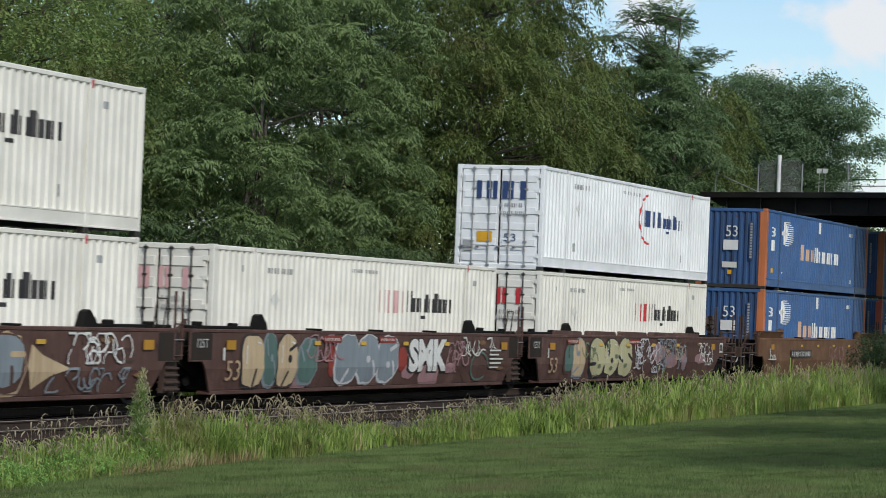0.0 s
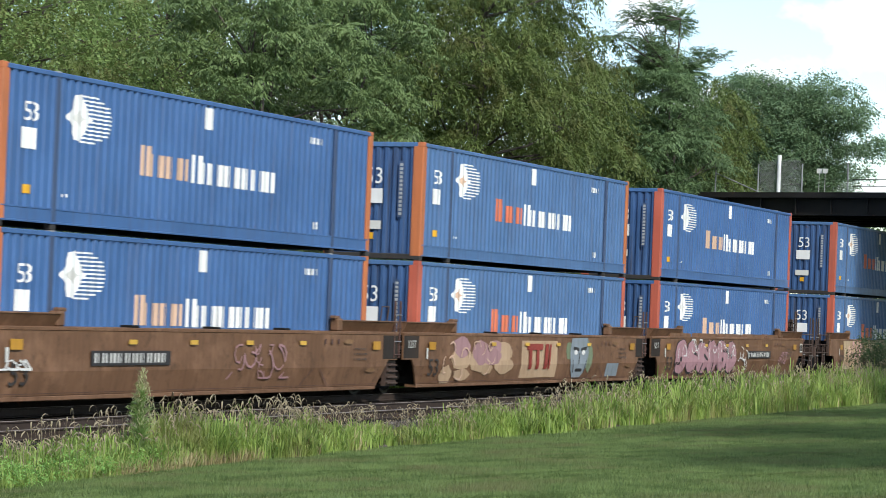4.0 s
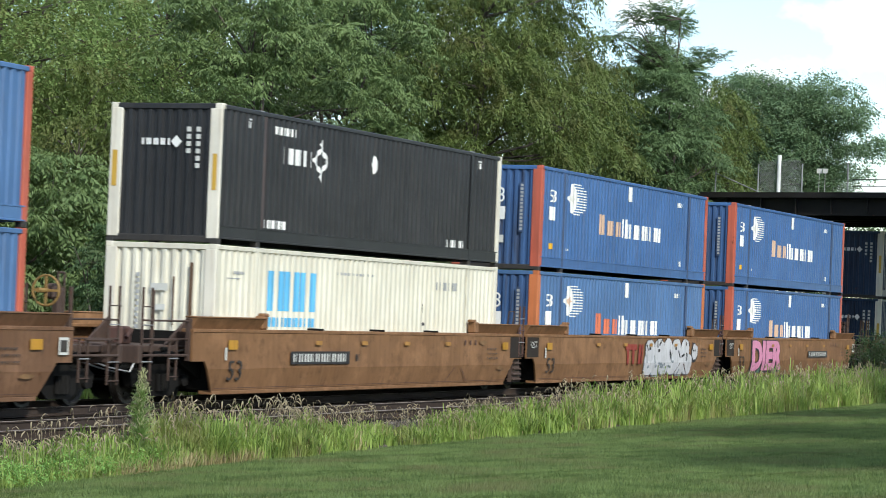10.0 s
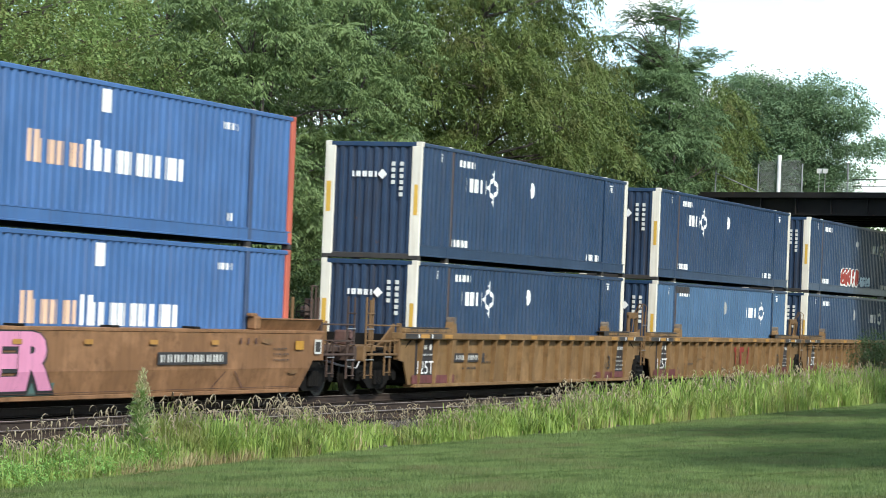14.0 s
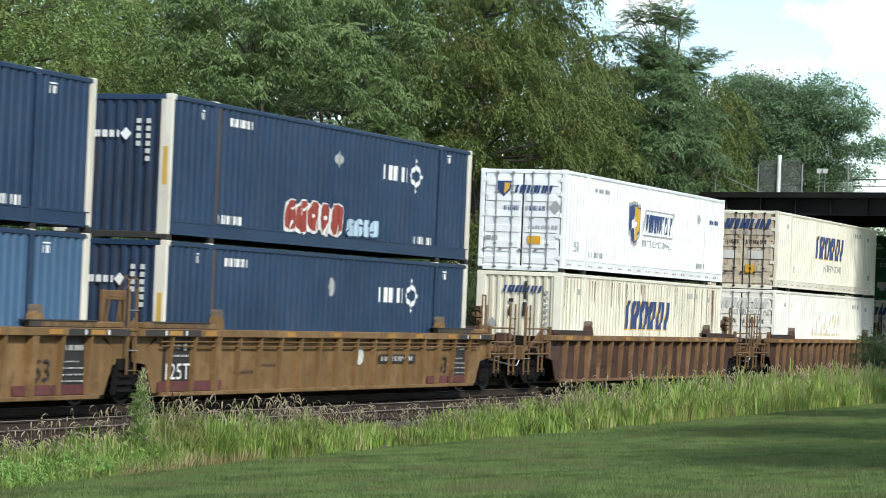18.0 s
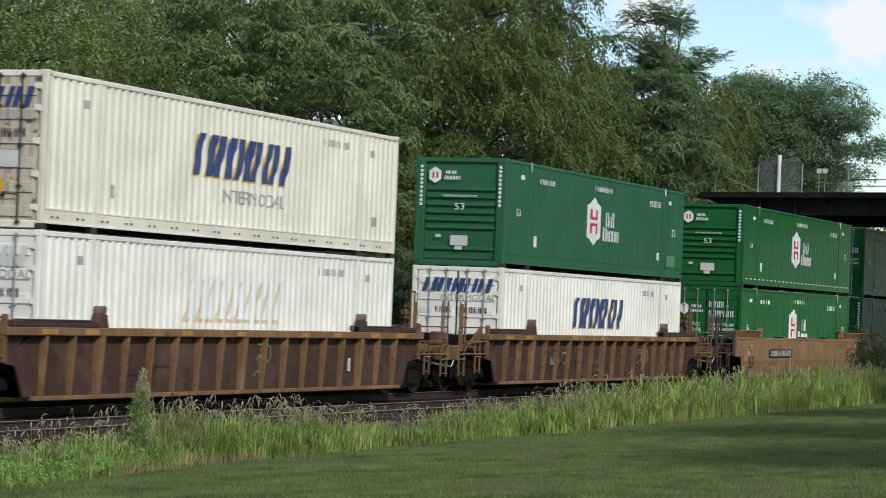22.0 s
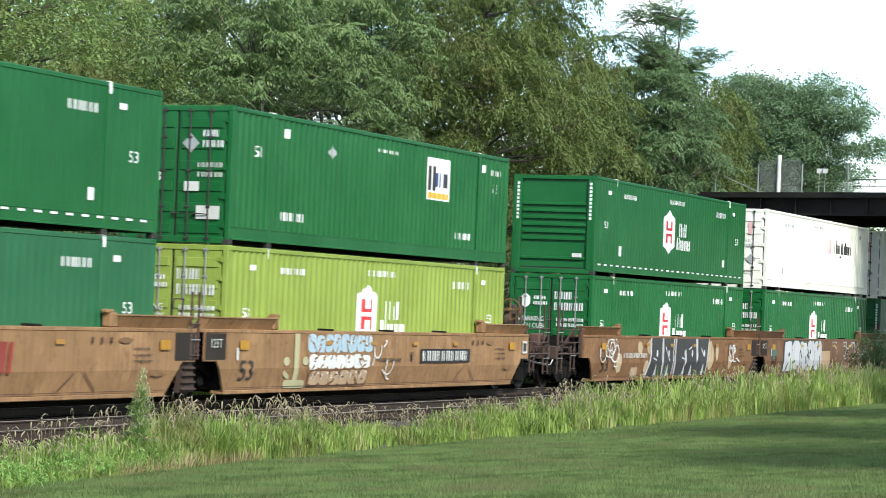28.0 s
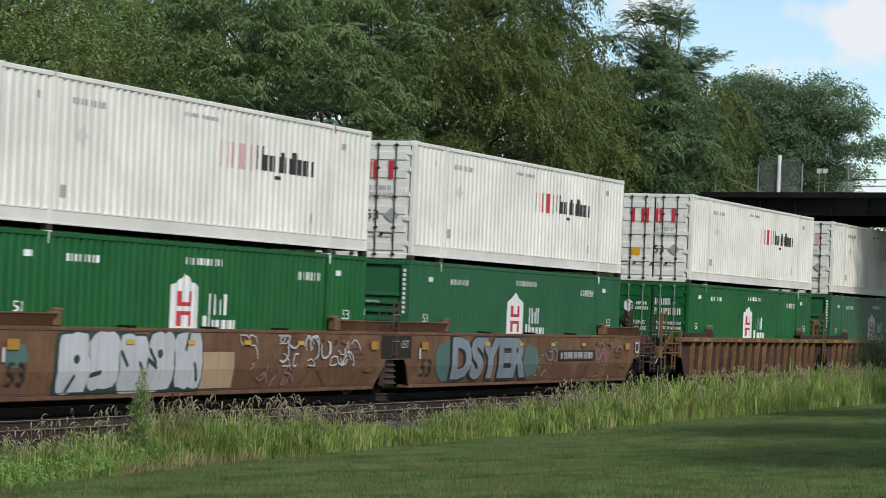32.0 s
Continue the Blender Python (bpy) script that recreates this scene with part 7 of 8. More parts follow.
def star(seed):
    """The tip of an upright shoot: long compound leaves that spread like a star, each with its leaflets in two rows."""
    v, f, r = [], [], random.Random(seed)
    count = r.randrange(8, 12)
    for i in range(count):
        w = 2 * math.pi * (i + r.uniform(-0.35, 0.35)) / count
        out, across = Vector((math.cos(w), math.sin(w), 0)), Vector((-math.sin(w), math.cos(w), 0))
        reach, rise, sag = r.uniform(0.55, 0.95), r.uniform(0.25, 1.0), r.uniform(0.25, 0.75)
        for k in range(9):
            s = 0.2 + 0.095 * k
            p = out * reach * s + Vector((0, 0, rise * s - sag * s * s))
            for sg in (-1, 1):
                d = (out * r.uniform(0.4, 0.7) + across * sg * 0.8 + Vector((0, 0, r.uniform(-0.5, 0.0)))).normalized()
                n = d.cross(Vector((r.uniform(-.3, .3), r.uniform(-.3, .3), 1))).normalized()
                leaf(v, f, p, d, n, r.uniform(0.17, 0.24) * (1.1 - 0.5 * abs(s - 0.5)), r.uniform(0.030, 0.042))
    return np.array(v), f


SPRAYS = {"star": [star(60 + i) for i in range(6)], "whorl": [whorl(i) for i in range(8)], "feathery": [feathery(20 + i) for i in range(8)], "broad": [broad(40 + i) for i in range(6)]}


def scatter_mixed(name, sprays, frames, mat):
    """Like scatter, with the sprays taken in turn."""
    vs, counts, loops, base = [], [], [], 0
    for i, (t, faces) in enumerate(sprays):
        fr = frames[i:: len(sprays)]
        h = np.concatenate([t, np.ones((len(t), 1))], 1)
        v = np.einsum("nij,kj->nki", fr, h).reshape(-1, 3)
        flat = np.concatenate([np.array(q) for q in faces])
        vs.append(v)
        counts.append(np.full(len(fr) * len(faces), 4))
        loops.append((flat[None, :] + (np.arange(len(fr)) * len(t))[:, None]).ravel() + base)
        base += len(v)
    return big_mesh(name, np.concatenate(vs), np.concatenate(counts), np.concatenate(loops), mat)


def frames_of(pos, out, scale, rng, droop=0.0, roll=0.5):
    """Frames whose x axis follows out and whose z axis leans up."""
    out = out + rng.normal(0, 0.28, out.shape)
    out[:, 2] -= droop
    x = out / np.linalg.norm(out, axis=1, keepdims=True)
    up = np.tile([0.0, 0.0, 1.0], (len(pos), 1)) + rng.normal(0, roll * 0.5, pos.shape)
    y = np.cross(up, x)
    y /= np.linalg.norm(y, axis=1, keepdims=True) + 1e-9
    z = np.cross(x, y)
    fr = np.stack([x, y, z], 2) * scale[:, None, None]
    return np.concatenate([fr, pos[:, :, None]], 2)


# openings in the wood where the sky shows between bare limbs: centre and half sizes
CLEARINGS = np.array([(69.2, 32.5, 7.3, 2.2, 1.9, 0.85), (77.6, 36.5, 7.9, 2.4, 2.2, 0.95), (85.1, 40.0, 8.5, 2.6, 2.2, 1.0), (93.6, 44.0, 9.1, 3.2, 2.4, 1.15), (100.0, 47.0, 9.6, 3.4, 2.4, 1.2), (108.5, 51.0, 10.2, 4.0, 2.6, 1.3)])


def in_clearing(p):
    q = (p[:, None, :] - CLEARINGS[None, :, :3]) / CLEARINGS[None, :, 3:]
    return ((q * q).sum(2) < 1.0).any(1)


def crown_pads(envelope, count, pad_r, rng):
    """Flat pads of foliage, spread evenly over the outside of the envelope's ellipsoids; a share of them lies deeper."""
    env = np.array(envelope, float)
    area = env[:, 3] * env[:, 5] + env[:, 4] * env[:, 5]
    m = count * 9
    which = rng.choice(len(env), m, p=area / area.sum())
    d = rng.normal(size=(m, 3))
    d /= np.linalg.norm(d, axis=1, keepdims=True)
    deep = np.where(rng.uniform(size=m) < 0.14, rng.uniform(0.35, 0.7, m), rng.uniform(0.84, 1.06, m))
    c = env[which, :3] + d * env[which, 3:] * deep[:, None]
    keep = [0]
    for _ in range(count - 1):
        trial = rng.integers(0, m, 14)
        gap = np.linalg.norm((c[trial][:, None, :] - c[keep][None, :, :]) * [1, 1, 1.7], axis=2).min(1)
        keep.append(int(trial[gap.argmax()]))
    return c[keep], d[keep], rng.uniform(pad_r[0], pad_r[1], count)


def crown_frames(kind, base, envelope, count, sprays, size, seed, droop, pad_r):
    rng = np.random.default_rng(seed)
    c, d, r = crown_pads(envelope, count, pad_r, rng)
    open_ = in_clearing(c + base)
    c, d, r = c[~open_], d[~open_], r[~open_]
    pid = np.repeat(np.arange(len(c)), sprays)
    n = len(pid)
    rho, phi = np.sqrt(rng.uniform(0, 1, n)) * rng.uniform(0.8, 1.1, n), rng.uniform(0, 2 * math.pi, n)
    ring = np.stack([np.cos(phi), np.sin(phi), np.zeros(n)], 1)
    flat = d[pid] * [1, 1, 0]
    off = ring * (rho * r[pid])[:, None]
    dome, loose = {"star": (0.5, 0.5), "whorl": (0.45, 0.25), "feathery": (0.75, 0.35), "broad": (1.0, 1.1)}[kind]
    off[:, 2] = r[pid] * (dome * (1 - rho ** 2) - rng.uniform(0, loose, n)) - 0.32 * (off * flat).sum(1)
    pos = c[pid] + off
    if kind in ("whorl", "star"):
        out = rng.normal(size=(n, 3)) * [1, 1, 0.1]
    else:
        out = ring * (0.35 + rho)[:, None] + flat * 0.6 + [0, 0, 0.15]
    fr = frames_of(pos, out, rng.uniform(size * 0.75, size * 1.25, n), rng, droop if kind not in ("whorl", "star") else 0.0, 0.5)
    return fr[~in_clearing(pos + base)], c, r


def tree(kind, x, y, envelope, pads, sprays, size, seed, mat, label, trunk_r=0.2, droop=0.25, pad_r=(0.8, 1.5), stems=1, name="tree", category="tree", group="trees along the railway"):
    base = np.array((x, y, float(lie(y)) - 0.1))
    top = thing(name, label, category, group, tuple(base))
    fr, centres, radii = crown_frames(kind, base, envelope, pads, sprays, size, seed, droop, pad_r)
    piece("crown", scatter_mixed("crown", SPRAYS[kind], fr, MAT[mat]), top)
    rng = random.Random(seed)
    wood, bends = Shape(), []
    hi = max(e[2] + 0.4 * e[5] for e in envelope)
    for s in range(stems):
        ox, oy = rng.uniform(-0.6, 0.6) * (stems > 1), rng.uniform(-0.5, 0.5) * (stems > 1)
        pts = [(ox, oy, 0.0)]
        for i in range(6):
            k = (i + 1) / 6
            pts.append((ox * (1 + 1.6 * k) + rng.uniform(-0.3, 0.3), oy * (1 + k) + rng.uniform(-0.25, 0.25), hi * k))
        for i in range(6):
            wood.tube(pts[i], pts[i + 1], trunk_r * (1 - 0.145 * i), 8, trunk_r * (1 - 0.145 * (i + 1)))
        bends += pts[1:]
    piece("trunk", wood.mesh("trunk", MAT["bark"]), top)
    for c, r in list(zip(centres, radii))[:: max(1, len(centres) // (26 if name == "tree" and y > 20 else 8))]:
        # each limb leaves the stem below its pad and forks under it
        st = min(bends, key=lambda p: math.dist(p[:2], c[:2]) + 1.3 * abs(p[2] - c[2] + 1.1))
        mid = [a * 0.45 + b * 0.55 + rng.uniform(-0.25, 0.25) for a, b in zip(st, c)]
        limb = Shape().tube(st, mid, trunk_r * 0.30, 6, trunk_r * 0.19).tube(mid, tuple(c), trunk_r * 0.19, 5, trunk_r * 0.08)
        for _ in range(4):
            w = rng.uniform(0, 6.28)
            limb.tube(mid if rng.random() < 0.4 else tuple(c), (c[0] + r * 0.8 * math.cos(w), c[1] + r * 0.8 * math.sin(w), c[2] + rng.uniform(-0.1, 0.25) * r), trunk_r * 0.09, 4, 0.006)
        piece("limb", limb.mesh("limb", MAT["bark"]), top)
    return top


# the row behind the train, from the near end to the bridge
tree("broad", 76.0, 46.0, [(0, 0, 9, 5.5, 4.5, 7.5), (-6, 3, 10, 4, 4, 7)], 120, 52, 0.66, 21, "leaf_light", "tall light green tree with small leaves", 0.26)
tree("broad", 86.0, 50.0, [(0, 0, 10, 5.0, 4.5, 8)], 90, 50, 0.66, 22, "leaf_light", "tall light green tree with small leaves", 0.26)
tree("whorl", 69.5, 34.6, [(0, 0, 5.6, 3.6, 2.6, 4.6), (0.6, 0, 10.2, 3.4, 2.4, 3.4), (-2.6, -0.6, 5.0, 2.6, 2.2, 3.6), (3.0, 0, 7.0, 2.8, 2.2, 4.0)], 84, 20, 0.86, 23, "leaf_sumac", "broad tree with drooping compound leaves in layers", 0.15, pad_r=(0.75, 1.35), stems=4)
tree("whorl", 78.0, 36.2, [(0, 0, 6.2, 3.6, 2.6, 5.2), (0.4, 0, 11.4, 3.2, 2.4, 3.6)], 60, 20, 0.90, 24, "leaf_sumac", "tree with drooping compound leaves and bare lower limbs", 0.14, pad_r=(0.8, 1.4), stems=4)
tree("feathery", 89.0, 35.0, [(0, 0, 8.0, 4.6, 3.0, 6.4), (1.5, 0, 14.0, 4.2, 3.0, 4.6), (-2.2, 0, 11.5, 3.4, 2.8, 4.6)], 88, 58, 0.82, 25, "leaf_fine", "tall olive green tree with hanging feathery foliage", 0.24, 0.45, (0.65, 1.15))
tree("feathery", 98.5, 36.0, [(0, 0, 6.9, 4.4, 3.0, 6.0), (-2.0, 0.6, 14.0, 2.0, 1.5, 4.4), (0.4, 0.3, 11.2, 2.8, 2.0, 2.6), (1.6, 0.2, 14.0, 1.4, 0.8, 1.2), (4.4, -0.6, 9.8, 2.4, 1.6, 3.0), (4.2, -0.4, 12.6, 2.0, 1.3, 1.5)], 96, 50, 0.82, 26, "leaf_fine", "tall olive green tree with hanging feathery foliage", 0.22, 0.45, (0.5, 1.05))
tree("whorl", 108.0, 34.4, [(0, 0, 8.4, 4.4, 2.4, 5.0), (2.6, -0.3, 6.4, 4.2, 2.0, 4.0), (-0.4, 0, 11.2, 4.2, 2.0, 2.2), (3.4, -0.2, 11.4, 2.6, 1.4, 1.6)], 84, 18, 0.95, 27, "leaf_dark", "tree with drooping compound leaves beside the bridge", 0.18, pad_r=(0.75, 1.3), stems=2)
tree("star", 109.0, 34.6, [(-4.9, 0, 14.2, 0.6, 0.4, 0.4), (-3.8, 0, 15.1, 0.5, 0.4, 0.4), (-1.4, 0, 15.4, 0.5, 0.4, 0.5), (1.2, 0, 15.4, 0.6, 0.4, 0.5), (3.6, 0, 15.2, 0.7, 0.4, 0.5), (7.8, -0.2, 14.5, 0.9, 0.4, 0.3), (5.2, -0.2, 13.7, 0.6, 0.4, 0.4), (-0.8, 0, 13.7, 2.2, 0.6, 0.6), (2.0, 0, 13.4, 2.4, 0.8, 0.7)], 50, 2, 0.92, 37, "leaf_dark", "slender tree with star-like tufts of compound leaves at its top", 0.14, pad_r=(0.2, 0.4), stems=2)
tree("feathery", 118.5, 35.2, [(0, 0, 7.5, 3.0, 1.8, 4.2), (0.8, -0.2, 11.4, 2.6, 1.5, 2.0)], 64, 34, 0.85, 38, "leaf_fine", "olive green tree beside the bridge", 0.18, 0.4, (0.5, 0.95))
tree("broad", 117.0, 38.4, [(0, 0, 8.5, 4.0, 2.6, 4.6)], 60, 46, 0.75, 28, "leaf_under", "dense green tree beside the bridge", 0.22)
# the far trees' leaf colour includes the haze of distance
tree("broad", 152.0, 38.9, [(0, 0.6, 12.4, 2.8, 2.2, 3.6), (-0.5, 3.2, 13.6, 2.6, 2.0, 3.5), (0, 1.9, 15.2, 1.6, 1.2, 1.8), (0, -0.9, 14.9, 1.5, 1.2, 1.9), (0, -2.7, 14.9, 1.1, 0.7, 1.4), (0, -4.0, 12.9, 0.9, 1.3, 0.45), (0, -2.2, 11.4, 1.2, 1.2, 1.6)], 150, 62, 0.86, 29, "leaf_haze", "large round tree beyond the bridge", 0.13, 0.1, (0.4, 0.72), group="trees beyond the bridge")
tree("broad", 158.0, 46.5, [(0, 0, 10.2, 4.0, 2.4, 5.0)], 50, 44, 0.85, 30, "leaf_haze", "large tree beyond the bridge", 0.3, 0.1, (0.8, 1.3), group="trees beyond the bridge")
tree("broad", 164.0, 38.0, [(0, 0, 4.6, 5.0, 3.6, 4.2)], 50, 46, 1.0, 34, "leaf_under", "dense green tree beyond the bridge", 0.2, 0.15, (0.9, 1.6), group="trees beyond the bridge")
tree("broad", 82.5, 44.8, [(0, 0, 10.4, 3.2, 2.4, 3.6)], 46, 44, 0.66, 35, "leaf_light", "light green tree with small leaves", 0.2)
tree("whorl", 60.5, 37.0, [(0, 0, 3.2, 4.4, 2.4, 3.0)], 54, 11, 1.1, 33, "leaf_sumac", "low tree with drooping compound leaves", 0.12)
tree("feathery", 64.5, 37.6, [(0, 0, 6.6, 2.2, 1.6, 2.2)], 26, 34, 0.7, 36, "leaf_fine", "small olive green tree with hanging foliage", 0.1, 0.4, (0.5, 0.9))
tree("broad", 66.0, 41.5, [(0, 0, 8.5, 4.6, 3.5, 7.0), (-3.5, 1.5, 11.0, 3.0, 2.5, 3.5), (1.6, -1.2, 9.6, 3.6, 1.6, 2.6)], 122, 50, 0.64, 31, "leaf_light", "light green tree with small leaves", 0.22)
# back trees in darkened leaves, so the gaps between crowns look shaded
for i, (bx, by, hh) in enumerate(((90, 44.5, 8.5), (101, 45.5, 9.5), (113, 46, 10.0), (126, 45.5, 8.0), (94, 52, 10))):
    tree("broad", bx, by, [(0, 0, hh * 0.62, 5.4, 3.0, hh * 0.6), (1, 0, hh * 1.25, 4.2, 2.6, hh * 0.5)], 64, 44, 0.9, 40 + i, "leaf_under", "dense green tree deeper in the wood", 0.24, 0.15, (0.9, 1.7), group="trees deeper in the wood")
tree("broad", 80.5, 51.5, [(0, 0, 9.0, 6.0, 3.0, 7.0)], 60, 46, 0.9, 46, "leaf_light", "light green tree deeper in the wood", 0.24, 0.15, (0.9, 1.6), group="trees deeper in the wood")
# thin screen of foliage, shade put into its leaf colour
tree("broad", 92.0, 41.5, [(0, 0, 8.5, 8.0, 1.2, 7.5)], 90, 40, 0.9, 47, "leaf_under", "wide thin tree, its leaves darkened to stand for the wood's shade", 0.2, 0.15, (0.9, 1.5), group="trees deeper in the wood")
# trees on the viewer's side, which shade the lawn
for i, (bx, by, hh) in enumerate(((33, -1.5, 8.5), (47, 3.0, 8.0), (63, 4.6, 8.5), (81, 7.0, 9.0))):
    tree("broad", bx, by, [(0, 0, hh, 4.0, 3.0, 2.8)], 40, 40, 0.9, 80 + i, "leaf_under", "leafy tree standing on the lawn", 0.24, 0.15, (0.8, 1.5), group="trees on the lawn")
# tall trees beside the bridge's near end, which shade the train as it comes out from under it
for i, (bx, by, hh) in enumerate(((105.5, 17.4, 10.5),)):
    tree("broad", bx, by, [(0, 0, hh, 4.6, 3.4, 3.8)], 74, 52, 1.0, 90 + i, "leaf_under", "dense leafy tree standing before the bridge", 0.24, 0.15, (0.9, 1.6), group="trees before the bridge")
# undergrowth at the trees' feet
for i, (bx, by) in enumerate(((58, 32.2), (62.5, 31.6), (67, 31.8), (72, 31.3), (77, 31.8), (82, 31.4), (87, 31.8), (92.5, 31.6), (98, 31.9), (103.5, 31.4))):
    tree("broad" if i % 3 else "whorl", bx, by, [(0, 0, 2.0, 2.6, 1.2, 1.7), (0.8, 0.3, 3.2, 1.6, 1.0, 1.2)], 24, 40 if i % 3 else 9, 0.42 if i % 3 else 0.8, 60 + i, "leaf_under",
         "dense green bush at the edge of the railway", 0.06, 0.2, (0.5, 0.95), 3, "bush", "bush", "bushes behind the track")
tree("broad", 92.0, 20.4, [(0, 0, 1.4, 0.7, 0.7, 0.9)], 20, 40, 0.36, 77, "leaf_under", "small green shrub in the tall grass", 0.04, 0.1, (0.25, 0.5), 3, "shrub", "shrub", "shrubs")


def blades(n, seed, x0, x1, y_of, height, width, lean, mat, name, label, category, bottom=None):
    rng = np.random.default_rng(seed)
    x = x0 + (x1 - x0) * rng.uniform(0, 1, n)
    y = y_of(x, rng)
    h = height(x, y, rng)
    ang = rng.uniform(0, 2 * math.pi, n)
    ln = rng.uniform(0.1, 1.0, n) * lean
    side = np.stack([np.cos(ang), np.sin(ang), np.zeros(n)], 1)
    way = np.stack([-np.sin(ang), np.cos(ang), np.zeros(n)], 1)
    zc = (lie(y) if bottom is None else bottom(y)) - 0.03
    p = np.stack([x, y, zc], 1)
    w = (width * rng.uniform(0.7, 1.3, n))[:, None]
    m = p + way * (h * ln * 0.28)[:, None] + np.array([0, 0, 1]) * (h * 0.58)[:, None]
    t = p + way * (h * ln)[:, None] + np.array([0, 0, 1]) * (h * (1 - 0.25 * ln))[:, None]
    v = np.stack([p - side * w / 2, p + side * w / 2, m + side * w * 0.4, m - side * w * 0.4, t], 1).reshape(-1, 3)
    k = (np.arange(n) * 5)[:, None]
    loops = np.concatenate([k + [0, 1, 2, 3], k + [3, 2, 4]], 1).ravel()
    ob = new(name, big_mesh(name, v, np.tile([4, 3], n), loops, MAT[mat]))
    return tagged(ob, label, category, kind="stuff")


def near_edge(x):
    """Where the mown lawn ends."""
    return np.interp(x, [24, 28.6, 32.5, 36, 40, 45, 50, 56, 70, 82, 120], [17.3, 17.7, 18.35, 18.65, 18.85, 18.95, 19.0, 18.95, 18.95, 19.0, 19.0]) + 0.10 * np.sin(x * 0.9) + 0.07 * np.sin(x * 2.3)


def verge_y(x, rng):
    """The strip of tall grass: wider where it has grown over the shoulder."""
    far = np.interp(x, [25, 33, 38, 44, 52, 60, 120], [19.25, 19.5, 19.7, 19.3, 19.5, 20.2, 20.4])
    near = near_edge(x)
    return near + (np.maximum(far, near + 0.7) - near) * rng.uniform(0, 1, len(x)) ** 0.9


def shoulder(y):
    return np.interp(y, [18.9, 19.9, 28.1], [-0.56, -0.22, -0.22])


def verge_h(x, y, rng):
    grown = np.interp(x, [25, 31, 34, 36, 41, 43, 46.5, 50, 57, 64, 80, 120], [0.34, 0.36, 0.50, 0.68, 0.62, 0.34, 0.32, 0.46, 0.66, 0.90, 0.98, 1.0])
    clump = 0.72 + 0.2 * np.sin(x * 1.7 + 2 * y) * np.sin(x * 0.53 + 1) + 0.22 * np.sin(x * 5.1 - 3 * y) * np.sin(x * 2.9 + 4 * y)
    return grown * clump * rng.uniform(0.35, 1.35, len(x))


def tussocks(clumps, each, seed, x0, x1, width, mat, name, label, tall=1.0):
    """Tall grass in clumps: long blades that rise from one foot and arch over."""
    rng = np.random.default_rng(seed)
    cx = x0 + (x1 - x0) * rng.uniform(0, 1, clumps)
    thin = np.interp(cx, [24, 42, 43.5, 47, 49, 60], [1, 1, 0.3, 0.3, 0.9, 1])
    cx = cx[rng.uniform(0, 1, clumps) < thin]
    clumps = len(cx)
    cy = verge_y(cx, rng)
    ch = verge_h(cx, cy, rng) * tall * 0.82 + 0.12
    face = rng.uniform(0, 2 * math.pi, clumps)
    k = np.repeat(np.arange(clumps), each)
    n = len(k)
    ang = face[k] + rng.normal(0, 1.3, n)
    way = np.stack([np.cos(ang), np.sin(ang), np.zeros(n)], 1)
    side = np.stack([-np.sin(ang), np.cos(ang), np.zeros(n)], 1)
    h = ch[k] * rng.uniform(0.45, 1.25, n)
    lean = rng.uniform(0.08, 0.75, n)
    x, y = cx[k] + rng.normal(0, 0.06, n), cy[k] + rng.normal(0, 0.05, n)
    p = np.stack([x, y, shoulder(y) - 0.03], 1)
    up = np.array([0, 0, 1.0])
    w = (width * rng.uniform(0.6, 1.35, n))[:, None]
    a = p + way * (h * lean * 0.14)[:, None] + up * (h * 0.50)[:, None]
    b = p + way * (h * lean * 0.52)[:, None] + up * (h * (0.90 - 0.14 * lean))[:, None]
    t = p + way * (h * lean * 1.15)[:, None] + up * (h * (1.0 - 0.62 * lean))[:, None]
    v = np.stack([p - side * w * 0.4, p + side * w * 0.4, a + side * w * 0.5, a - side * w * 0.5, b + side * w * 0.36, b - side * w * 0.36, t], 1).reshape(-1, 3)
    i = (np.arange(n) * 7)[:, None]
    loops = np.concatenate([i + [0, 1, 2, 3], i + [3, 2, 4, 5], i + [5, 4, 6]], 1).ravel()
    return tagged(new(name, big_mesh(name, v, np.tile([4, 4, 3], n), loops, MAT[mat])), label, "grass", kind="stuff")


tussocks(2600, 15, 5, 24, 52, 0.021, "grass", "tall_grass", "tall bright green unmown grass along the track")
tussocks(2900, 13, 15, 50, 118, 0.030, "grass", "far_tall_grass", "tall green unmown grass along the track, farther off")
tussocks(900, 8, 6, 24, 118, 0.012, "grass_dry", "dry_grass", "straw-coloured dead blades in the tall grass", 0.9)
blades(3600, 12, 32.8, 38.5, lambda x, r: near_edge(x) + r.uniform(-0.12, 0.3, len(x)), lambda x, y, r: r.uniform(0.12, 0.42, len(x)), 0.013, 1.1, "grass_dry", "dead_grass", "patch of dead brown grass at the lawn's edge", "grass", shoulder)
blades(9000, 8, 26, 75, lambda x, r: r.uniform(30.0, 31.8, len(x)), lambda x, y, r: r.uniform(0.4, 1.3, len(x)), 0.02, 0.6, "grass", "far_weeds", "tall green weeds beyond the tracks", "weeds")


def lawn_y(x, rng):
    return np.maximum(0.205 * x, 4) + (near_edge(x) + 0.15 - np.maximum(0.205 * x, 4)) * rng.uniform(0, 1, len(x))


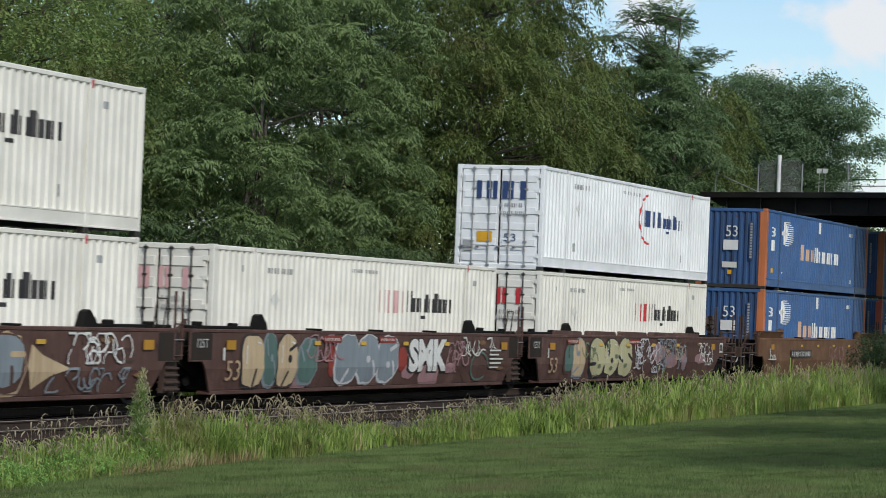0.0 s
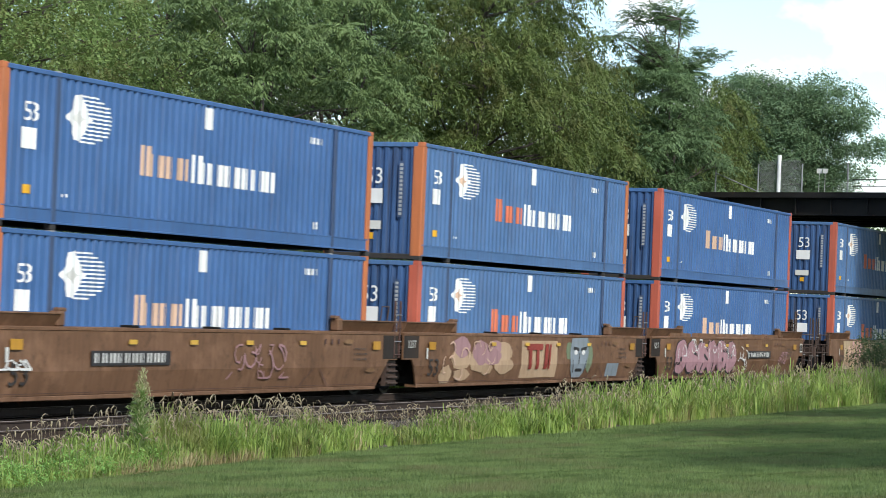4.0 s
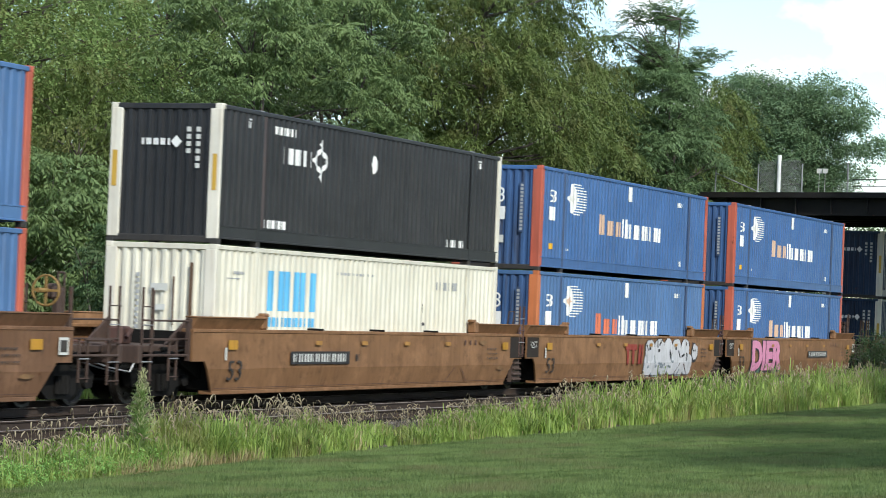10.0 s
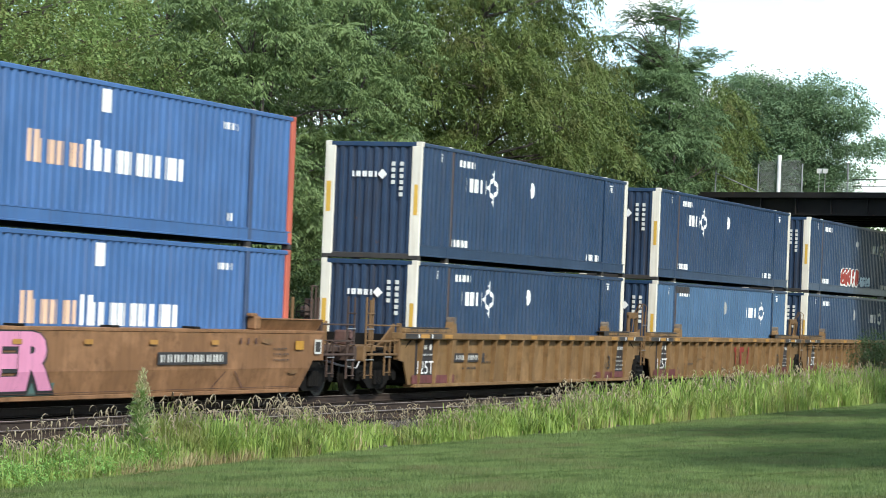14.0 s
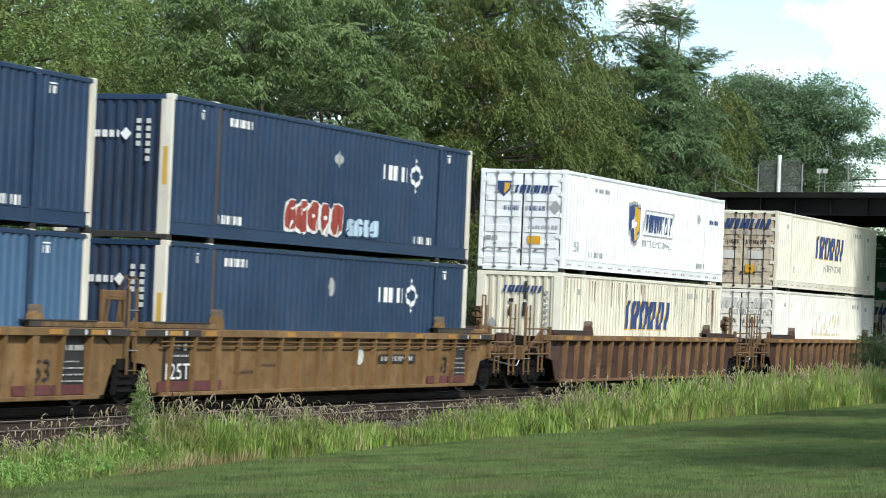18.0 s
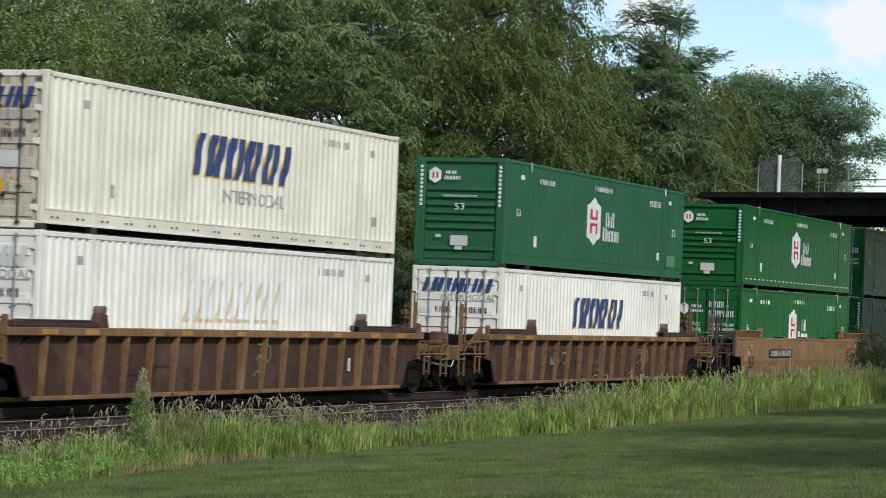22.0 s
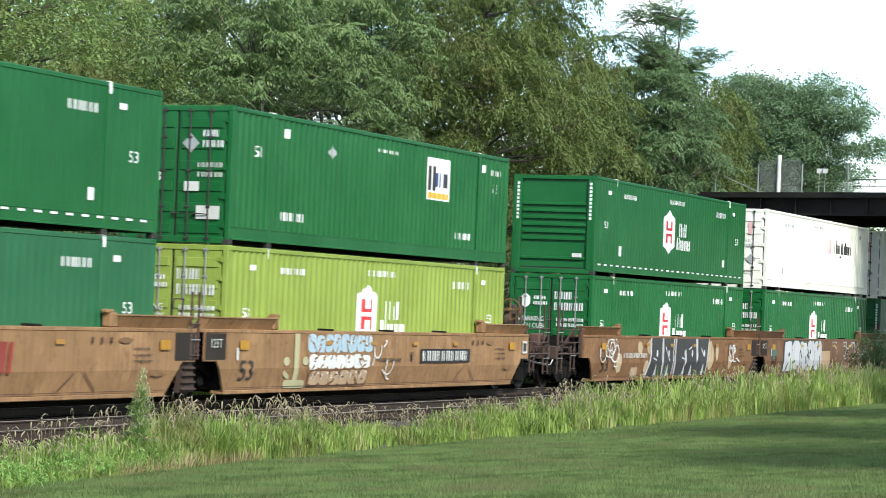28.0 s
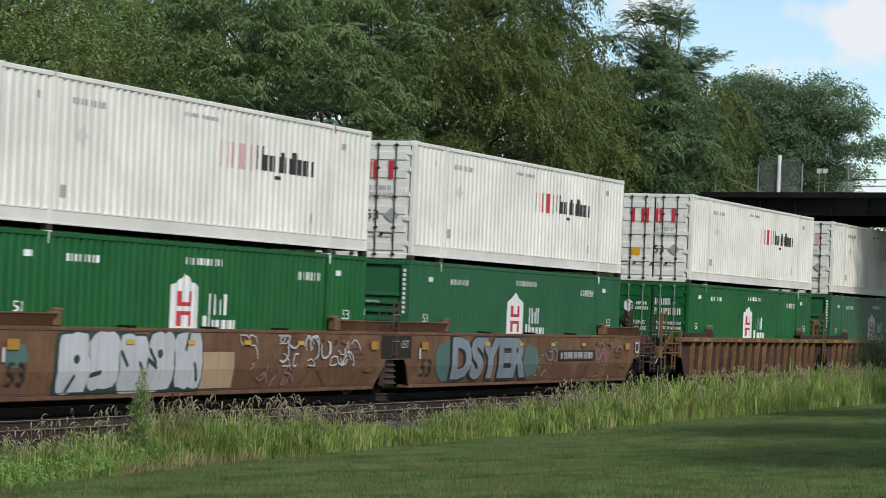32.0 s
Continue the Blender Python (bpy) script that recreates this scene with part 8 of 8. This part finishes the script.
def turf(n, seed, x0, x1, low, high, width, name, label):
    """Mown grass: short single blades, laid over in the mower's strips."""
    rng = np.random.default_rng(seed)
    x = x0 + (x1 - x0) * rng.uniform(0, 1, n)
    y = lawn_y(x, rng)
    h = rng.uniform(low, high, n) * (0.85 + 0.3 * np.sin(x * 1.9 + np.sin(y * 2.1) * 2) * np.sin(y * 3.3))
    ang = rng.uniform(0, 2 * math.pi, n)
    side = np.stack([np.cos(ang), np.sin(ang), np.zeros(n)], 1) * (width * rng.uniform(0.6, 1.3, n))[:, None]
    p = np.stack([x, y, lie(y) - 0.02], 1)
    t = p + np.stack([rng.normal(0, 0.4, n) * h, rng.normal(0, 0.4, n) * h, h + 0.02], 1)
    v = np.stack([p - side / 2, p + side / 2, t], 1).reshape(-1, 3)
    return tagged(new(name, big_mesh(name, v, np.full(n, 3), np.arange(3 * n), MAT["turf"])), label, "grass", kind="stuff")


turf(330000, 7, 24, 88, 0.025, 0.075, 0.016, "lawn_grass", "short mown blades of the lawn")
turf(260000, 13, 24, 50, 0.02, 0.06, 0.011, "near_lawn_grass", "short mown blades of the nearer lawn")


def foxtails(n, seed, x0, x1, swell):
    """Nodding seed heads on thin stems."""
    rng = np.random.default_rng(seed)
    v, f = [], []
    pts = [(0, 0, 0), (0.02, 0, 0.5), (0.05, 0, 0.82), (0.10, 0, 0.93), (0.17, 0, 0.95), (0.23, 0, 0.90), (0.26, 0, 0.83)]
    wid = [0.0022, 0.0022, 0.002, 0.006, 0.0125, 0.0115, 0.003]
    for (x, _, z), w in zip(pts, wid):
        v += [(x, -w, z), (x, w, z), (x + w, 0, z + w)]
    for i in range(len(pts) - 1):
        a = 3 * i
        f += [(a, a + 1, a + 4, a + 3), (a + 1, a + 2, a + 5, a + 4), (a + 2, a, a + 3, a + 5)]
    x = x0 + (x1 - x0) * rng.uniform(0, 1, n)
    y = verge_y(x, rng) + 0.1
    h = np.interp(x, [25, 31, 34, 36, 41, 43, 46.5, 52, 57, 64, 80, 120], [0.62, 0.66, 0.74, 0.92, 0.86, 0.56, 0.52, 0.60, 0.78, 0.98, 1.04, 1.06]) * rng.uniform(0.70, 1.10, n)
    ang = rng.uniform(0, 6.28, n)
    fr = np.zeros((n, 3, 4))
    wide = rng.uniform(0.45, 0.95, n)
    fr[:, 0, 0], fr[:, 0, 1], fr[:, 1, 0], fr[:, 1, 1], fr[:, 2, 2] = np.cos(ang) * wide, -np.sin(ang) * swell, np.sin(ang) * wide, np.cos(ang) * swell, h
    fr[:, :, 3] = np.stack([x, y, shoulder(y)], 1)
    return scatter("grass_seed_heads", np.array(v), f, fr, MAT["seed"])


tagged(new("grass_seed_heads", foxtails(950, 9, 24, 58, 1.1)), "nodding straw-coloured seed heads above the tall grass", "grass", kind="stuff")
tagged(new("far_seed_heads", foxtails(750, 10, 54, 116, 1.5)), "dense straw-coloured seed heads above the tall grass", "grass", kind="stuff")


def low_weeds(n, seed):
    """Broad-leaved weeds between the tall grass and the lawn."""
    rng = np.random.default_rng(seed)
    x = 25 + 9.5 * rng.uniform(0, 1, n) ** 0.9
    y = near_edge(x) + rng.uniform(-0.1, 0.75, n)
    pos = np.stack([x, y, shoulder(y) + rng.uniform(0.02, 0.38, n)], 1)
    out = rng.normal(size=(n, 3)) * [1, 1, 0.4]
    return scatter_mixed("low_weeds", SPRAYS["broad"], frames_of(pos, out, rng.uniform(0.13, 0.26, n), rng), MAT["leaf_weed"])


tagged(new("low_weeds", low_weeds(1000, 19)), "low broad-leaved green weeds at the lawn's edge", "weeds", kind="stuff")


def tall_weed(x, y):
    w = thing("tall_weed", "upright flowering weed with narrow grey-green leaves", "weed", "", (x, y, float(shoulder(y))))
    piece("stem", Shape().tube((0, 0, 0), (0.02, 0, 1.45), 0.010, 6, 0.004).mesh("stem", MAT["weed"]), w)
    rng = np.random.default_rng(17)
    n = 300
    z = rng.uniform(0.1, 1.34, n)
    a = rng.uniform(0, 6.28, n)
    e = np.stack([np.cos(a), np.sin(a), np.full(n, 0.7)], 1)
    pos = np.stack([np.cos(a) * 0.015, np.sin(a) * 0.015, z], 1)
    blade = np.array([(0, 0, 0), (0.5, 0.085, 0.06), (1, 0, -0.1), (0.5, -0.085, 0.06)])
    fr = frames_of(pos, e, np.interp(z, [0, 0.9, 1.4], [0.27, 0.25, 0.10]), rng)
    piece("leaves", scatter("leaves", blade, [(0, 1, 2, 3)], fr, MAT["weed"]), w)
    m = 800
    z2 = rng.uniform(0.72, 1.58, m)
    a2 = rng.uniform(0, 6.28, m)
    r2 = np.interp(z2, [0.72, 1.05, 1.58], [0.25, 0.20, 0.02]) * rng.uniform(0, 1, m) ** 0.7
    pos2 = np.stack([np.cos(a2) * r2 + 0.02, np.sin(a2) * r2, z2], 1)
    fr2 = frames_of(pos2, rng.normal(size=(m, 3)), np.full(m, 0.075), rng)
    piece("flower_heads", scatter("flower_heads", blade, [(0, 1, 2, 3)], fr2, MAT["flower"]), w)


tall_weed(34.55, 18.9)


# ---- what moves: the train runs towards the viewer's left ----
def run(t):
    """How far the train has come after t seconds."""
    u = t / 32.0
    return 411.052413 * u - 1.216948 * u * u + 1.633223 * u ** 3


def motions():
    for ob, (x, y, z) in RIDES:
        walk(ob, [(t, pose(x - run(t), y, z)) for t in (0, 8, 16, 24, 32)])
    # the wheels roll; alike wheelsets share one set of keys
    first = {}
    for pair, dx in WHEELSETS:
        if dx not in first:
            rows = []
            for k in range(961):
                t = k / 30
                rows.append((t, pose(dx, 0, 0.462) @ Matrix.Rotation(-run(t) / 0.462, 4, "Y")))
            walk(pair, rows)
            first[dx] = pair
        else:
            keys = first[dx].animation_data
            pair.rotation_mode = "QUATERNION"
            own = pair.animation_data_create()
            own.action = keys.action
            own.action_slot = keys.action_slot


motions()
